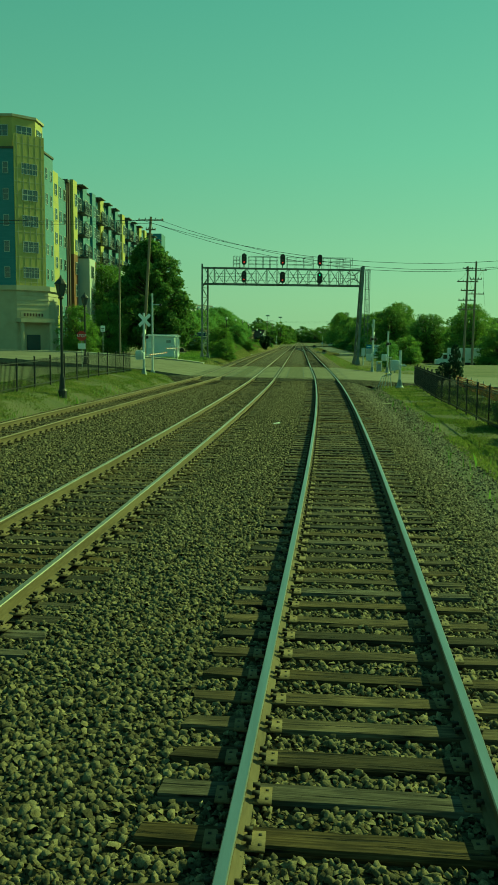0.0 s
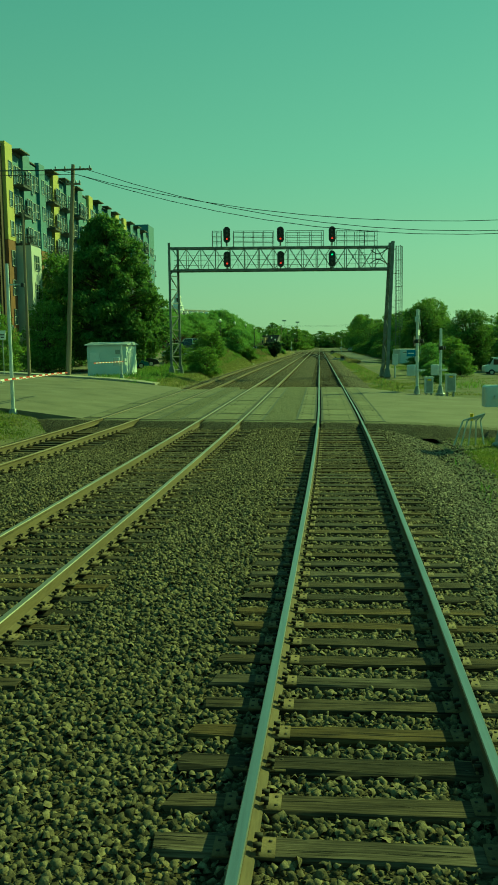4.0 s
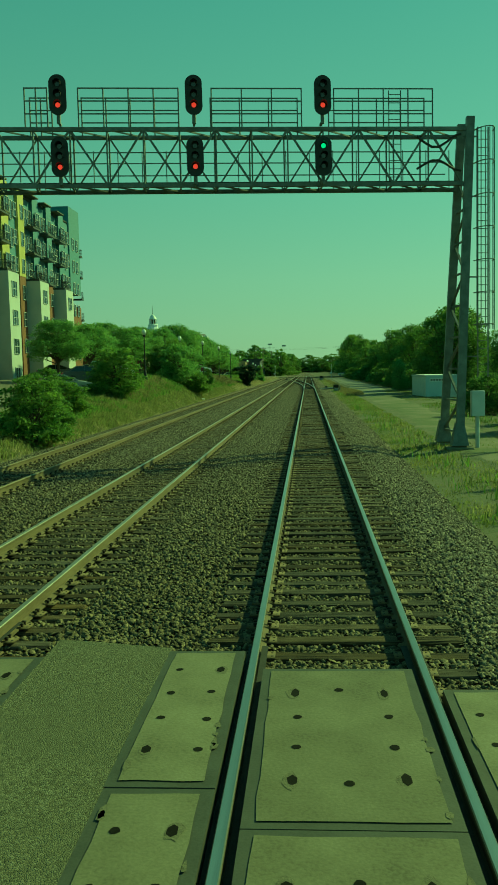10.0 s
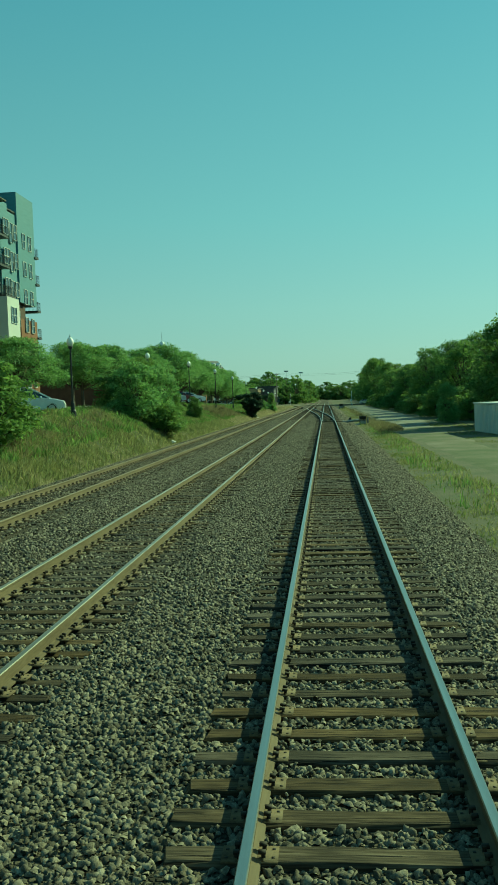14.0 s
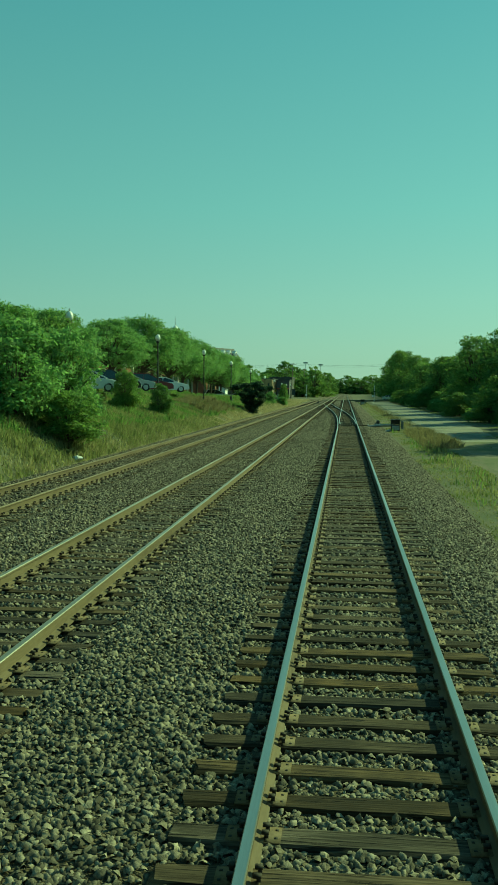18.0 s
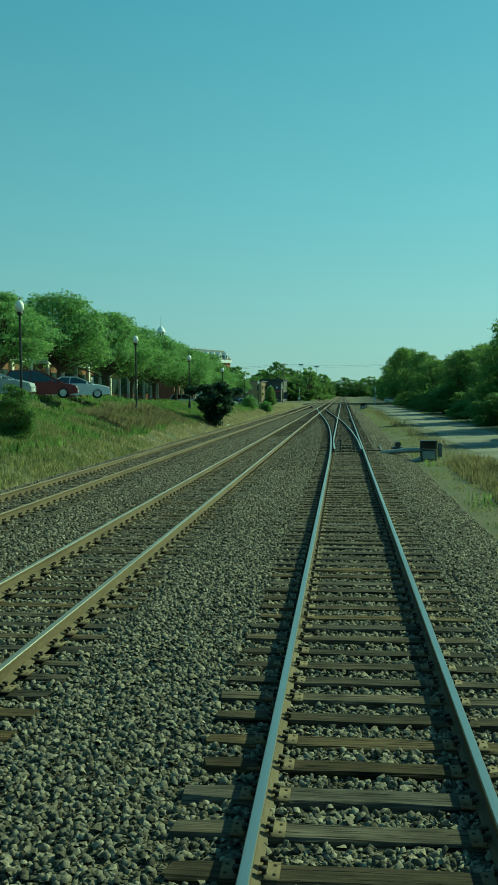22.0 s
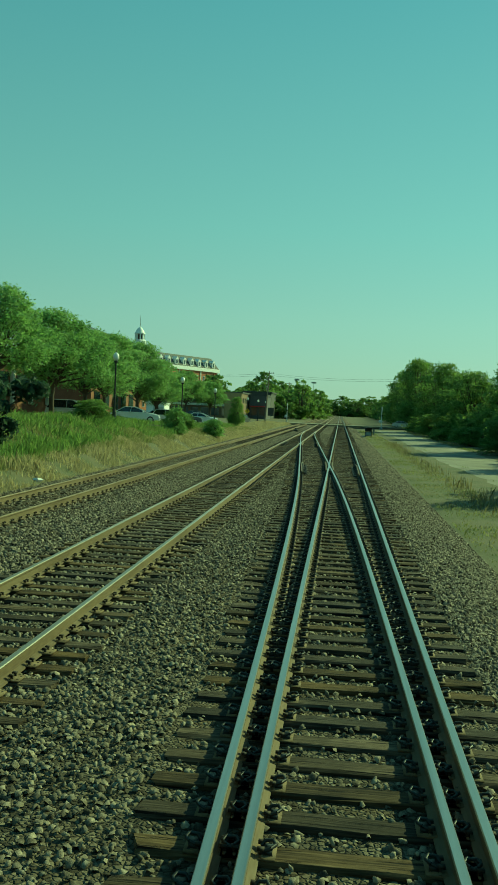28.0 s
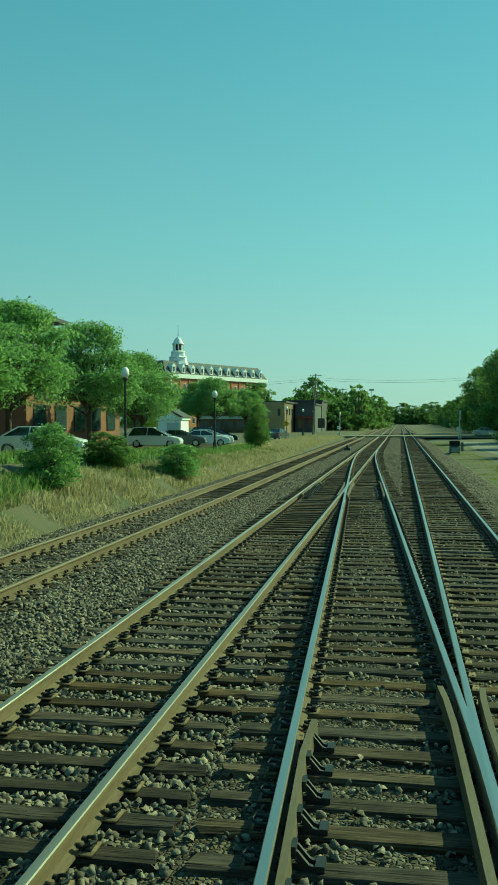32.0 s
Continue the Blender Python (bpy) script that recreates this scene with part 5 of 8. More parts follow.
# grass
def blades(name, areas, count, lo, hi, material, label, seed, width=0.02, clump=0.0):
    """areas: rows of near x, far x, y from, y to, weight."""
    r = np.random.default_rng(seed)
    w = np.array([abs(a[1] - a[0]) * (a[3] - a[2]) * a[4] for a in areas])
    k = r.choice(len(areas), count, p=w / w.sum())
    ar = np.array(areas)[k]
    x = ar[:, 0] + (ar[:, 1] - ar[:, 0]) * r.random(count)
    y = ar[:, 2] + (ar[:, 3] - ar[:, 2]) * r.random(count)
    cl = np.array([noise.noise((float(a) * 0.45, float(b) * 0.45, seed)) for a, b in zip(x, y)])
    keep = cl > r.uniform(-0.45 + 0.4 * clump, 0.25 + 0.2 * clump, count)
    x, y, cl = x[keep], y[keep], cl[keep]
    n = len(x)
    x = x + np.array([bend(float(b)) for b in y])
    z = np.array([lift(float(a), float(b)) for a, b in zip(x, y)])
    h = r.uniform(lo, hi, n) * (0.75 + 0.7 * np.clip(cl, -0.3, 0.6))
    ang = r.uniform(0, 2 * math.pi, n)
    lean = r.normal(0, 0.28, (n, 2)) * h[:, None]
    wd = width * r.uniform(0.7, 1.5, n)
    p = np.stack([x, y, z - 0.03], 1)
    s = np.stack([np.cos(ang) * wd, np.sin(ang) * wd, np.zeros(n)], 1)
    m = p + np.stack([lean[:, 0] * 0.35, lean[:, 1] * 0.35, h * 0.6], 1)
    t = p + np.stack([lean[:, 0], lean[:, 1], h], 1)
    v = np.stack([p - s, p + s, m + s * 0.7, t, m - s * 0.7], 1).reshape(-1, 3)
    f = np.arange(n * 5).reshape(n, 5)
    return obj(name, raw_mesh(name, v, f, material), None, label, "grass", kind="stuff")


blades("tall_grass", [(-12.6, -15.5, 104, 225, 0.8), (-12.2, -17.5, 225, 296, 1.5), (-15.5, -19, 110, 330, 0.5), (-13.4, -15.5, 296, 345, 0.7)], 150000, 0.2, 0.6, GRASS_GREEN, "tall green grass on the bank", 5, 0.02)
blades("bank_grass", [(-11.0, -13.8, 104, 230, 1.2), (-11.8, -13.4, 230, 345, 0.5), (-13, -17.8, 150, 240, 0.9), (-13, -17.8, 240, 290, 0.4), (3.8, 5.0, 108, 200, 0.06)], 210000, 0.14, 0.42, GRASS_MIX, "mixed green and brown grass on the bank", 16, 0.018, -0.9)
blades("dry_grass", [(-10.4, -11.6, 104, 225, 0.4), (-10.3, -12.4, 225, 290, 1.3), (-10.2, -13.4, 285, 350, 1.8), (-11, -17, 345, 425, 0.9), (-14, -18, 110, 128, 0.3)], 200000, 0.12, 0.38, GRASS_PALE, "dry straw-coloured grass beside the tracks", 6, 0.014)
blades("lane_grass", [(3.2, 5.3, 108, 205, 1.0), (5.4, 9, 104, 135, 0.5), (9.0, 14, 112, 215, 0.9), (12, 16, 215, 400, 0.8), (5.0, 9, 98, 118, 1.0), (7.4, 8.0, 200, 330, 0.25), (-12.0, -19, 106, 124, 1.2)], 130000, 0.03, 0.17, GRASS_SHORT, "short green grass beside the lane", 8, 0.013, 0.7)
blades("verge_grass", [(-10.7, -15.0, 26, 82, 1.0), (3.3, 5.4, 20, 76, 1.5), (5.4, 9.5, 24, 78, 1.2)], 290000, 0.04, 0.12, GRASS_SHORT, "short mown grass along the fences", 18, 0.02, -1.4)
blades("track_side_grass", [(3.0, 5.4, 105, 200, 1.0), (3.2, 5.6, 200, 400, 0.6), (5.4, 7.0, 105, 125, 1.0)], 85000, 0.03, 0.14, GRASS_MIX, "low patchy dry grass between the ballast and the lane", 21, 0.016, -0.4)
blades("weeds", [(3.4, 5.0, 108, 220, 0.8), (8.6, 11.5, 106, 170, 1.0), (-11.2, -12.2, 26, 76, 0.4), (2.6, 3.6, 24, 74, 0.3)], 7000, 0.15, 0.45, GRASS_GREEN, "scattered taller green weeds", 12, 0.016, 0.9)
blades("brown_weeds", [(-12.4, -15.2, 227, 257, 1.0), (-12.8, -14.6, 150, 180, 0.4), (4.2, 6.4, 200, 220, 0.7), (4.6, 5.8, 220, 330, 0.08)], 50000, 0.2, 0.6, GRASS_BROWN, "tall brownish dry weeds on the bank", 14, 0.012)

blades("weed_thicket", [(-12.6, -15.8, 230, 247, 1.0)], 34000, 0.45, 1.05, GRASS_BROWN, "waist-high brown weeds on top of the bank", 23, 0.017, -0.6)

# ---- the raised side: fence, signals, hut, poles ----
M_GLASS = glass_mat("window_glass", (0.03, 0.045, 0.05), 0.06)
M_ORANGE = mat("lamp_globe", [(0.75, 0.73, 0.66), (0.85, 0.83, 0.77)], scale=2, rough=0.3, bump=0.0)


def picket_fence(name, pts, h, label, seed):
    """A steel fence along points: posts, two rails and pickets."""
    x0, y0 = pts[0]
    e = empty(name, x0, y0, lift(x0, y0), label, "fence")
    zb = e.location.z
    pm = Geo().box(0, 0, 0.08, 0.015, 0.015, h - 0.1).mesh("picket", M_BLACK)
    qm = Geo().box(0, 0, -0.3, 0.06, 0.06, h + 0.38).box(0, 0, h + 0.08, 0.075, 0.075, 0.03).mesh("post", M_BLACK)
    for (xa, ya), (xb, yb) in zip(pts, pts[1:]):
        za, zc = lift(xa, ya) - zb, lift(xb, yb) - zb
        ln = math.hypot(xb - xa, yb - ya)
        for hz in (0.16, h - 0.12):
            g = Geo().beam((xa - x0, ya - y0, za + hz), (xb - x0, yb - y0, zc + hz), 0.03, 0.04)
            part("rail_bar", g, M_BLACK, e)
        n = max(1, int(ln / 0.15))
        for k in range(n):
            t = k / n
            o = new("post" if k == 0 else "picket", qm if k == 0 else pm)
            o.parent = e
            o.location = (xa - x0 + (xb - xa) * t, ya - y0 + (yb - ya) * t, za + (zc - za) * t)
    return e


picket_fence("fence", [(bend(y) - 13.7, y) for y in np.arange(40.0, 78.6, 2.4)], 1.35, "black steel picket fence above the grass verge", 1)
picket_fence("fence", [(bend(y) + 5.35 + max(0, (y - 62) * 0.04), y) for y in np.arange(34.0, 77.3, 2.4)], 1.35, "black steel picket fence beside the lawn", 2)


def lamp_post(x, y, h, label, z=None):
    e = empty("street_lamp", x, y, lift(x, y) if z is None else z, label, "street lamp", "lamp posts")
    part("base", Geo().lathe(0, 0, [(0.2, -0.2), (0.2, 0.25), (0.15, 0.32), (0.12, 0.7), (0.08, 0.85)], 10), M_BLACK, e)
    part("pole", Geo().tube((0, 0, 0.8), (0, 0, h - 0.55), 0.065, 0.05, 10), M_BLACK, e)
    part("collar", Geo().lathe(0, 0, [(0.06, h - 0.6), (0.15, h - 0.5), (0.13, h - 0.42)], 10), M_BLACK, e)
    part("globe", Geo().lathe(0, 0, [(0.12, h - 0.42), (0.21, h - 0.25), (0.2, h - 0.08), (0.12, h + 0.06), (0.02, h + 0.12)], 12), M_ORANGE, e, "white acorn globe", smooth=True)
    part("finial", Geo().lathe(0, 0, [(0.05, h + 0.1), (0.02, h + 0.18), (0.01, h + 0.26)], 8), M_BLACK, e)
    return e


for _y, _z in ((174.7, None), (197, None), (219.3, None), (242, None), (264, None), (287.6, None), (312, None), (333.5, None)):
    lamp_post(-15.0, _y, 4.45 + float(np.interp(_y, BX, BZ)) - lift(-15.0, _y), "black lamp post with a white globe on the bank")

for _x, _y in ((-18.4, 402), (-18.8, 428), (-18.6, 446)):
    lamp_post(_x, _y, 4.7, "black lamp post with a white globe by the far street")
caution = empty("warning_sign", -18.1, 399, lift(-18.1, 399), "yellow diamond warning sign on a post by the far street", "road sign")
part("post", Geo().box(0, 0, -0.4, 0.08, 0.08, 2.9), M_GALV, caution)
_c = [(0, -0.5), (0.5, 0), (0, 0.5), (-0.5, 0)]
part("plate", Geo().prism([(a, 2.15 + b) for a, b in _c], "y", -0.075, -0.045), mat("yellow_sign_face", [(0.62, 0.36, 0.02), (0.72, 0.44, 0.03)], scale=3, rough=0.5, bump=0.02), caution, "yellow diamond plate")
part("arrow", Geo().box(0, -0.082, 1.95, 0.09, 0.012, 0.4).prism([(-0.16, 2.3), (0.16, 2.3), (0, 2.48)], "y", -0.09, -0.078), M_BLACK, caution, "black sign mark")


def lantern_post(x, y, h, label):
    """A post with a four-sided flared lantern under a domed cap."""
    e = empty("street_lamp", x, y, lift(x, y), label, "street lamp", "lamp posts")
    part("base", Geo().lathe(0, 0, [(0.2, -0.3), (0.2, 0.3), (0.15, 0.4), (0.11, 0.9), (0.08, 1.05)], 10), M_BLACK, e)
    part("pole", Geo().tube((0, 0, 1.0), (0, 0, h - 0.75), 0.07, 0.055, 10), M_BLACK, e)
    part("collar", Geo().lathe(0, 0, [(0.06, h - 0.8), (0.14, h - 0.72), (0.1, h - 0.62)], 10), M_BLACK, e)
    part("pane", Geo().lathe(0, 0, [(0.12, h - 0.62), (0.23, h - 0.12)], 4), M_GLASS, e, "dark lantern glass")
    for k in range(4):
        a = k * math.pi / 2
        part("lantern_bar", Geo().beam((0.125 * math.cos(a), 0.125 * math.sin(a), h - 0.63), (0.24 * math.cos(a), 0.24 * math.sin(a), h - 0.1), 0.03), M_BLACK, e)
    part("cap", Geo().lathe(0, 0, [(0.3, h - 0.12), (0.28, h - 0.06), (0.16, h + 0.08), (0.06, h + 0.16), (0.03, h + 0.28)], 10), M_BLACK, e)


lantern_post(-12.62, 56.4, 5.2, "tall black lantern post by the fence")
lantern_post(-17.75, 81.6, 5.2, "tall black lantern post by the stop sign")
for _x, _y in ((-29, 118), (-31, 133), (-23.5, 152)):
    lamp_post(_x, _y, 4.6, "black lamp post with a white globe by the street")


def crossing_signal(x, y, z, h, label, arm=0.0, buck=True, box=True, rz=0.0, lights=True, face=0.0, lz=2.75):
    """A crossing mast: flared base, gate machine with its arm, lamps and crossed boards."""
    e = empty("crossing_signal", x, y, z, label, "crossing signal", "crossing signals", rz=rz)
    part("base", Geo().lathe(0, 0, [(0.28, -0.4), (0.28, 0.06), (0.2, 0.12), (0.11, 0.5), (0.09, 0.55)], 8), M_GALV, e)
    part("mast", Geo().tube((0, 0, 0.5), (0, 0, h), 0.085, 0.08, 10), M_ALU, e)
    if box:
        part("gate_machine", Geo().bevel_box(-0.3, 0, 1.15, 0.48, 0.62, 0.62, 0.05), M_ALU, e, "silver gate machine")
        for s in (-0.4, 0.4):
            part("bracket", Geo().beam((-0.3, s, 1.45), (0.35, s, 1.45), 0.07, 0.1), M_ALU, e)
    if arm:
        part("counterweight", Geo().bevel_box(0.1, -0.75 if arm > 0 else 0.75, 1.2, 0.12, 0.5, 0.45, 0.03), M_ALU, e)
        ga = obj("gate_arm", Geo().beam((0.2, 0, 1.45), (0.2, arm, 1.5), 0.03, 0.06).mesh("gate_arm", M_WHITE), e, "lowered gate arm in red and white stripes")
        n = int(abs(arm) / 0.8)
        for k in range(n):
            a, b = arm * (k + 0.5) / n, arm * (k + 1.0) / n
            part("red_stripe", Geo().beam((0.2, a, 1.452 + 0.05 * a / arm), (0.2, b, 1.452 + 0.05 * b / arm), 0.036, 0.066), M_REDPAINT, ga)
    if lights:
        part("lamp_bar", Geo().tube((0, -0.75, lz), (0, 0.75, lz), 0.035, n=8), M_BLACK, e)
        for s in (-0.6, 0.6):
            g = Geo().tube((-0.03, s, lz), (0.0, s, lz), 0.3, n=16)
            part("lamp_backplate", g, M_BLACK, e)
            g = Geo().tube((0.0, s, lz), (0.22, s, lz), 0.12, 0.11, 12)
            part("lamp_hood", g, M_BLACK, e)
    if buck:
        for a in (0.75, -0.75):
            d = Vector((-math.sin(face) * math.cos(a), math.cos(face) * math.cos(a), math.sin(a)))
            c = Vector((math.cos(face), math.sin(face), 0)) * (0.11 if a > 0 else 0.085) + Vector((0, 0, h - 0.5))
            part("crossed_board", Geo().beam(c - d * 0.6, c + d * 0.6, 0.025, 0.22), M_WHITE, e, "white crossed warning board")
        part("small_sign", Geo().box(0.09, 0, h - 1.45, 0.02, 0.42, 0.3), M_WHITE, e)
    return e


crossing_signal(-12.65, 77.6, 0.05, 3.0, "silver crossing mast with a lowered gate beside the fence", arm=9.0, buck=False, lights=False)
crossing_signal(-13.0, 79.6, 0.0, 4.45, "silver crossing mast with crossed boards and a gate", arm=9.5, face=-0.9)
crossing_signal(-14.95, 110.2, 0.22, 2.6, "silver crossing mast with a lowered gate before the hut", arm=-8.5, buck=False, lights=False)
crossing_signal(4.55, 73.6, -0.36, 2.4, "silver crossing mast with a gate machine beside the track", buck=False, lights=False)
_m = crossing_signal(4.85, 98.6, -0.33, 4.9, "silver crossing mast with lamps and crossed boards beside the road", rz=-20, face=0.35, lz=3.1)
for _k in range(7):
    part("rung", Geo().beam((-0.16, 0, 2.9 + 0.32 * _k), (0.16, 0, 2.9 + 0.32 * _k), 0.03, 0.03), M_GALV, _m)
for _z in (2.0, 2.35, 4.2):
    part("mast_box", Geo().bevel_box(0.02, -0.17, _z, 0.22, 0.16, 0.26, 0.02), M_ALU, _m)
crossing_signal(6.4, 100.3, -0.38, 3.9, "silver crossing mast with paired lamps behind the road", buck=False, rz=-14)
e = empty("pipe_stand", 3.6, 73.6, lift(3.6, 73.6), "bent pale pipes standing beside the crossing mast", "pipes")
for _k in range(5):
    a = -0.5 + 0.25 * _k
    part("pipe", Geo().tube((a, -0.2 * _k % 0.3, -0.2), (a * 0.5 + 0.1, 0.1, 0.75), 0.022, n=6).tube((a * 0.5 + 0.1, 0.1, 0.75), (0.45, 0.0, 0.95), 0.022, n=6), M_ALU, e)
part("yellow_cap", Geo().tube((0.1, 0.1, 0.75), (0.1, 0.1, 0.95), 0.05, n=8), M_YELLOWPAINT, e)
e = empty("notice_sign", 4.75, 98.45, -0.33, "small blue sign on the crossing mast", "sign")
part("plate", Geo().box(-0.28, -0.12, 2.25, 0.5, 0.02, 0.36), mat("blue_sign_paint", [(0.03, 0.14, 0.3), (0.04, 0.18, 0.36)], rough=0.5), e)
part("bar", Geo().box(-0.28, -0.134, 2.4, 0.34, 0.006, 0.05), M_WHITE, e)

e = empty("signal_mast", -12.6, 80.9, 0.0, "slim silver mast with a short arm at its top", "mast")
part("base", Geo().lathe(0, 0, [(0.24, -0.4), (0.24, 0.06), (0.12, 0.35)], 8), M_GALV, e)
part("mast", Geo().tube((0, 0, 0.3), (0, 0, 5.9), 0.075, 0.06, 10), M_ALU, e)
part("arm", Geo().beam((-0.05, 0, 5.1), (0.6, 0, 5.1), 0.05, 0.05), M_ALU, e)
part("lamp", Geo().bevel_box(0.6, 0, 5.0, 0.14, 0.2, 0.16, 0.03), M_BLACK, e)

# relay cases beside the masts
for _x, _y, _w, _h in ((5.3, 96.9, 0.45, 0.85), (6.7, 98.4, 0.55, 0.95)):
    e = empty("relay_case", _x, _y, -0.45, "silver relay case beside the crossing masts", "cabinet", "relay cases")
    part("body", Geo().bevel_box(0, 0, 0.35, _w, 0.5, _h, 0.03), M_ALU, e)
    part("door", Geo().box(0, -0.262, 0.42, _w - 0.12, 0.02, _h - 0.14), M_GALV, e)
    part("cap", Geo().box(0, 0, 0.352 + _h, _w + 0.08, 0.58, 0.05), M_ALU, e)
    for _a in (-1, 1):
        part("leg", Geo().box(_a * (_w / 2 - 0.1), 0, -0.3, 0.08, 0.3, 0.66), M_GALV, e)
    part("hazard_bar", Geo().box(0, -0.28, 0.2 + _h, 0.2, 0.01, 0.1), M_YELLOWPAINT, e)

# signal hut
hut = empty("signal_hut", -17.9, 119.8, 0.05, "pale grey metal signal hut on the verge", "hut", rz=-4)
part("cabin", Geo().bevel_box(0, 0, 0.0, 3.3, 3.0, 2.85, 0.02), mat("pale_hut_paint", [(0.48, 0.52, 0.51), (0.6, 0.64, 0.63), (0.66, 0.69, 0.68)], scale=0.8, rough=0.55, bump=0.06), hut)
part("roof", Geo().prism([(-1.65, 2.82), (1.65, 2.82), (1.65, 2.9), (0, 3.1), (-1.65, 2.9)], "x", -1.8, 1.8), M_ALU, hut)
part("plinth", Geo().box(0, 0, -0.5, 3.4, 3.1, 0.52), M_CONC, hut)
part("door", Geo().box(1.665, -0.5, 0.12, 0.03, 0.95, 2.05), M_ALU, hut)
part("notice_panel", Geo().box(-1.0, -1.515, 1.5, 0.8, 0.02, 0.75), M_WHITE, hut)
part("vent", Geo().box(1.0, -1.52, 2.1, 0.5, 0.03, 0.35), M_GALV, hut)


def power_pole(x, y, top, label, arms=((0.4, 2.4),), lean=0.0, z=None, r=0.16, rz=0.0):
    b = lift(x, y) if z is None else z
    e = empty("utility_pole", x, y, b, label, "utility pole", "utility poles", rz=rz)
    h = top - b
    part("pole", Geo().tube((0, 0, -0.8), (lean, 0, h), r * 1.15, r * 0.75, 10), M_POLE, e)
    for dz, w in arms:
        part("crossarm", Geo().beam((lean - w / 2, -0.15, h - dz), (lean + w / 2, -0.15, h - dz), 0.1, 0.12), M_POLE, e)
        for s in (-0.45, -0.2, 0.2, 0.45):
            part("insulator", Geo().lathe(lean + s * w, -0.15, [(0.03, h - dz + 0.06), (0.06, h - dz + 0.1), (0.05, h - dz + 0.2), (0.02, h - dz + 0.24)], 8), M_GALV, e)
    return e


power_pole(-18.0, 107, 14.9, "tall weathered wooden utility pole with a crossarm", ((0.35, 2.6), (1.3, 1.0)), lean=0.9, z=0.8)
power_pole(-19.85, 104.5, 11.6, "slim grey pole beside the street", (), z=0.7, r=0.1)
power_pole(18.9, 130, 12.0, "tall wooden utility pole with many crossarms", ((0.3, 1.2), (1.9, 2.6), (3.0, 1.6), (4.2, 2.2), (5.4, 2.0)), lean=0.15)
power_pole(21.9, 140, 13.5, "tall wooden utility pole with several crossarms", ((1.2, 2.8), (2.4, 1.6), (4.4, 2.4)), lean=0.1)
for _x, _y, _t in ((62, 340, 14), (74, 345, 15), (84, 335, 15)):
    power_pole(_x, _y, _t, "distant utility pole with crossarms", ((0.5, 4.0), (2.2, 4.0)))
power_pole(34.0, 101, 13.2, "wooden utility pole beyond the road", ((0.3, 2.4),), rz=90)
power_pole(-17.9, 437, 11.7, "leaning wooden utility pole beyond the crossing", ((0.4, 2.2), (1.6, 1.6)), lean=0.6)
power_pole(-17.5, 520, 12.0, "wooden utility pole in the distance", ((0.4, 2.2),))
power_pole(21, 470, 13.0, "wooden utility pole in the distance", ((0.4, 2.2),))
power_pole(15.5, 470, 6.5, "slim pole by the far crossing", (), r=0.1)


def wire(p, q, sag, r=0.02):
    p, q = Vector(p), Vector(q)
    g = Geo()
    n = 16
    pts = [p.lerp(q, k / n) - Vector((0, 0, sag * 4 * (k / n) * (1 - k / n))) for k in range(n + 1)]
    d = (q - p).normalized()
    a = d.orthogonal().normalized()
    b = d.cross(a)
    for c in pts:
        g.v += [tuple(c + (a * math.cos(w) + b * math.sin(w)) * r) for w in (0, 1.257, 2.513, 3.77, 5.027)]
    for k in range(n):
        g.f += [(k * 5 + i, k * 5 + (i + 1) % 5, k * 5 + 5 + (i + 1) % 5, k * 5 + 5 + i) for i in range(5)]
    g.m = [0] * len(g.f)
    return obj("overhead_wire", g.mesh("overhead_wire", M_BLACK), None, "thin black overhead wire between the poles", "wire", "overhead wires")


for _dx, _dz, _s in ((-0.9, 0.0, 0.35), (0.9, 0.0, 0.85), (0.2, -0.3, 0.9)):
    wire((-17.1 + _dx, 106.9, 14.55 + _dz), (34.0, 101.0 + _dx, 12.9 + _dz * 0.3), 3.3 + _s)
    wire((-17.1 + _dx, 106.9, 14.55 + _dz), (-60 + _dx, 84, 14.2 + _dz), 1.0)
for _dx in (-1.0, 1.0):
    wire((18.9 + _dx, 129.85, 10.2), (21.9 + _dx, 139.85, 12.4), 0.2)
    wire((21.9 + _dx, 139.9, 12.4), (64 + _dx, 340, 13.6), 2.0)
    wire((-20.3, 475.9, 12.6 + 0.25 * _dx), (21, 470, 12.6 + 0.25 * _dx), 0.9)
    wire((-20.3, 475.9, 12.6 + 0.25 * _dx), (-70, 480, 12 + 0.25 * _dx), 1.0)

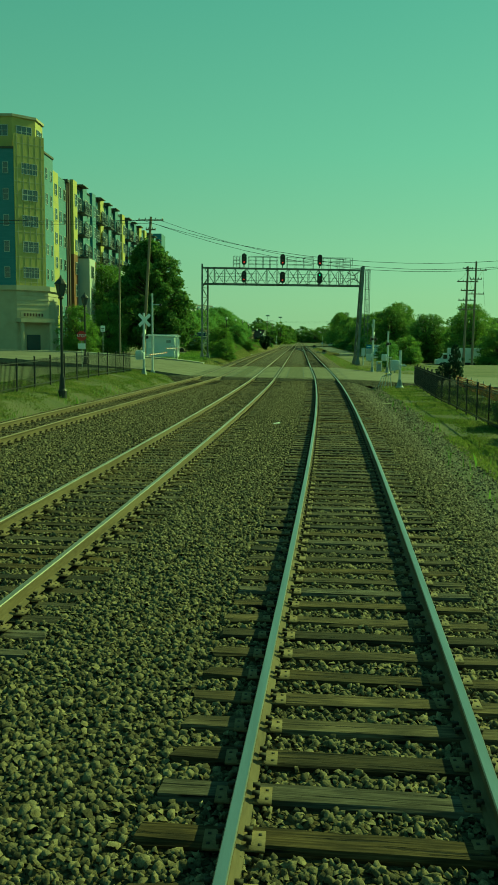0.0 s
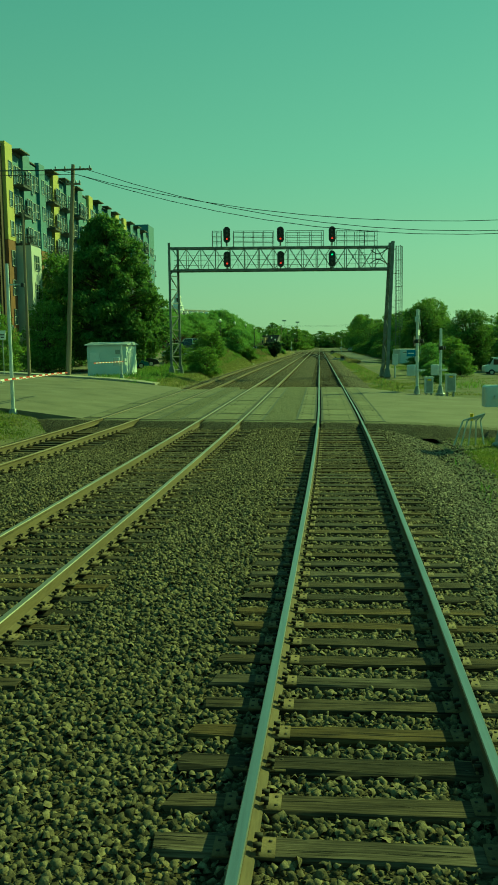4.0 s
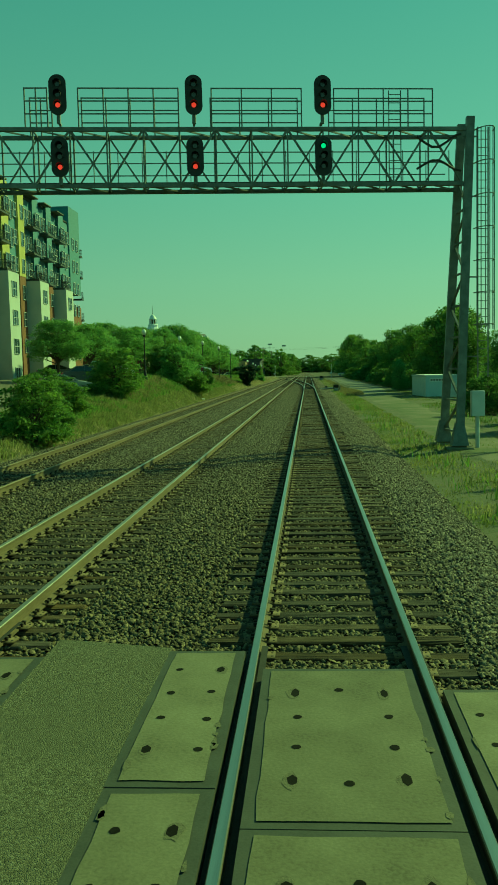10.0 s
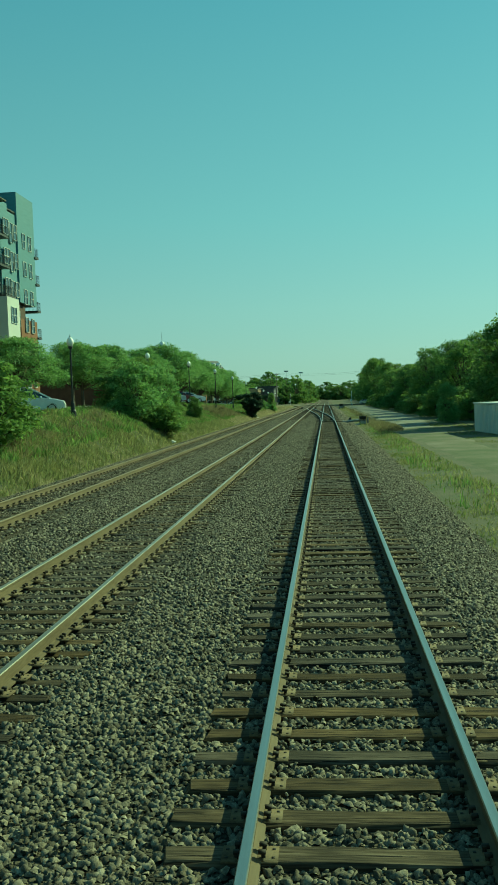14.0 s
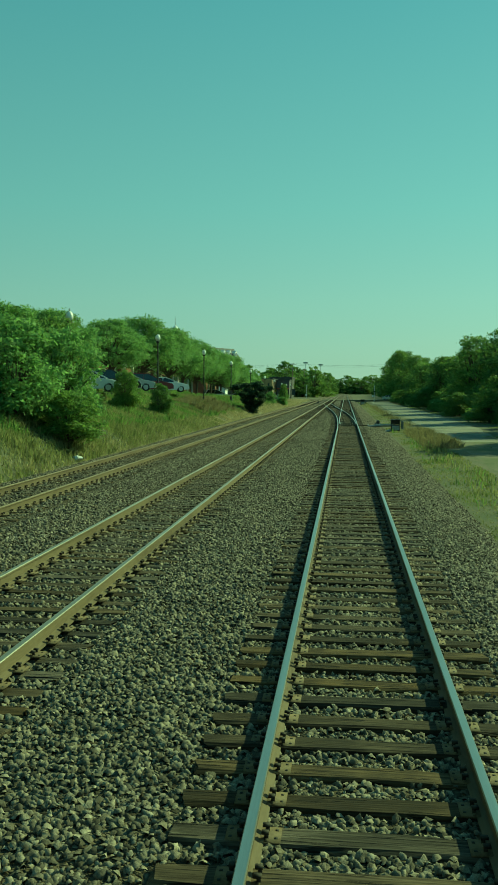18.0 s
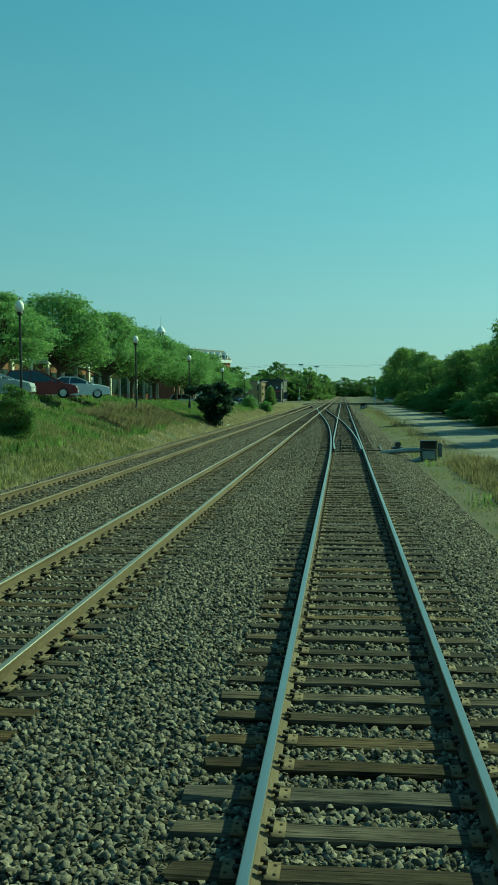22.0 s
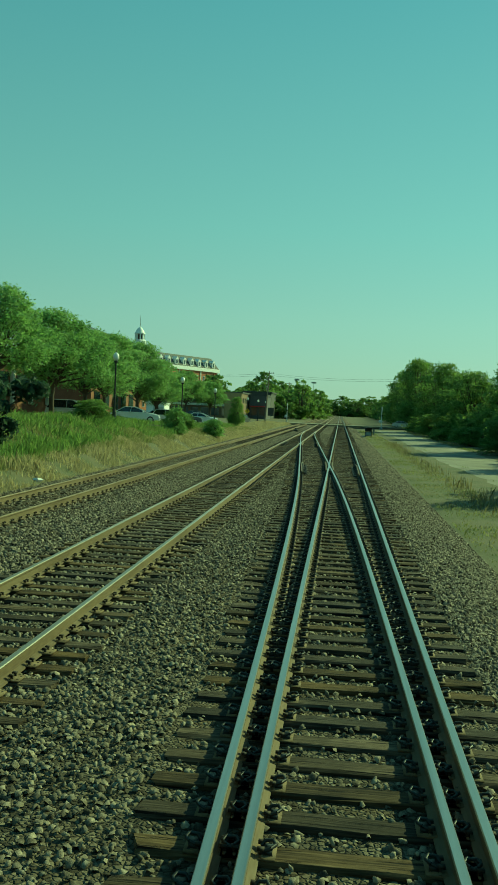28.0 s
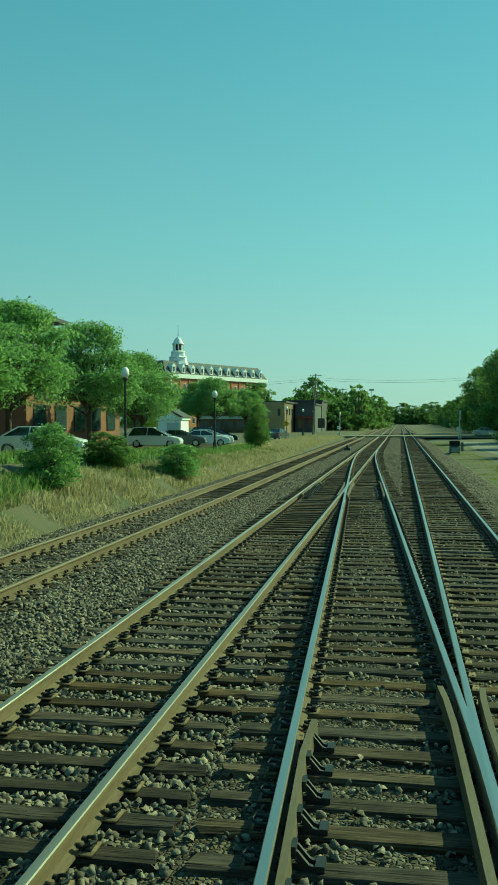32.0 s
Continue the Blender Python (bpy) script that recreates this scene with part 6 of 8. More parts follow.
# stop sign and street signs
def street_sign(x, y, h, kind, label, z=None):
    e = empty("street_sign", x, y, lift(x, y) if z is None else z, label, "sign", "street signs")
    part("post", Geo().tube((0, 0, -0.3), (0, 0, h + 0.3), 0.035, n=8), M_GALV, e)
    if kind == "stop":
        g = Geo()
        g.add([(0.38 * math.cos(math.pi / 8 + k * math.pi / 4), -0.05, h + 0.38 * math.sin(math.pi / 8 + k * math.pi / 4)) for k in range(8)], [tuple(range(8))])
        g.add([(0.38 * math.cos(math.pi / 8 + k * math.pi / 4), -0.03, h + 0.38 * math.sin(math.pi / 8 + k * math.pi / 4)) for k in range(8)], [tuple(range(8))])
        part("plate", g, M_REDPAINT, e, "red octagonal plate")
        cu = bpy.data.curves.new("word", "FONT")
        cu.body, cu.size, cu.align_x, cu.align_y, cu.extrude = "STOP", 0.3, "CENTER", "CENTER", 0.002
        cu.materials.append(M_WHITE)
        o = new("word", cu)
        o.parent = e
        o.matrix_basis = pose(0, -0.056, h, 90, 0, 0)
        part("lower_plate", Geo().box(0, -0.04, h - 0.95, 0.55, 0.02, 0.4), M_WHITE, e)
    elif kind == "yellow":
        g = Geo()
        g.add([(0.42 * math.cos(k * math.pi / 2), -0.05, h + 0.42 * math.sin(k * math.pi / 2)) for k in range(4)], [(0, 1, 2, 3)])
        g.add([(0.42 * math.cos(k * math.pi / 2), -0.03, h + 0.42 * math.sin(k * math.pi / 2)) for k in range(4)], [(3, 2, 1, 0)])
        part("plate", g, M_YELLOWPAINT, e, "yellow diamond plate")
        part("symbol", Geo().box(0, -0.055, h - 0.2, 0.1, 0.006, 0.4).box(0, -0.055, h, 0.3, 0.006, 0.1), M_BLACK, e)
    else:
        part("plate", Geo().box(0, -0.04, h - 0.3, 0.45, 0.02, 0.6), M_WHITE, e)
        part("bar", Geo().box(0, -0.056, h - 0.02, 0.3, 0.006, 0.08), M_BLACK, e)
        part("bar", Geo().box(0, -0.056, h - 0.18, 0.22, 0.006, 0.08), M_BLACK, e)
    return e


street_sign(-17.85, 81.0, 2.3, "stop", "red stop sign with a small plate below")
street_sign(-21.6, 104.6, 2.5, "plain", "small white traffic sign on a post", 1.1)
street_sign(-19.0, 386, 2.6, "yellow", "yellow diamond warning sign by the street", 0.1)

M_PAVE = mat("pale_pavement", [(0.2, 0.19, 0.15), (0.28, 0.265, 0.215), (0.34, 0.32, 0.27)], scale=1.2, rough=0.9, bump=0.3, fine=40)
# pavement, kerbs and street on the raised side
def slab(name, pts, z, th, material, label, category="pavement"):
    g = Geo().prism(pts, "z", z - th, z)
    return obj(name, g.mesh(name, material), None, label, category, kind="structure")


g = Geo()
for _a, _b in zip(np.arange(-34, -11.5, 1.5), np.arange(-32.5, -10, 1.5)):
    for _x in (_a,):
        za, zb = road_z(_a) + 0.1, road_z(_b) + 0.1
        ya, yb = far_edge(_a) + 0.1, far_edge(_b) + 0.1
        g.add([(_a, ya, za), (_b, yb, zb), (_b, yb + 1.7, zb), (_a, ya + 1.7, za), (_a, ya, za - 0.5), (_b, yb, zb - 0.5), (_b, yb + 1.7, zb - 0.5), (_a, ya + 1.7, za - 0.5)], [(0, 1, 2, 3), (4, 5, 1, 0), (7, 6, 2, 3), (0, 3, 7, 4), (1, 2, 6, 5)])
obj("pavement", g.mesh("pavement", M_PAVE), None, "pale concrete pavement beside the road", "pavement", kind="structure")
_px = [-60, -42, -30, -24, -19.5]
street = sheet("street", [-33, -31, -29, -27, -25, -23, -21, -19], list(np.arange(106, 336, 4)), lambda x, y: lift(x, y) + 0.06, M_ASPHALT2, False, "grey asphalt street and parking along the bank", "street")

# ---- parked cars ----
def paint(name, col):
    return mat(name, [tuple(c * 0.92 for c in col), col], scale=1.0, rough=0.28, metal=0.3, bump=0.0, spec=0.6)


M_TYRE = mat("tyre_rubber", [(0.012, 0.012, 0.012), (0.025, 0.025, 0.025)], rough=0.85, bump=0.1)
M_RIM = mat("alloy_rim", [(0.4, 0.41, 0.42), (0.55, 0.56, 0.57)], rough=0.35, metal=0.8, bump=0.0)
M_CARGLASS = glass_mat("car_glass", (0.012, 0.016, 0.018), 0.04)
M_TAIL = mat("tail_lamp", [(0.3, 0.01, 0.01), (0.45, 0.02, 0.02)], rough=0.2, bump=0.0)
M_HEAD = mat("head_lamp", [(0.6, 0.62, 0.62), (0.8, 0.82, 0.82)], rough=0.15, bump=0.0)


def car(x, y, z, rz, col, style, label, name="car"):
    """A parked car along local x, nose to +x."""
    e = empty(name, x, y, z, label, "car", "parked cars", rz=rz)
    suv = style == "suv"
    H = 1.68 if suv else 1.45
    w = 0.9
    prof = [(-2.25, 0.32), (-2.3, 0.6), (-2.2, 0.98), (-1.0, 1.02), (0.9, 1.0), (1.6, 0.92), (2.15, 0.78), (2.28, 0.55), (2.22, 0.3), (1.75, 0.24), (1.7, 0.42), (1.42, 0.62), (1.12, 0.42), (1.05, 0.24), (-1.05, 0.24), (-1.12, 0.42), (-1.42, 0.62), (-1.72, 0.42), (-1.78, 0.26)]
    g = Geo()
    n = len(prof)
    for yy, sh in ((-w, 0.0), (-w * 0.93, 1.0), (w * 0.93, 1.0), (w, 0.0)):
        for px, pz in prof:
            g.v.append((px, yy, pz - (0.03 if sh == 0.0 and pz > 0.7 else 0)))
    for k in range(3):
        for i in range(n):
            j = (i + 1) % n
            g.f.append((k * n + i, k * n + j, (k + 1) * n + j, (k + 1) * n + i))
    g.f += [tuple(range(n)), tuple(range(3 * n, 4 * n))]
    g.m = [0] * len(g.f)
    part("body", g, col, e, smooth=False)
    if suv:
        low = [(-2.2, 0.98), (1.3, 0.98)]
        top = [(-1.7, H), (0.0, H - 0.02)]
    else:
        low = [(-1.75, 0.99), (1.15, 0.99)]
        top = [(-0.95, H), (0.0, H)]
    g = Geo()
    for (px, pz), ww in ((low[0], 0.84), (low[1], 0.84), (top[1], 0.64), (top[0], 0.64)):
        g.v += [(px, -ww, pz), (px, ww, pz)]
    g.add([], [])
    g.f += [(0, 2, 4, 6), (1, 3, 5, 7), (2, 3, 5, 4), (0, 1, 7, 6)]
    g.m += [0] * 4
    part("glasshouse", g, M_CARGLASS, e, "dark car glass")
    g = Geo()
    g.bevel_box((top[0][0] + top[1][0]) / 2, 0, H - 0.03, top[1][0] - top[0][0] + 0.06, 1.32, 0.05, 0.03)
    part("roof", g, col, e)
    for s in (-1, 1):
        for a, b in ((0, 0), (1, 1)):
            g = Geo().beam((low[a][0], s * 0.845, low[a][1]), (top[b][0], s * 0.645, top[b][1]), 0.05, 0.07)
            part("pillar", g, col, e)
        mx = (low[0][0] + low[1][0]) / 2 - 0.1
        part("pillar", Geo().beam((mx, s * 0.85, 1.0), (mx + 0.05, s * 0.645, H), 0.04, 0.08), col, e)
    for px in (-1.42, 1.42):
        for s in (-1, 1):
            wh = part("wheel", Geo().tube((px, s * 0.7, 0.33), (px, s * 0.9, 0.33), 0.33, n=18), M_TYRE, e)
            part("rim", Geo().tube((px, s * 0.895, 0.33), (px, s * 0.91, 0.33), 0.21, n=12), M_RIM, wh)
    for s in (-1, 1):
        part("headlight", Geo().bevel_box(2.12, s * 0.62, 0.62, 0.2, 0.4, 0.14, 0.02), M_HEAD, e)
        part("tail_light", Geo().bevel_box(-2.22, s * 0.7, 0.72, 0.1, 0.28, 0.2, 0.02), M_TAIL, e)
        part("mirror", Geo().bevel_box(0.75, s * 0.98, 0.98, 0.12, 0.18, 0.13, 0.02), col, e)
    part("bumper", Geo().bevel_box(2.2, 0, 0.3, 0.16, 1.7, 0.18, 0.04), col, e)
    part("plate", Geo().box(2.29, 0, 0.38, 0.01, 0.5, 0.12), M_WHITE, e)
    return e


P_WHITE, P_SILVER, P_BLACK, P_BLUE, P_MAROON, P_GREY = (paint(n, c) for n, c in (("white_car_paint", (0.7, 0.71, 0.72)), ("silver_car_paint", (0.42, 0.44, 0.45)), ("black_car_paint", (0.015, 0.016, 0.018)), ("teal_blue_car_paint", (0.03, 0.13, 0.2)), ("maroon_car_paint", (0.12, 0.015, 0.02)), ("grey_car_paint", (0.1, 0.11, 0.12))))
_zc = lambda x, y: lift(x, y) + 0.06
for _x, _y, _rz, _p, _s, _l in [(-21.5, 141.5, 20, P_BLUE, "suv", "teal blue estate car parked behind the hut"), (-21.5, 148, 10, P_BLACK, "car", "black saloon car parked by the tree"), (-19.0, 162, 12, P_SILVER, "car", "silver saloon car parked beyond the tree"), (-26, 196, 200, P_SILVER, "car", "silver saloon car on the street"), (-25, 182, 15, P_GREY, "car", "dark grey car parked by the trees"),
                                (-19.6, 172, 20, P_GREY, "car", "grey saloon car parked on the bank"), (-19.4, 180, 15, P_WHITE, "suv", "white estate car parked on the bank"), (-18.7, 213, 12, P_WHITE, "suv", "white estate car parked on the bank"), (-18.6, 219, 12, P_BLACK, "suv", "black estate car parked on the bank"), (-18.5, 224, 12, P_SILVER, "car", "silver car parked on the bank"),
                                (-18.6, 232, 15, P_MAROON, "suv", "maroon estate car parked on the bank"), (-18.2, 238, 15, P_WHITE, "car", "white car parked on the bank"), (-19.2, 311.3, 10, P_WHITE, "car", "white hatchback parked by the lamp"),
                                (-21.8, 341.2, 6, P_WHITE, "suv", "white estate car parked beside the shrubs"), (-20.6, 345.2, 8, P_GREY, "car", "dark green-grey car parked between white cars"), (-18.9, 347.6, 10, P_WHITE, "car", "white car parked by the lamp post"), (-19.3, 351.4, 10, P_WHITE, "car", "white car parked by the lamp post"), (-20.6, 358, 8, P_BLACK, "suv", "black pickup parked by the shop"), (-20.9, 362.4, 8, P_BLACK, "suv", "black estate car parked by the shop"),
                                (-25, 350, 12, P_BLUE, "car", "blue car parked under the trees"), (-17.6, 386, 80, P_GREY, "car", "grey car driving along the street"), (-22.5, 303, 12, P_SILVER, "suv", "pale car parked under the trees")]:
    car(_x, _y, _zc(_x, _y), _rz, _p, _s, _l)
car(13.5, 428, 0.0, 0, P_SILVER, "car", "silver saloon car waiting at the far crossing")

# ---- apartment building ----
M_YEL = mat("yellow_panel_siding", [(0.33, 0.30, 0.11), (0.42, 0.375, 0.145)], scale=0.8, rough=0.75, bump=0.1, fine=20)
M_TEAL = mat("blue_grey_siding", [(0.07, 0.15, 0.19), (0.105, 0.2, 0.245)], scale=0.8, rough=0.7, bump=0.12, fine=20, stretch=(1, 1, 6))
M_BRICKW = mat("brown_brick_wall", [(0.13, 0.06, 0.035), (0.2, 0.095, 0.055)], scale=1.2, rough=0.9, bump=0.25, fine=30)
M_DARKB = mat("dark_brown_wall", [(0.05, 0.035, 0.028), (0.075, 0.05, 0.04)], scale=1.2, rough=0.85, bump=0.15, fine=20)
M_PALEW = mat("pale_panel_wall", [(0.375, 0.39, 0.375), (0.465, 0.48, 0.4575)], scale=0.7, rough=0.7, bump=0.06)
M_STONEW = mat("tan_stone_base", [(0.34, 0.31, 0.22), (0.44, 0.4, 0.3)], scale=1.0, rough=0.85, bump=0.2)
M_ROOFD = mat("dark_roof_felt", [(0.05, 0.052, 0.052), (0.085, 0.088, 0.086)], scale=1.0, rough=0.9, bump=0.1)

M_SASH = mat("off_white_sash", [(0.4, 0.41, 0.39), (0.5, 0.51, 0.49)], scale=2, rough=0.6, bump=0.04)
flats = empty("apartment_building", -34, 175, 1.0, "six-storey apartment building with teal and yellow walls and balconies", "apartment building", kind="")
FLH = 3.15
part("core_wall", Geo().box(-13, 6.2, -1, 25.4, 83.6, 24.0), M_DARKB, flats)
part("roof", Geo().box(-13, 6.2, 23.0, 25.8, 84.0, 0.35), M_ROOFD, flats)


def window_mesh(w, h, n):
    g = Geo()
    for x in (-0.05, 0.05):
        for d in (0.0, 0.055):
            g.v += [(x, -w / 2 + d, d), (x, w / 2 - d, d), (x, w / 2 - d, h - d), (x, -w / 2 + d, h - d)]
    for k in range(4):
        j = (k + 1) % 4
        g.f += [(k, j, 4 + j, 4 + k), (8 + k, 8 + j, 12 + j, 12 + k), (k, j, 8 + j, 8 + k), (4 + k, 4 + j, 12 + j, 12 + k)]
    g.m = [0] * len(g.f)
    return g.mesh("window", M_SASH)


def bar_meshes(w, h, n):
    out = [Geo().box(0, 0, h / 2 - 0.03, 0.09, w - 0.12, 0.05).mesh("sash_bar", M_SASH)]
    for k in range(1, n):
        out.append(Geo().box(0, -w / 2 + w * k / n, 0.06, 0.094, 0.05, h - 0.12).mesh("mullion", M_SASH))
    return out


def pane_mesh(w, h):
    return Geo().box(0, 0, 0, 0.03, w, h).mesh("pane", M_GLASS)


WIN = {k: (window_mesh(*k), pane_mesh(k[0], k[1]), bar_meshes(*k)) for k in ((1.0, 1.7, 1), (1.6, 1.7, 2), (2.1, 1.35, 3), (0.7, 1.35, 1), (1.0, 1.5, 1), (0.9, 2.2, 1))}


def window(parent, k, x, y, z, rz=0.0):
    o = new("window", WIN[k][0])
    o.parent = parent
    o.matrix_basis = pose(x, y, z, 0, 0, rz)
    p = new("pane", WIN[k][1])
    p.parent = o
    p.location = (-0.02, 0, 0)
    for me in WIN[k][2]:
        q = new(me.name.split(".")[0], me)
        q.parent = o
    return o


def panel(y0, y1, z0, z1, x, m, d=0.3, name="wall_panel"):
    return part(name, Geo().box(x - d / 2, (y0 + y1) / 2, z0, d, y1 - y0, z1 - z0), m, flats)


BAL = Geo().bevel_box(0.6, 0, -0.12, 1.2, 2.9, 0.2, 0.02).mesh("balcony", M_DARKSTEEL)
_g = Geo()
for _a, _b in (((0.06, -1.4), (1.15, -1.4)), ((1.15, -1.4), (1.15, 1.4)), ((1.15, 1.4), (0.06, 1.4))):
    for _z in (0.12, 1.05):
        _g.beam((_a[0], _a[1], _z), (_b[0], _b[1], _z), 0.04)
    _n = int(math.hypot(_b[0] - _a[0], _b[1] - _a[1]) / 0.16)
    for _k in range(_n + 1):
        _t = _k / _n
        _g.beam((_a[0] + (_b[0] - _a[0]) * _t, _a[1] + (_b[1] - _a[1]) * _t, 0.08), (_a[0] + (_b[0] - _a[0]) * _t, _a[1] + (_b[1] - _a[1]) * _t, 1.05), 0.018)
RAILB = _g.mesh("railing", M_BLACK)


def balcony(x, y, z, rz=0.0):
    o = new("balcony", BAL)
    o.parent = flats
    o.matrix_basis = pose(x, y, z, 0, 0, rz)
    r = new("railing", RAILB)
    r.parent = o
    return o


for _b in range(7):
    y0 = -34.2 + 11.36 * _b
    zt = 23.2
    panel(y0, y0 + 2.2, 13.4, zt + 0.4, 0.25, M_YEL if _b in (0, 3, 5) else M_TEAL, 0.5)
    panel(y0, y0 + 2.2, -1, 13.4, 0.22, M_BRICKW, 0.5)
    panel(y0 + 2.2, y0 + 5.9, 10.2, zt, -0.25, M_TEAL, 0.3)
    panel(y0 + 2.2, y0 + 5.9, -1, 10.2, -0.25, M_BRICKW, 0.3)
    panel(y0 + 5.9, y0 + 8.3, 10.2, zt + 0.4, 0.15, M_YEL if _b % 3 == 1 else M_TEAL, 0.4)
    panel(y0 + 5.9, y0 + 8.3, -1, 10.2, 0.15, M_BRICKW, 0.4)
    panel(y0 + 8.3, y0 + 11.36, 13.4, zt, -0.1, M_TEAL, 0.3)
    panel(y0 + 8.3, y0 + 11.36, -1, 13.4, -0.1, M_BRICKW, 0.3)
    for _f in range(1, 7):
        z = _f * FLH + 0.6
        if _f >= 4:
            balcony(-0.1, y0 + 4.5, z)
            if _b % 2:
                balcony(0.05, y0 + 9.9, z)
        window(flats, (0.9, 2.2, 1), -0.08, y0 + 3.8, z + 0.1)
        window(flats, (1.6, 1.7, 2), -0.06, y0 + 5.0, z + 0.6)
        window(flats, (1.0, 1.7, 1), 0.28, y0 + 1.3, z + 0.6)
        window(flats, (1.6, 1.7, 2), 0.38, y0 + 7.1, z + 0.6)
        window(flats, (0.9, 2.2, 1), 0.08, y0 + 9.4, z + 0.1)
        window(flats, (1.0, 1.7, 1), 0.08, y0 + 10.7, z + 0.6)
    part("canopy", Geo().box(0.45, y0 + 4.5, zt + 0.1, 1.0, 3.2, 0.12), M_STEELEDGE, flats)
    if _b % 2:
        part("canopy", Geo().box(0.5, y0 + 9.9, zt + 0.1, 1.0, 3.0, 0.12), M_STEELEDGE, flats)
    bay = part("bay_tower", Geo().box(0.85, y0 + 4.4, -1, 1.9, 3.5, FLH * 4 + 1.4), M_PALEW, flats, "pale panelled bay")
    for _f in range(4):
        window(flats, (1.6, 1.7, 2), 1.84, y0 + 4.4, _f * FLH + 0.9)
    balcony(0.4, y0 + 4.4, FLH * 4 + 0.55)
# far end of the block
part("end_wall", Geo().box(-6, 48.2, 13.4, 12.2, 5.6, 12.2), M_TEAL, flats)
part("end_wall", Geo().box(-6, 48.2, -1, 12.1, 5.5, 12.6), M_BRICKW, flats)
for _f in range(1, 7):
    if _f >= 3:
        balcony(-1.2, 50.8, _f * FLH + 0.3, 90)
    window(flats, (1.0, 1.7, 1), 0.14, 47.2, _f * FLH + 0.7)
    window(flats, (1.0, 1.7, 1), 0.14, 49.2, _f * FLH + 0.7)

# corner tower
TX, TY, TR = -38.6, 128.6, 4.87
tower = empty("corner_tower", TX, TY, 1.0, "yellow and teal eight-sided corner tower of the apartments", "tower")


def octagon(r):
    return [(r / math.cos(math.pi / 8) * math.cos(math.pi / 8 + k * math.pi / 4), r / math.cos(math.pi / 8) * math.sin(math.pi / 8 + k * math.pi / 4)) for k in range(8)]


def on_face(k, r, side, z, sx, sy, sz, m, name, label=""):
    """A box on face k of the tower: side along the face, sx its depth, sy its width."""
    a = k * math.pi / 4
    return part(name, Geo().box(r * math.cos(a) - math.sin(a) * side, r * math.sin(a) + math.cos(a) * side, z, sx, sy, sz, rot=a), m, tower, label)


part("tower_base", Geo().prism(octagon(TR + 0.35), "z", -1.5, 7.4), M_STONEW, tower, "tan stone base")
for _z in (3.5, 5.0, 5.6, 6.2, 6.8):
    part("stone_course", Geo().prism(octagon(TR + 0.4), "z", _z, _z + 0.1), M_STONEW, tower)
part("cornice", Geo().prism(octagon(TR + 0.6), "z", 7.4, 8.0), M_STONEW, tower)
part("tower_wall", Geo().prism(octagon(TR), "z", 8.0, 24.2), M_TEAL, tower)
part("parapet", Geo().prism(octagon(TR + 0.12), "z", 24.2, 24.45), M_STEELEDGE, tower)
part("tower_top", Geo().prism(octagon(3.75), "z", 24.3, 28.2), M_YEL, tower)
part("cornice", Geo().prism(octagon(3.95), "z", 28.2, 28.5), M_STONEW, tower)
_fw = 2 * TR * math.tan(math.pi / 8)
for _k in (5, 7):
    on_face(_k, TR + 0.06, 0, 8.0, 0.14, _fw, 18.0, M_YEL, "yellow_wall")
    for _j in range(5):
        on_face(_k, TR + 0.14, -_fw / 2 + _fw * (_j + 0.5) / 5, 8.0, 0.03, 0.05, 17.9, M_STONEW, "panel_joint")
    for _j in range(12):
        on_face(_k, TR + 0.14, 0, 8.4 + 1.5 * _j, 0.034, _fw, 0.05, M_STONEW, "panel_joint")
for _k in (4, 5, 6, 7, 8):
    a = _k * math.pi / 4
    for _f in range(5):
        z = 8.9 + _f * 3.1
        if _k in (5, 7):
            window(tower, (2.1, 1.35, 3), (TR + 0.15) * math.cos(a), (TR + 0.15) * math.sin(a), z, math.degrees(a))
        else:
            for q in (-1.0, 1.0):
                window(tower, (0.7, 1.35, 1), (TR + 0.02) * math.cos(a) - math.sin(a) * q, (TR + 0.02) * math.sin(a) + math.cos(a) * q, z, math.degrees(a))
    window(tower, (2.1, 1.35, 3), 3.78 * math.cos(a), 3.78 * math.sin(a), 25.9, math.degrees(a))
on_face(7, TR + 0.42, 0, 4.1, 0.08, 3.4, 0.7, M_STONEW, "sign_band")
for _k in range(7):
    on_face(7, TR + 0.48, -1.2 + _k * 0.4, 4.25, 0.05, 0.22, 0.38, M_DARKB, "sign_mark")
on_face(7, TR + 0.4, 0, -0.6, 0.12, 1.8, 2.6, M_GLASS, "door")
for _q in (-1.9, 1.9):
    a = 7 * math.pi / 4
    _c = ((TR + 1.2) * math.cos(a) - math.sin(a) * _q, (TR + 1.2) * math.sin(a) + math.cos(a) * _q)
    part("column", Geo().tube((_c[0], _c[1], -1.2), (_c[0], _c[1], 3.5), 0.24, n=10), M_STONEW, tower)
part("porch_roof", Geo().box((TR + 0.8) * math.cos(-math.pi / 4), (TR + 0.8) * math.sin(-math.pi / 4), 3.5, 1.6, 4.6, 0.5, rot=-math.pi / 4), M_STONEW, tower)
# wall that links the tower with the block
part("linking_wall", Geo().box(-5.4, -38.6, -1.5, 9.9, 8.6, 24.6), M_TEAL, flats)
part("linking_wall", Geo().box(-0.44, -41.2, 3.0, 0.3, 2.6, 20.3), M_YEL, flats)
for _j in range(12):
    part("panel_joint", Geo().box(-0.28, -41.2, 3.4 + 1.6 * _j, 0.04, 2.6, 0.05), M_STONEW, flats)
part("linking_wall", Geo().box(-0.3, -34.6, -1.0, 0.3, 0.9, 24.2), M_DARKB, flats)
for _f in range(1, 7):
    for _q in (-38.6, -36.4):
        window(flats, (1.0, 1.5, 1), -0.42, _q, 1.4 + _f * 3.15)
    window(flats, (1.0, 1.5, 1), -0.26, -41.2, 1.4 + _f * 3.15)
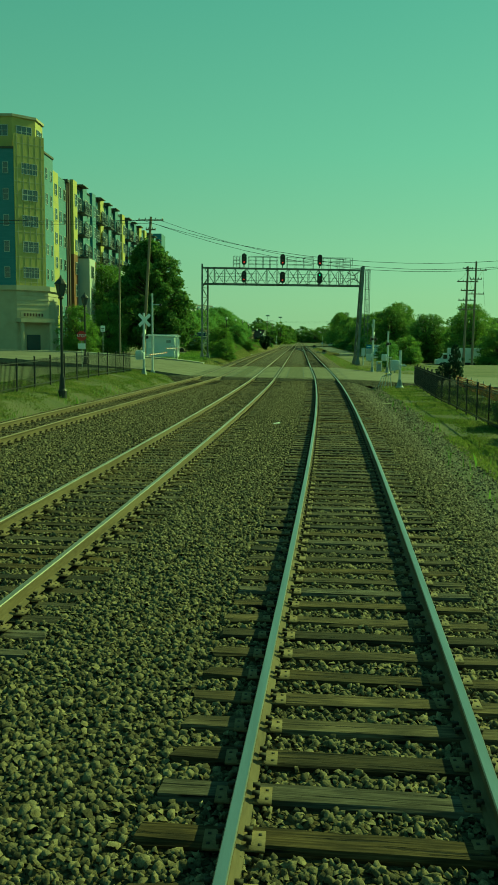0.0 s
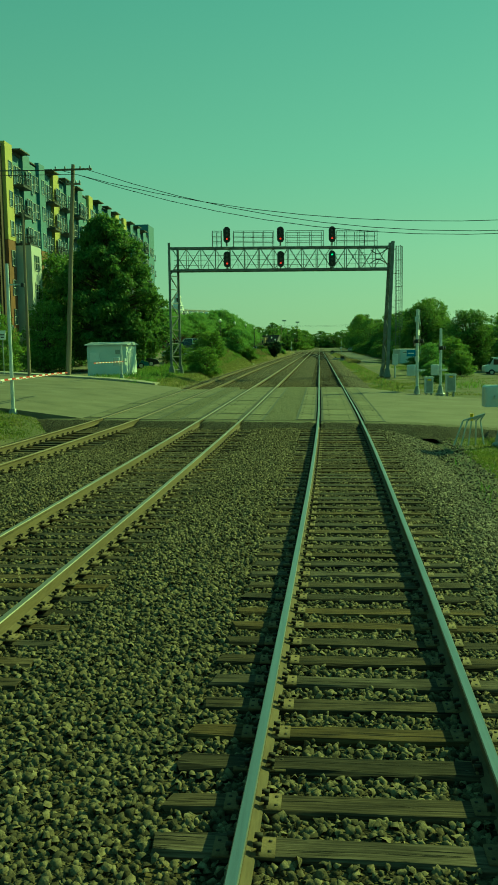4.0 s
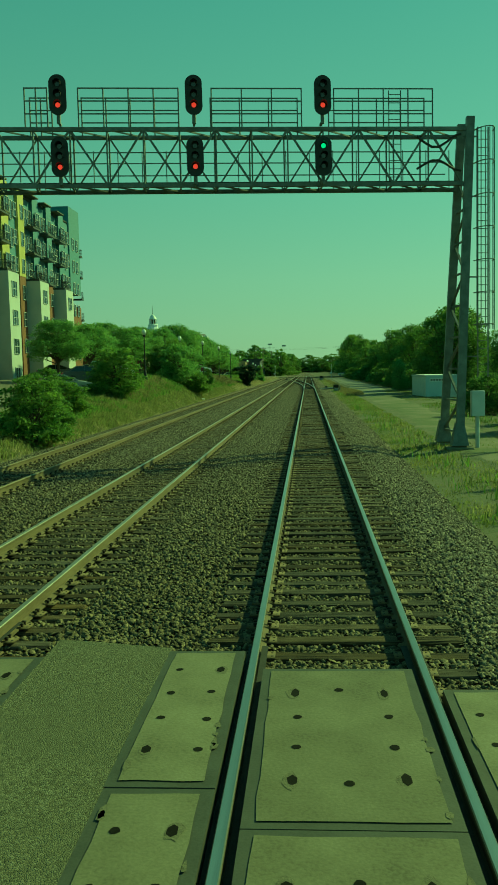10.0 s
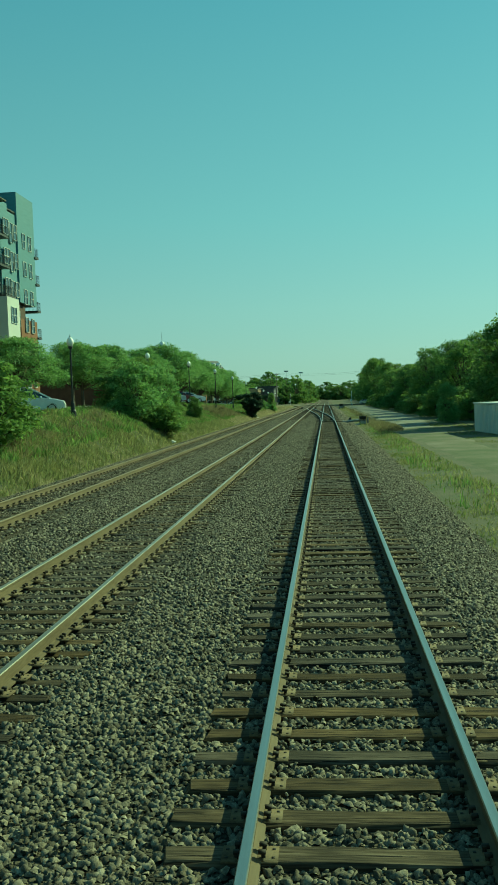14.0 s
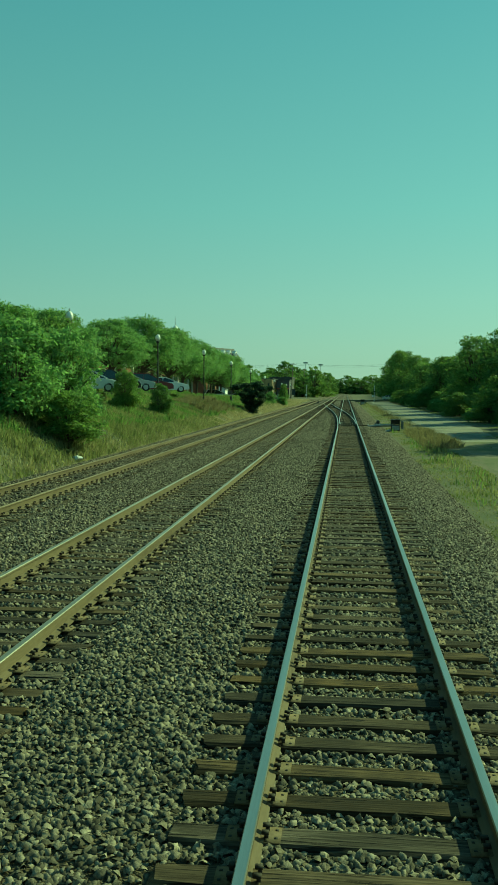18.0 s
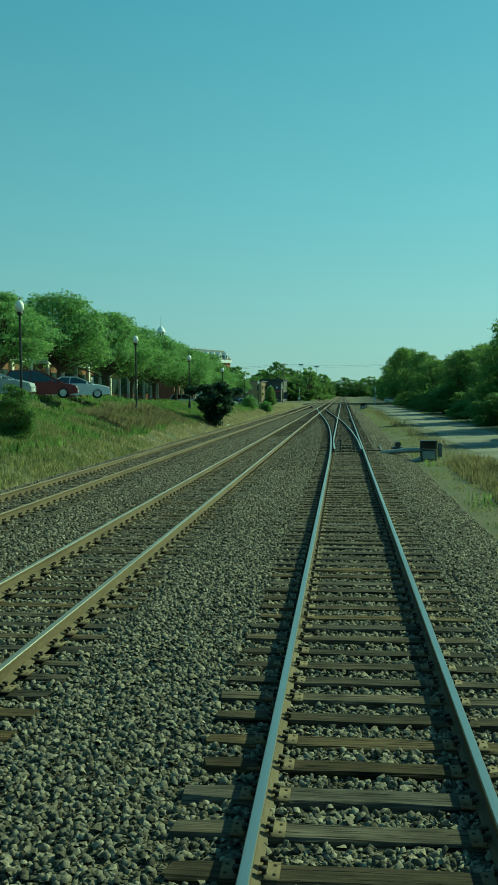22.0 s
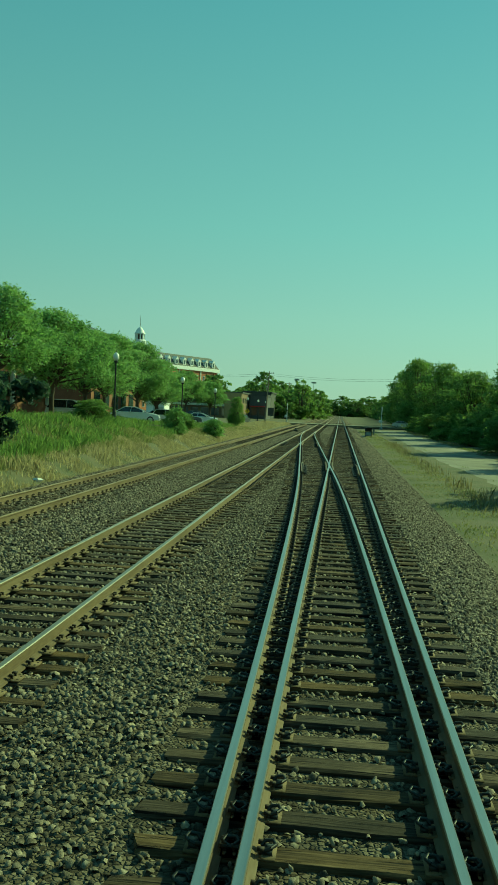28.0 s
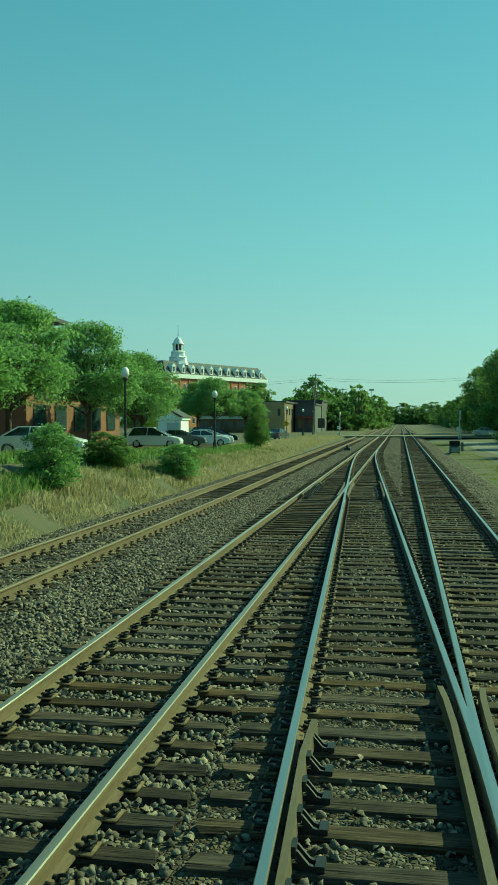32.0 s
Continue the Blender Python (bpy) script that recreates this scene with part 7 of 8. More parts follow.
part("wing_wall", Geo().box(-17.2, -40.1, -1.5, 14, 12, 24.6), M_TEAL, flats)

# ---- buildings and things farther on ----
M_BRICKR = mat("orange_brick_wall", [(0.30, 0.12, 0.06), (0.40, 0.17, 0.085)], scale=0.8, rough=0.85, bump=0.2, fine=20)
M_SLATE = mat("slate_roof", [(0.05, 0.056, 0.06), (0.085, 0.092, 0.096)], scale=1.2, rough=0.8, bump=0.2, fine=16)
M_BROWNB = mat("brown_shop_brick", [(0.12, 0.085, 0.055), (0.19, 0.135, 0.085)], scale=0.8, rough=0.85, bump=0.15)
M_CREAM = mat("cream_trim", [(0.55, 0.53, 0.46), (0.68, 0.66, 0.58)], scale=0.8, rough=0.7, bump=0.05)

# brick hotel with dormers and a cupola: local x along its length
HA, HB = Vector((-96.4, 618.0, 0)), Vector((-64.9, 684.0, 0))
_hd = (HB - HA)
HLEN = _hd.length / 1.36
hotel = empty("brick_hotel", HA.x, HA.y, 0, "long orange brick hotel with a slate mansard roof and white cupola", "hotel", rz=math.degrees(math.atan2(_hd.y, _hd.x)))
hotel.scale = (1.36, 1.36, 1.33)
part("wall", Geo().box(HLEN / 2, 8, -1, HLEN, 16, 16.6), M_BRICKR, hotel)
part("cornice", Geo().box(HLEN / 2, 8, 15.6, HLEN + 1.2, 17.2, 1.3), M_WHITE, hotel)
part("roof", Geo().add([(-.4, -.4, 16.9), (HLEN + .4, -.4, 16.9), (HLEN + .4, 16.4, 16.9), (-.4, 16.4, 16.9), (1.5, 2.2, 21.0), (HLEN - 1.5, 2.2, 21.0), (HLEN - 1.5, 13.8, 21.0), (1.5, 13.8, 21.0)],
                       [(0, 1, 5, 4), (1, 2, 6, 5), (2, 3, 7, 6), (3, 0, 4, 7), (4, 5, 6, 7)]), M_SLATE, hotel, "dark slate mansard roof")
for _k in range(11):
    xx = 3.5 + (HLEN - 7) * _k / 10
    d = part("dormer", Geo().box(xx, 0.4, 17.2, 1.6, 1.6, 1.9).prism([(xx - 1.0, 19.1), (xx + 1.0, 19.1), (xx, 20.1)], "y", -0.5, 1.6), M_WHITE, hotel, "white gabled dormer")
    part("pane", Geo().box(xx, -0.42, 17.5, 0.9, 0.06, 1.4), M_GLASS, d)
for _k in range(12):
    xx = 2.5 + (HLEN - 5) * _k / 11
    part("pilaster", Geo().box(xx, -0.1, 0, 0.5, 0.3, 15.6), M_CREAM if _k % 3 == 0 else M_BRICKR, hotel)
    for _z in (12.0, 8.4, 4.8, 1.2):
        w = part("window", Geo().box(xx + 2.2 if _k < 11 else xx - 2, -0.04, _z, 1.2, 0.1, 1.9), M_WHITE, hotel)
        part("pane", Geo().box(xx + 2.2 if _k < 11 else xx - 2, -0.1, _z + 0.12, 1.0, 0.06, 1.66), M_GLASS, w)
for _k in range(5):
    for _z in (12.2, 8.8, 5.4):
        w = part("window", Geo().box(HLEN + 0.04, 2.0 + _k * 3.0, _z, 0.1, 1.3, 2.0), M_WHITE, hotel)
        part("pane", Geo().box(HLEN + 0.1, 2.0 + _k * 3.0, _z + 0.12, 0.06, 1.0, 1.7), M_GLASS, w)
_cx, _cy = 10.4, 3.6
part("cupola_base", Geo().lathe(_cx, _cy, [(3.2, 20.0), (3.2, 20.7), (2.85, 20.9), (2.75, 22.2), (2.95, 22.4), (2.3, 22.9), (2.15, 24.0), (2.35, 24.2), (1.75, 24.6)], 8), M_WHITE, hotel, "white tiered cupola base")
for _k in range(8):
    a = _k * math.pi / 4
    part("cupola_column", Geo().box(_cx + 1.45 * math.cos(a), _cy + 1.45 * math.sin(a), 24.5, 0.42, 0.42, 2.1, rot=a), M_WHITE, hotel)
part("cupola_core", Geo().lathe(_cx, _cy, [(1.05, 24.5), (1.05, 26.6)], 8), M_DARKB, hotel)
part("dome", Geo().lathe(_cx, _cy, [(1.9, 26.55), (1.9, 26.85), (1.55, 27.2), (1.35, 27.8), (0.95, 28.4), (0.5, 28.8), (0.2, 29.1)], 10), M_WHITE, hotel, smooth=True)
part("spire", Geo().tube((_cx, _cy, 29.0), (_cx, _cy, 33.0), 0.13, 0.04, 6), M_GALV, hotel)


def block(name, x0, x1, y0, y1, h, m, label, roof=M_ROOFD, z=None, cat="building"):
    e = empty(name, (x0 + x1) / 2, (y0 + y1) / 2, lift((x0 + x1) / 2, y0) if z is None else z, label, cat)
    w, d = x1 - x0, y1 - y0
    part("wall", Geo().box(0, 0, -0.6, w, d, h + 0.6), m, e)
    part("roof", Geo().box(0, 0, h, w + 0.5, d + 0.5, 0.35), roof, e)
    return e, w, d


M_TANB = mat("tan_brick", [(0.3, 0.215, 0.11), (0.38, 0.28, 0.15)], scale=0.8, rough=0.85, bump=0.2, fine=20)
e, w, d = block("brown_shop", -45, -25.6, 455, 476, 6.4, M_BROWNB, "two-storey brown brick shop building by the crossing")
for _k in range(6):
    part("window", Geo().box(-w / 2 + 1.8 + _k * 2.7, -d / 2 - 0.03, 3.9, 1.7, 0.12, 1.3), M_GLASS, e)
    part("window", Geo().box(-w / 2 + 1.8 + _k * 2.7, -d / 2 - 0.03, 0.5, 2.0, 0.12, 1.9), M_GLASS, e)
for _k in range(4):
    part("window", Geo().box(w / 2 + 0.03, -d / 2 + 3 + _k * 4.6, 3.9, 0.12, 1.8, 1.3), M_GLASS, e)
part("fascia", Geo().box(0, -d / 2 - 0.15, 2.9, w, 0.3, 0.6), M_CREAM, e)
part("tan_wall", Geo().box(w / 2 - 2.2, -d / 2 - 0.3, -0.4, 4.4, 0.5, 6.9), M_TANB, e, "tan brick end wall")
part("narrow_window", Geo().box(w / 2 - 1.2, -d / 2 - 0.56, 3.6, 0.6, 0.06, 1.5), M_GLASS, e)
e, w, d = block("grey_shop", -25.2, -20.6, 470, 486, 6.3, mat("dark_grey_wall", [(0.06, 0.065, 0.07), (0.1, 0.105, 0.11)], rough=0.8), "dark grey flat-roofed shop by the crossing")
for _k in range(3):
    part("window", Geo().box(-w / 2 + 1.4 + _k * 2.3, -d / 2 - 0.03, 1.0, 1.6, 0.12, 2.2), M_GLASS, e)
part("awning", Geo().box(0, -d / 2 - 0.5, 3.3, w * 0.9, 1.0, 0.2), M_REDPAINT, e)
e, w, d = block("low_shed_row", -29.5, -21, 492, 512, 7.6, M_ROOFD, "dark low building behind the shops")
for _k in range(3):
    part("roof_vent", Geo().box(-2 + _k * 2, -6 + _k * 4, 5.9, 0.7, 0.7, 1.1), M_GALV, e)

# white garage shed
e, w, d = block("garden_shed", -38.1, -34.5, 400, 405, 2.6, M_WHITE, "small white gabled shed behind the parked cars", M_WHITE, cat="shed")
part("gable_roof", Geo().prism([(-2.2, 2.9), (0, 4.1), (2.2, 2.9), (2.2, 3.1), (0, 4.3), (-2.2, 3.1)], "y", -3.0, 2.9), M_ROOFD, e)
part("gable_front", Geo().prism([(-1.8, 2.9), (1.8, 2.9), (0, 4.0)], "y", -2.62, -2.45), M_WHITE, e)
part("garage_door", Geo().box(0.6, -2.55, 0.0, 2.0, 0.1, 2.1), M_PALEW, e)

# brick shop front under the trees
e, w, d = block("brick_shop", -47, -29.5, 250, 318, 4.2, M_BRICKW, "low brown brick shop row behind the street trees", M_WHITE)
for _k in range(14):
    yy = -d / 2 + 3 + _k * 4.7
    part("window", Geo().box(w / 2 + 0.04, yy, 0.7, 0.14, 2.6, 2.1), M_GLASS, e)
    part("pillar", Geo().box(w / 2 + 0.1, yy + 2.2, 0, 0.35, 0.5, 3.6), M_CREAM, e)
part("fascia", Geo().box(w / 2 + 0.15, 0, 3.6, 0.35, d, 0.6), M_WHITE, e)
part("notice", Geo().box(w / 2 + 0.2, -4, 1.2, 0.06, 0.9, 1.4), M_WHITE, e)
# taller building with an open gable
e, w, d = block("gabled_block", -44.4, -30.1, 334, 357, 6.0, M_BRICKW, "brown brick building with an open gabled roof loggia above the trees", M_ROOFD)
for _a in (-1, 1):
    for _b in (-1, 0, 1):
        part("column", Geo().box(w / 2 - 2.2 + _a * 2.0, -8.6 + _b * 2.9, 8.3, 0.35, 0.35, 2.1), M_WHITE, e)
part("gable_roof", Geo().prism([(w / 2 - 5.4, 10.2), (w / 2 + 1.0, 10.2), (w / 2 + 1.0, 10.5), (w / 2 - 2.2, 11.6), (w / 2 - 5.4, 10.5)], "y", -12.3, -5), M_ROOFD, e)
part("gable_trim", Geo().prism([(w / 2 - 5.4, 10.2), (w / 2 + 1.0, 10.2), (w / 2 + 1.0, 10.5), (w / 2 - 2.2, 11.6), (w / 2 - 5.4, 10.5), (w / 2 - 4.6, 10.45), (w / 2 - 2.2, 11.25), (w / 2 + 0.3, 10.45)], "y", -12.45, -12.25), M_WHITE, e)
for _k in range(5):
    part("window", Geo().box(w / 2 + 0.04, -9 + _k * 4.4, 3.9, 0.12, 1.8, 1.7), M_GLASS, e)
    part("window", Geo().box(w / 2 + 0.04, -9 + _k * 4.4, 1.2, 0.12, 2.4, 2.2), M_GLASS, e)
part("loft_wall", Geo().box(w / 2 - 2.2, -8.6, 6.2, 4.9, 6.8, 2.15), M_PALEW, e)
# far flat building on the lane side
e, w, d = block("warehouse", 46, 90, 205, 240, 7.4, M_DARKB, "dark low warehouse behind the lane trees")
for _k in range(6):
    part("window", Geo().box(-w / 2 - 0.04, -14 + _k * 5.5, 4.5, 0.12, 2.4, 1.2), M_GLASS, e)

# shed beside the lane
shed = empty("container_shed", 13.4, 191, lift(14, 192) - 0.05, "pale blue-white metal shed beside the lane", "shed", rz=3)
shed.scale = (0.78, 0.78, 0.82)
part("cabin", Geo().bevel_box(0, 0, 0, 4.4, 10.5, 2.7, 0.03), mat("pale_shed_paint", [(0.45, 0.53, 0.56), (0.58, 0.66, 0.69)], scale=0.6, rough=0.55, bump=0.05), shed)
part("roof", Geo().box(0, 0, 2.68, 4.6, 10.7, 0.12), M_WHITE, shed)
for _k in range(20):
    part("rib", Geo().box(-2.22, -5.0 + _k * 0.52, 0.1, 0.05, 0.12, 2.5), M_WHITE, shed)
part("sign_board", Geo().box(-0.2, -5.28, 1.95, 3.0, 0.04, 0.42), M_WHITE, shed)
for _k in range(8):
    part("sign_bar", Geo().box(-1.45 + _k * 0.36, -5.31, 2.06, 0.24, 0.02, 0.2), M_STEELEDGE, shed)
part("door", Geo().box(1.2, -5.28, 0.05, 1.2, 0.05, 1.9), M_ALU, shed)

# white box truck
truck = empty("box_truck", 24.2, 166, lift(24.2, 166) - 0.02, "white box truck parked beyond the hedge", "truck", rz=180)
part("cargo_box", Geo().bevel_box(-1.4, 0, 0.8, 5.2, 2.3, 2.4, 0.03), M_WHITE, truck)
part("cab", Geo().prism([(1.3, 0.5), (3.3, 0.5), (3.35, 1.2), (2.6, 1.4), (2.1, 2.3), (1.3, 2.35)], "y", -1.0, 1.0), M_WHITE, truck)
part("windscreen", Geo().add([(2.64, -0.9, 1.42), (2.64, 0.9, 1.42), (2.16, 0.85, 2.26), (2.16, -0.85, 2.26)], [(0, 1, 2, 3)]), M_CARGLASS, truck)
for _s in (-1, 1):
    part("side_window", Geo().box(1.85, _s * 1.0, 1.4, 0.7, 0.03, 0.7), M_CARGLASS, truck)
    for _x in (-2.6, 2.4):
        w = part("wheel", Geo().tube((_x, _s * 0.75, 0.4), (_x, _s * 1.05, 0.4), 0.4, n=16), M_TYRE, truck)
        part("rim", Geo().tube((_x, _s * 1.045, 0.4), (_x, _s * 1.06, 0.4), 0.22, n=12), M_RIM, w)
part("chassis", Geo().box(0, 0, 0.45, 6.2, 1.8, 0.36), M_BLACK, truck)

U_EVER = cone_tree(61, 0.03, 90, 14000, 0.02, LEAF_CONIFER)
# clipped shrubs, evergreens and an orange barrier behind the fence
for _x, _y, _h, _w in ((6.5, 48.0, 1.6, 2.4), (6.7, 44.2, 1.7, 2.6), (6.6, 40.2, 1.5, 2.4)):
    plant("shrub", U_SHRUB[1], _x + bend(_y), _y, _h, _w, "rounded clipped dark green shrub behind the fence", "shrub", "clipped shrubs")
for _x, _y, _h, _w in ((10.1, 85.5, 2.9, 1.5), (9.2, 84.8, 1.5, 1.6)):
    plant("evergreen", U_EVER, _x, _y, _h, _w, "dark narrow evergreen beside the road", "shrub", "evergreens")
M_NET = mat("orange_barrier_mesh", [(0.5, 0.13, 0.04), (0.62, 0.19, 0.06)], scale=5, rough=0.7, bump=0.2)
barrier = empty("barrier_fence", 7.0, 57.0, lift(7.0, 57.0), "sagging orange plastic barrier behind the steel fence", "barrier")
for _k in range(8):
    _ya, _yb = -2.0 + _k * 2.2, 0.2 + _k * 2.2
    part("stake", Geo().tube((0.12 * _k, _ya, -0.3), (0.12 * _k, _ya, 1.0), 0.02, n=6), M_GALV, barrier)
    for _j in range(6):
        _za = 0.35 + 0.1 * _j
        part("band", Geo().beam((0.12 * _k, _ya, _za), (0.12 * _k + 0.06, (_ya + _yb) / 2, _za - 0.05), 0.012, 0.055).beam((0.12 * _k + 0.06, (_ya + _yb) / 2, _za - 0.05), (0.12 * (_k + 1), _yb, _za), 0.012, 0.055), M_NET, barrier)
part("inspection_slab", Geo().bevel_box(2.45 + bend(59.5), 59.5, -0.5, 0.9, 0.7, 0.14, 0.02), M_CONC, road, "flat concrete slab beside the ties")

# second level crossing and its mast
slab("far_road", [(-70, 424), (60, 424), (60, 438), (-70, 438)], 0.004, 0.3, M_CONC, "pale road over the far level crossing", "road")
crossing_signal(8.5, 421, -0.2, 4.6, "silver crossing mast at the far road", arm=0)
crossing_signal(-13, 441, -0.1, 4.6, "silver crossing mast beyond the far road", arm=0)
for _x, _h in ((-34, 27), (-22, 26)):
    e = empty("floodlight_mast", _x, 960 + _x * 2, 0, "tall stadium floodlight mast in the distance", "floodlight", "floodlights")
    part("mast", Geo().tube((0, 0, -1), (0, 0, _h), 0.2, 0.14, 6), M_GALV, e)
    part("lamp_rack", Geo().box(0, 0, _h - 1.2, 3.6, 0.4, 1.2), M_GALV, e)

# ---- switch fittings and lineside boxes ----
def fit_part(name, g, m, label=""):
    return part(name, g, m, crossover, label)


# frogs: a cast point between two wing rails
def bar(name, pts, w, h, top, m, label):
    """A steel bar along points of x, y with its top at a height."""
    g = Geo()
    for (xa, ya), (xb, yb) in zip(pts, pts[1:]):
        g.add([(xa - w / 2, ya, top), (xa + w / 2, ya, top), (xb + w / 2, yb, top), (xb - w / 2, yb, top), (xa - w / 2 - 0.012, ya, top - h), (xa + w / 2 + 0.012, ya, top - h), (xb + w / 2 + 0.012, yb, top - h), (xb - w / 2 - 0.012, yb, top - h)],
              [(0, 1, 2, 3), (0, 4, 5, 1), (1, 5, 6, 2), (2, 6, 7, 3), (3, 7, 4, 0)], 0)
    return fit_part(name, g, m, label)


M_DARKRAIL = mat("dull_brown_steel", [(0.07, 0.058, 0.036), (0.13, 0.108, 0.068)], scale=3, rough=0.7, metal=0.1, bump=0.2, fine=45, stretch=(1, 0.2, 1))
for _y, _x, _la, _lb in ((276.6, -G2, lambda y: cross(y) + G2, lambda y: -G2), (305.6, TRACK_B + G2, lambda y: TRACK_B + G2, lambda y: cross(y) - G2)):
    _mid = lambda y: (_la(y) + _lb(y)) / 2
    for _s in (-1, 1):
        pts = [(_mid(_y + d) + _s * (0.165 + e), _y + d) for d, e in ((-4.6, 0.0), (-3.0, 0.0), (-1.0, -0.01), (0.9, -0.01), (1.6, 0.01), (2.0, 0.04))]
        bar("wing_rail", pts, 0.06, 0.13, -0.004, M_DARKRAIL, "dull brown frog wing rail")
    g = Geo()
    _row = []
    for d, w in ((-3.4, 0.10), (-1.6, 0.085), (0.0, 0.09), (1.4, 0.135)):
        q = len(g.v)
        xm = _mid(_y + d)
        g.v += [(xm - w / 2, _y + d, 0.002), (xm + w / 2, _y + d, 0.002), (xm - w / 2 - 0.03, _y + d, -0.16), (xm + w / 2 + 0.03, _y + d, -0.16)]
        if q:
            g.f += [(q - 4, q - 3, q + 1, q), (q - 4, q, q + 2, q - 2), (q - 3, q - 1, q + 3, q + 1)]
    g.f += [(0, 1, 3, 2), (len(g.v) - 4, len(g.v) - 2, len(g.v) - 1, len(g.v) - 3)]
    g.m = [0] * len(g.f)
    fit_part("frog_casting", g, M_RAILTOP, "polished frog casting")
# guard rails opposite the frogs, held by curved braces
_prof = [(0.03, -0.03), (0.07, -0.045), (0.105, -0.085), (0.14, -0.125), (0.18, -0.138), (0.23, -0.138), (0.23, -0.168), (0.02, -0.168), (0.03, -0.12), (0.075, -0.125), (0.06, -0.075)]
BRACE = {}
for _d in (-1, 1):
    g = Geo()
    for e in (-0.055, 0.03):
        g.prism([(_d * a, b) for a, b in _prof], "y", e, e + 0.028)
    g.box(_d * 0.045, 0, -0.09, 0.03, 0.13, 0.075)
    g.box(_d * 0.21, 0, -0.168, 0.06, 0.14, 0.045)
    BRACE[_d] = g.mesh("guard_brace", M_BLACK)
for _fx, _y0, _d in ((lambda y: cross(y) - G2 + 0.115, 270.0, 1), (lambda y: G2 - 0.115, 270.0, -1), (lambda y: cross(y) + G2 - 0.115, 301.0, -1), (lambda y: TRACK_B - G2 + 0.115, 301.0, 1)):
    ys = [(_y0, 0.05), (_y0 + 0.7, 0.0), (_y0 + 3, 0.0), (_y0 + 5.0, 0.0), (_y0 + 6.6, 0.0), (_y0 + 7.4, 0.05)]
    bar("guard_rail", [(_fx(y) + _d * e, y) for y, e in ys], 0.05, 0.15, 0.004, M_DARKRAIL, "dull brown guard rail")
    k0 = math.ceil((_y0 + 0.3 + 6) / PITCH)
    for k in range(14):
        yy = -6 + (k0 + k) * PITCH
        o = new("guard_brace", BRACE[_d])
        o.parent = crossover
        o.location = (_fx(yy), yy, 0.0)
# curled spring clips on both sides of the rails about the crossover
_g = Geo()
for _sx in (-1, 1):
    pts = [(_sx * 0.075, 0.03, -0.14), (_sx * 0.10, 0.05, -0.115), (_sx * 0.15, 0.04, -0.105), (_sx * 0.17, 0.0, -0.115), (_sx * 0.14, -0.04, -0.12), (_sx * 0.10, -0.045, -0.135), (_sx * 0.12, -0.01, -0.15)]
    for a, b in zip(pts, pts[1:]):
        _g.tube(a, b, 0.013, n=5, caps=False)
    _g.box(_sx * 0.12, 0.0, -0.165, 0.06, 0.1, 0.03)
_cv, _cf = np.array(_g.v), [list(f) for f in _g.f]
_cf = np.array([f for f in _cf if len(f) == 4])
for _trk, _fn, _a, _b2 in ((track_b, lambda y: TRACK_B - G2, 262, 320), (track_b, lambda y: TRACK_B + G2, 262, 303), (crossover, lambda y: cross(y) - G2, 234, 303), (crossover, lambda y: cross(y) + G2, 236, 300), (track_a, lambda y: -G2, 236, 272), (track_a, lambda y: G2, 232, 300)):
    ov, of = [], []
    for y in np.arange(-6, 470, PITCH):
        if _a < y < _b2:
            of.append(_cf + len(_cv) * len(ov))
            ov.append(_cv + np.array([_fn(float(y)), float(y), 0.0]))
    obj("rail_clips", raw_mesh("rail_clips", np.concatenate(ov), np.concatenate(of), M_BLACK), _trk, "dark curled spring clips", kind="stuff")
# switch rods and slide plates
for _y in (222.6, 225.0, 227.4):
    g = Geo()
    for dy in (-0.07, 0.09):
        g.beam((-0.62, _y + dy, -0.15), (0.62, _y + dy, -0.15), 0.06, 0.035)
    fit_part("switch_rod", g, M_STEELEDGE, "dark steel switch rod")
    for xx in (-0.17, 0.2):
        fit_part("rod_clamp", Geo().bevel_box(xx, _y, -0.17, 0.09, 0.32, 0.09, 0.02), M_STEELEDGE)
_slide = Geo().box(0, 0, 0, 0.5, 0.17, 0.02).box(0.17, 0, 0.02, 0.04, 0.04, 0.06).box(0.2, 0.05, 0.02, 0.03, 0.03, 0.05).mesh("slide_plate", M_STEELEDGE)
for _k in range(26):
    _y = -6 + PITCH * round((222.4 + 6) / PITCH) + _k * PITCH
    for _s in (-1, 1):
        o = new("slide_plate", _slide)
        o.parent = crossover
        o.matrix_basis = pose(_s * 0.52, _y, -0.172, 0, 0, 180 if _s > 0 else 0)
# switch machine with its rods beside the points
mach = empty("switch_machine", 2.35, 223.3, -0.27, "dark electric switch machine on long ties", "switch machine")
part("gear_case", Geo().bevel_box(0.1, 0, 0, 0.55, 1.0, 0.3, 0.04), M_DARKSTEEL, mach)
part("motor", Geo().tube((0.1, -0.45, 0.42), (0.1, 0.35, 0.42), 0.14, n=12), M_DARKSTEEL, mach)
part("throw_bar", Geo().beam((-1.6, 0, 0.12), (-0.1, 0, 0.12), 0.08, 0.05), M_STEELEDGE, mach)
part("heater_duct", Geo().tube((-0.75, -0.9, 0.05), (0.3, -0.75, 0.16), 0.11, n=10).tube((0.3, -0.75, 0.16), (1.3, -1.0, 0.2), 0.12, n=10), M_GALV, mach, "pale bent heater duct")
part("heater_duct", Geo().tube((-0.7, 0.3, 0.05), (-0.6, 3.6, 0.06), 0.08, n=8), M_DARKSTEEL, mach, "dark heater duct")


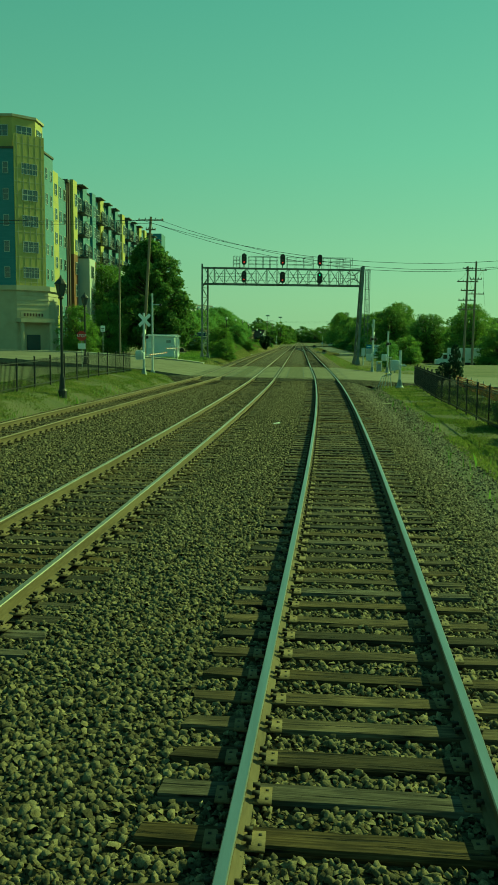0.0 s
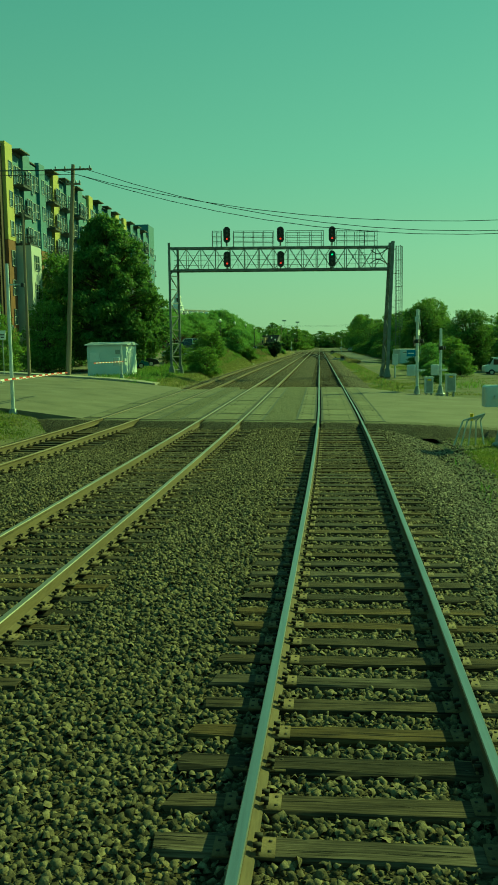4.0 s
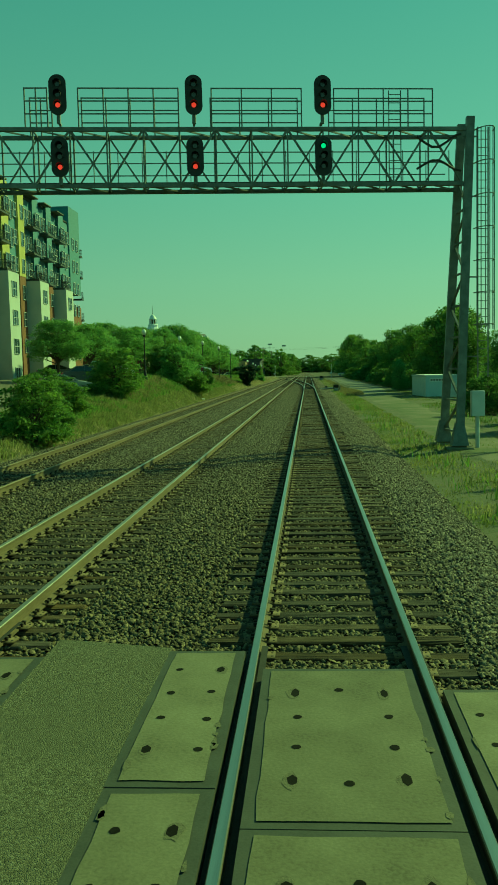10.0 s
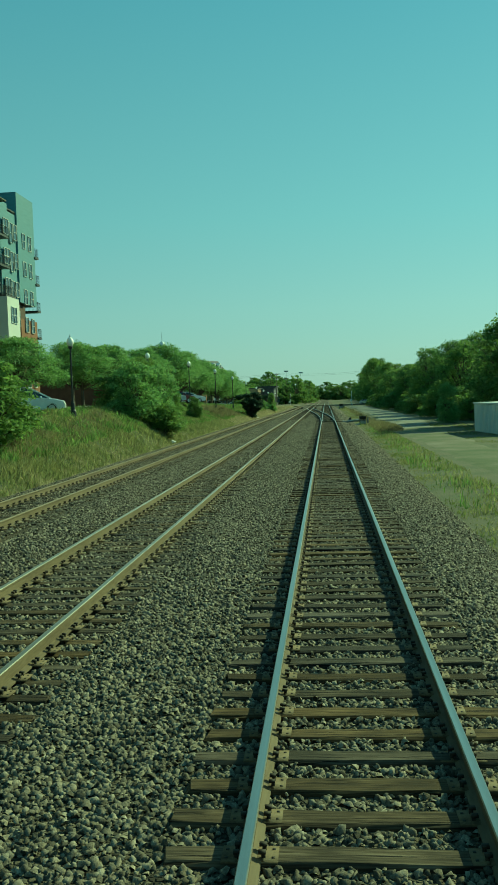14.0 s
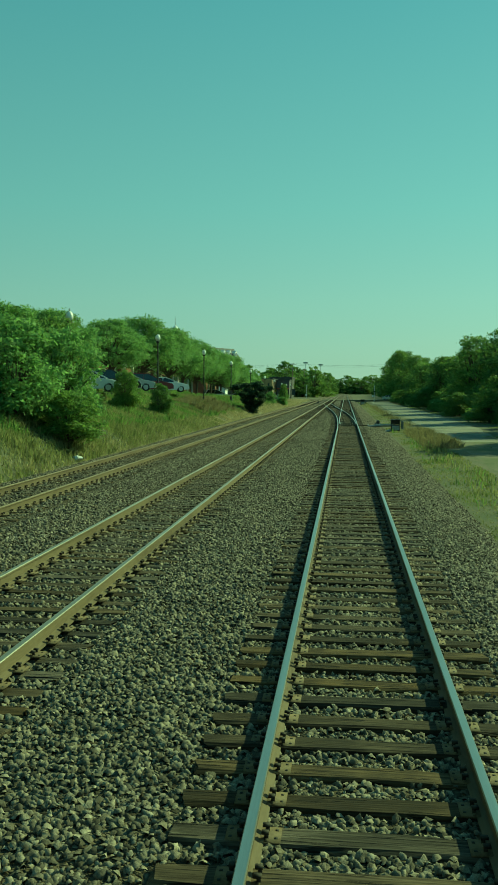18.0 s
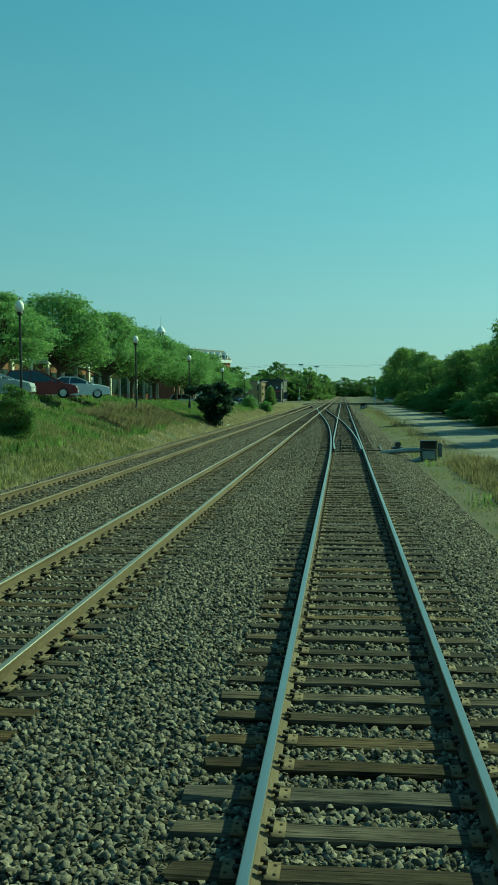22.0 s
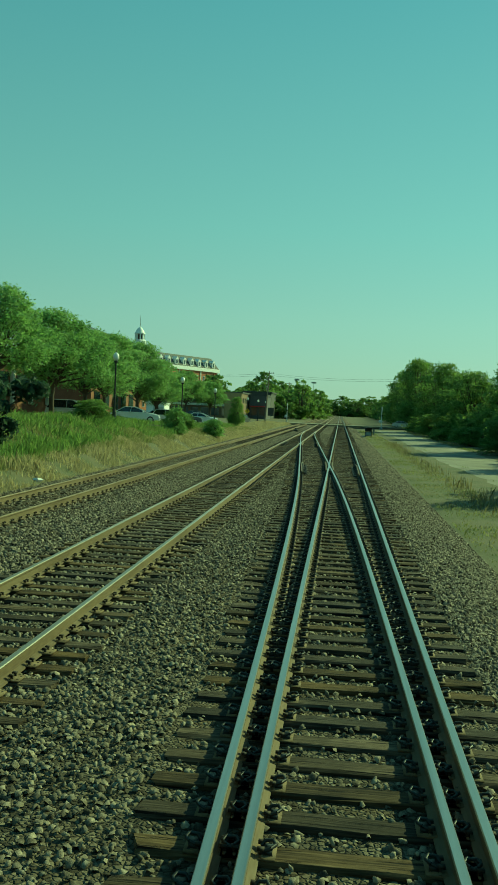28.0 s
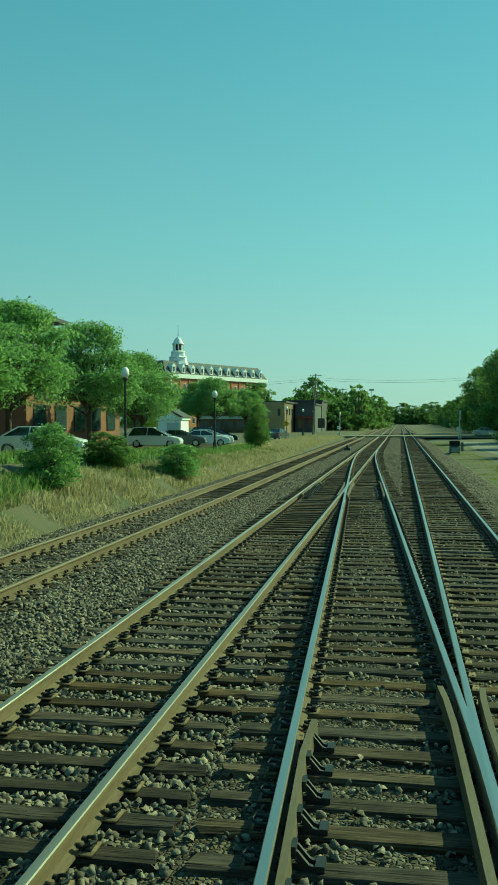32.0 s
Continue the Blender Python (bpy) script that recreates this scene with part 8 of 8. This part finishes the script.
def heater(x, y, label, s=1.0):
    e = empty("switch_heater", x, y, lift(x, y) - 0.22, label, "switch heater", "switch heaters")
    part("body", Geo().bevel_box(0, 0, 0.35 * s, 0.95 * s, 0.8 * s, 0.62 * s, 0.1 * s), M_DARKSTEEL, e, "dark rounded blower body")
    part("body_front", Geo().bevel_box(0, -0.41 * s, 0.42 * s, 0.8 * s, 0.06, 0.45 * s, 0.03), M_GALV, e, "grey rounded front")
    for a in (-0.44, 0.44):
        for b in (-0.34, 0.34):
            part("hood_post", Geo().box(a * s, b * s, 0.98 * s, 0.06, 0.06, 0.48 * s), M_DARKSTEEL, e)
    part("hood_back", Geo().box(0, 0.36 * s, 0.98 * s, 0.86 * s, 0.03, 0.46 * s), M_DARKSTEEL, e)
    part("hood_top", Geo().bevel_box(0, 0, 1.45 * s, 1.0 * s, 0.85 * s, 0.06, 0.02), M_DARKSTEEL, e)
    part("control_box", Geo().bevel_box(0.72 * s, 0.1, 0.5 * s, 0.26 * s, 0.4 * s, 0.85 * s, 0.02), M_GANTRY, e)
    for a in (-0.4, 0.4):
        for b in (-0.3, 0.3):
            part("leg", Geo().box(a * s, b * s, -0.3, 0.07, 0.07, 0.68), M_DARKSTEEL, e)
    part("duct", Geo().tube((-0.4 * s, -0.1, 0.3), (-1.1 * s, -0.2, 0.12), 0.12, n=10), M_GALV, e)
    return e


heater(3.8, 222.0, "silver switch heater with a dark hood beside the lane", 0.76)
heater(3.75, 356.0, "small grey switch heater beside the far points")
for _x, _y in ((-5.6, 356.0),):
    e = empty("switch_machine", _x - 0.9, _y, -0.27, "dark electric switch machine between the tracks", "switch machine")
    part("gear_case", Geo().bevel_box(0, 0, 0, 0.6, 1.0, 0.32, 0.04), M_DARKSTEEL, e)
    part("motor", Geo().tube((0, -0.4, 0.42), (0, 0.35, 0.42), 0.14, n=10), M_DARKSTEEL, e)
# litter
M_PAPER = mat("pale_litter", [(0.5, 0.5, 0.48), (0.66, 0.66, 0.64)], rough=0.8, bump=0.3)
rl = random.Random(9)
for _x, _y, _s in ((-11.2, 186, 0.26), (-10.6, 199, 0.2), (-10.3, 246, 0.16), (-11.0, 262, 0.18), (-10.2, 288, 0.16)):
    _x += bend(_y)
    zz = (bed_z(_x, _y) + 0.03) if _x > -9.9 else lift(_x, _y) + 0.05
    g = Geo()
    g.ball(0, 0, 0.02, _s, _s * 0.4, 7, 4)
    g.v = [(a + rl.uniform(-.25, .25) * _s, b + rl.uniform(-.25, .25) * _s, c + rl.uniform(-.1, .1) * _s) for a, b, c in g.v]
    o = obj("litter", g.mesh("litter", M_PAPER), None, "crumpled pale piece of litter on the ground", "litter", "litter")
    o.location = (_x, _y, zz)

for _x, _y, _w, _l, _rz in ((-2.6, 46.4, 0.09, 0.28, -45), (-5.78, 39.59, 0.09, 0.34, 80)):
    o = obj("litter", Geo().bevel_box(0, 0, 0, _w, _l, 0.03, 0.008).mesh("litter", M_PAPER), None, "pale flat scrap of board lying on the ballast", "litter", "litter")
    o.matrix_world = pose(_x, _y, bed_z(_x, _y) + 0.035, 3, 4, _rz)

# ---- loose ballast stones ----
ROCK_F = np.array([(5, 6, 7), (0, 1, 5), (1, 6, 5), (1, 2, 6), (2, 3, 6), (3, 7, 6), (3, 4, 7), (4, 5, 7), (4, 0, 5)])


def rocks(x, y, z, size, r):
    """Vertices and faces of broken stones: an uneven five-sided waist under a smaller three-sided crown, each tilted at random."""
    n = len(x)
    a5 = np.arange(5) * 2 * math.pi / 5
    a3 = np.arange(3) * 2 * math.pi / 3 + 0.63
    ang = np.concatenate([np.tile(a5, (n, 1)) + r.normal(0, 0.22, (n, 5)), np.tile(a3, (n, 1)) + r.normal(0, 0.3, (n, 3))], 1)
    rad = np.concatenate([r.uniform(0.78, 1.25, (n, 5)), r.uniform(0.3, 0.85, (n, 3))], 1)
    hz = np.concatenate([r.uniform(-0.45, 0.05, (n, 5)), r.uniform(0.4, 0.85, (n, 3))], 1)
    st = r.uniform(0.62, 1.0, n)[:, None]
    px, py, pz = rad * np.cos(ang) * 1.15, rad * np.sin(ang) * st, hz
    t, p, q = r.normal(0, 0.5, n)[:, None], r.normal(0, 0.5, n)[:, None], r.uniform(0, 2 * math.pi, n)[:, None]
    py, pz = py * np.cos(t) - pz * np.sin(t), py * np.sin(t) + pz * np.cos(t)
    px, pz = px * np.cos(p) + pz * np.sin(p), -px * np.sin(p) + pz * np.cos(p)
    px, py = px * np.cos(q) - py * np.sin(q), px * np.sin(q) + py * np.cos(q)
    v = np.stack([px, py, pz], 2) * size[:, None, None] + np.stack([x, y, z], 1)[:, None]
    f = (ROCK_F[None] + 8 * np.arange(n)[:, None, None]).reshape(-1, 3)
    return v.reshape(-1, 3), f


def sizes(n, r, big=1.0):
    return (0.02 + 0.02 * r.random(n) ** 1.6) * big


def tile(seed, u0, u1, mid, ln, density, crib=False, big=1.0, dz=0.0):
    """A stretch of loose stones across u0 to u1, that lies along its own y; mid: the track's middle in the bed's outline."""
    r = np.random.default_rng(seed)
    n = int((u1 - u0) * ln * density)
    u, y = r.uniform(u0, u1, n), r.uniform(0, ln, n)
    if crib:
        ph = (y / PITCH) % 1.0
        ok = np.abs(ph - 0.5) < 0.29
        u, y = u[ok], y[ok]
    z = np.interp(u + mid, *BED) + 0.006 + r.uniform(-0.018, 0.02, len(u)) + dz
    return raw_mesh("loose_stones", *rocks(u, y, z, sizes(len(u), r, big), r), M_STONE)


LT = 20 * PITCH


def lay(tiles, fx, y0, y1, label):
    """Sets tiles end to end along a line; the crossing's stretch stays free."""
    r = random.Random(len(label) + int(y0))
    y, last = y0, -1
    while y < y1:
        if not (y + LT > 76.8 and y < 102.9):
            k = r.choice([i for i in range(len(tiles)) if i != last])
            last = k
            o = obj("loose_stones", tiles[k], ballast, label, kind="stuff")
            o.matrix_world = pose(fx(y), y, 0, 0, 0, -math.degrees(math.atan2(fx(y + LT) - fx(y), LT)))
            y += LT
        else:
            y = 102.9 if y > 67 else y + LT


_r = np.random.default_rng(31)
Y0 = -6 + 36 * PITCH
YC = -6 + math.ceil((103.2 + 6) / PITCH) * PITCH
CRIB_A = [tile(k, -1.3, 1.3, 0, LT, 620, True) for k in (1, 2, 3, 4)]
CRIB_B = [tile(k, -1.3, 1.3, TRACK_B, LT, 420, True, 1.1, 0.008) for k in (5, 6, 7)]
CRIB_C = [tile(k, -1.3, 1.3, TRACK_C, LT, 260, True, 1.2, 0.01) for k in (8, 9)]
MID_AB = [tile(k, -2.98, -1.32, 0, LT, 680) for k in (11, 12, 13, 14)]
RIGHT_N = [tile(k, 1.32, 2.5, 0, LT, 640) for k in (25, 26, 27)]
RIGHT = [tile(k, 1.32, 3.1, 0, LT, 600) for k in (15, 16, 17, 18)]
MID_BC = [tile(k, -7.1, -5.55, 0, LT, 330, False, 1.2) for k in (19, 20, 21)]
LEFT_C = [tile(k, -3.2, -1.32, TRACK_C, LT, 260, False, 1.2) for k in (22, 23)]
for _a, _b in ((Y0, 66.0), (YC, 400.0)):
    lay(CRIB_B, lambda y: bend(y) + TRACK_B, _a, min(_b, 286.0), "loose brownish ballast stones between the ties")
    lay(CRIB_C, lambda y: bend(y) + outer(y), _a, min(_b, 300.0), "loose brown ballast stones between the ties")
    if _a < 90:
        lay(MID_BC, lambda y: bend(y) + outer(y) - TRACK_C, _a, _b, "loose grey ballast stones beside the outer track")
    lay(MID_BC, lambda y: bend(y), _a, min(_b, 330.0), "loose grey ballast stones between the tracks")
    lay(LEFT_C, lambda y: bend(y) + outer(y), _a, min(_b, 320.0), "loose grey ballast stones along the bank")
    lay(RIGHT if _a > 90 else RIGHT_N, lambda y: bend(y), _a, min(_b, 330.0), "pale loose ballast stones on the shoulder")
    lay(CRIB_A, lambda y: bend(y), _a, min(_b, 218.0), "loose grey ballast stones between the ties")
    lay(MID_AB, lambda y: bend(y), _a, min(_b, 205.0), "loose grey ballast stones between the tracks")


def scatter(count, u0, u1, y0, y1, crib, z, left=None, foot=False):
    """Loose stones that follow the crossover, or that fill up to the road's edge."""
    u = _r.uniform(u0, u1, count)
    y = _r.uniform(y0, y1, count)
    if crib:
        ph = ((y + 6) / PITCH) % 1.0
        ok = np.abs(ph - 0.5) < 0.29
        u, y = u[ok], y[ok]
    ok = (y < np.interp(u, [-10, -8.15, -4.28, 0, 2, 6], [80.4, 80.1, 79.25, 78.45, 77.7, 76.5]) - 0.85) | (y > 103.1 - 0.12 * u)
    u, y = u[ok], y[ok]
    if left is not None:
        c = np.array([cross(float(t)) for t in y]) - 1.38
        ok = (u < c) if left else (u > c)
        u, y = u[ok], y[ok]
    n = len(u)
    x = u + np.array([bend(float(t)) for t in y])
    zz = np.array([lift(float(a), float(b)) for a, b in zip(x, y)]) if foot else np.interp(u, *BED)
    v, f = rocks(x, y, np.maximum(zz, np.interp(u, *BED)) + z + _r.uniform(-0.018, 0.02, n), sizes(n, _r), _r)
    obj("loose_stones", raw_mesh("loose_stones", v, f, M_STONE), ballast, "loose grey ballast stones", kind="stuff")


scatter(9000, 2.3, 3.5, 20, 76, False, 0.012, foot=True)
scatter(46000, -4.2, 1.3, 218, 300, True, 0.012, left=False)
scatter(9000, -5.5, 1.3, 300, 345, True, 0.012)
scatter(36000, -2.98, -1.32, 204, 296, False, 0.008, left=True)
for _a, _b in ((66.0, 79.0), (102.9, YC + 0.5)):
    scatter(int((_b - _a) * 1100), -1.3, 1.3, _a, _b, True, 0.008)
    scatter(int((_b - _a) * 1000), -2.98, -1.32, _a, _b, False, 0.006)
    scatter(int((_b - _a) * 900), 1.32, 3.0, _a, _b, False, 0.006)
    scatter(int((_b - _a) * 1000), -7.1, -3.0, _a, _b, False, 0.0)
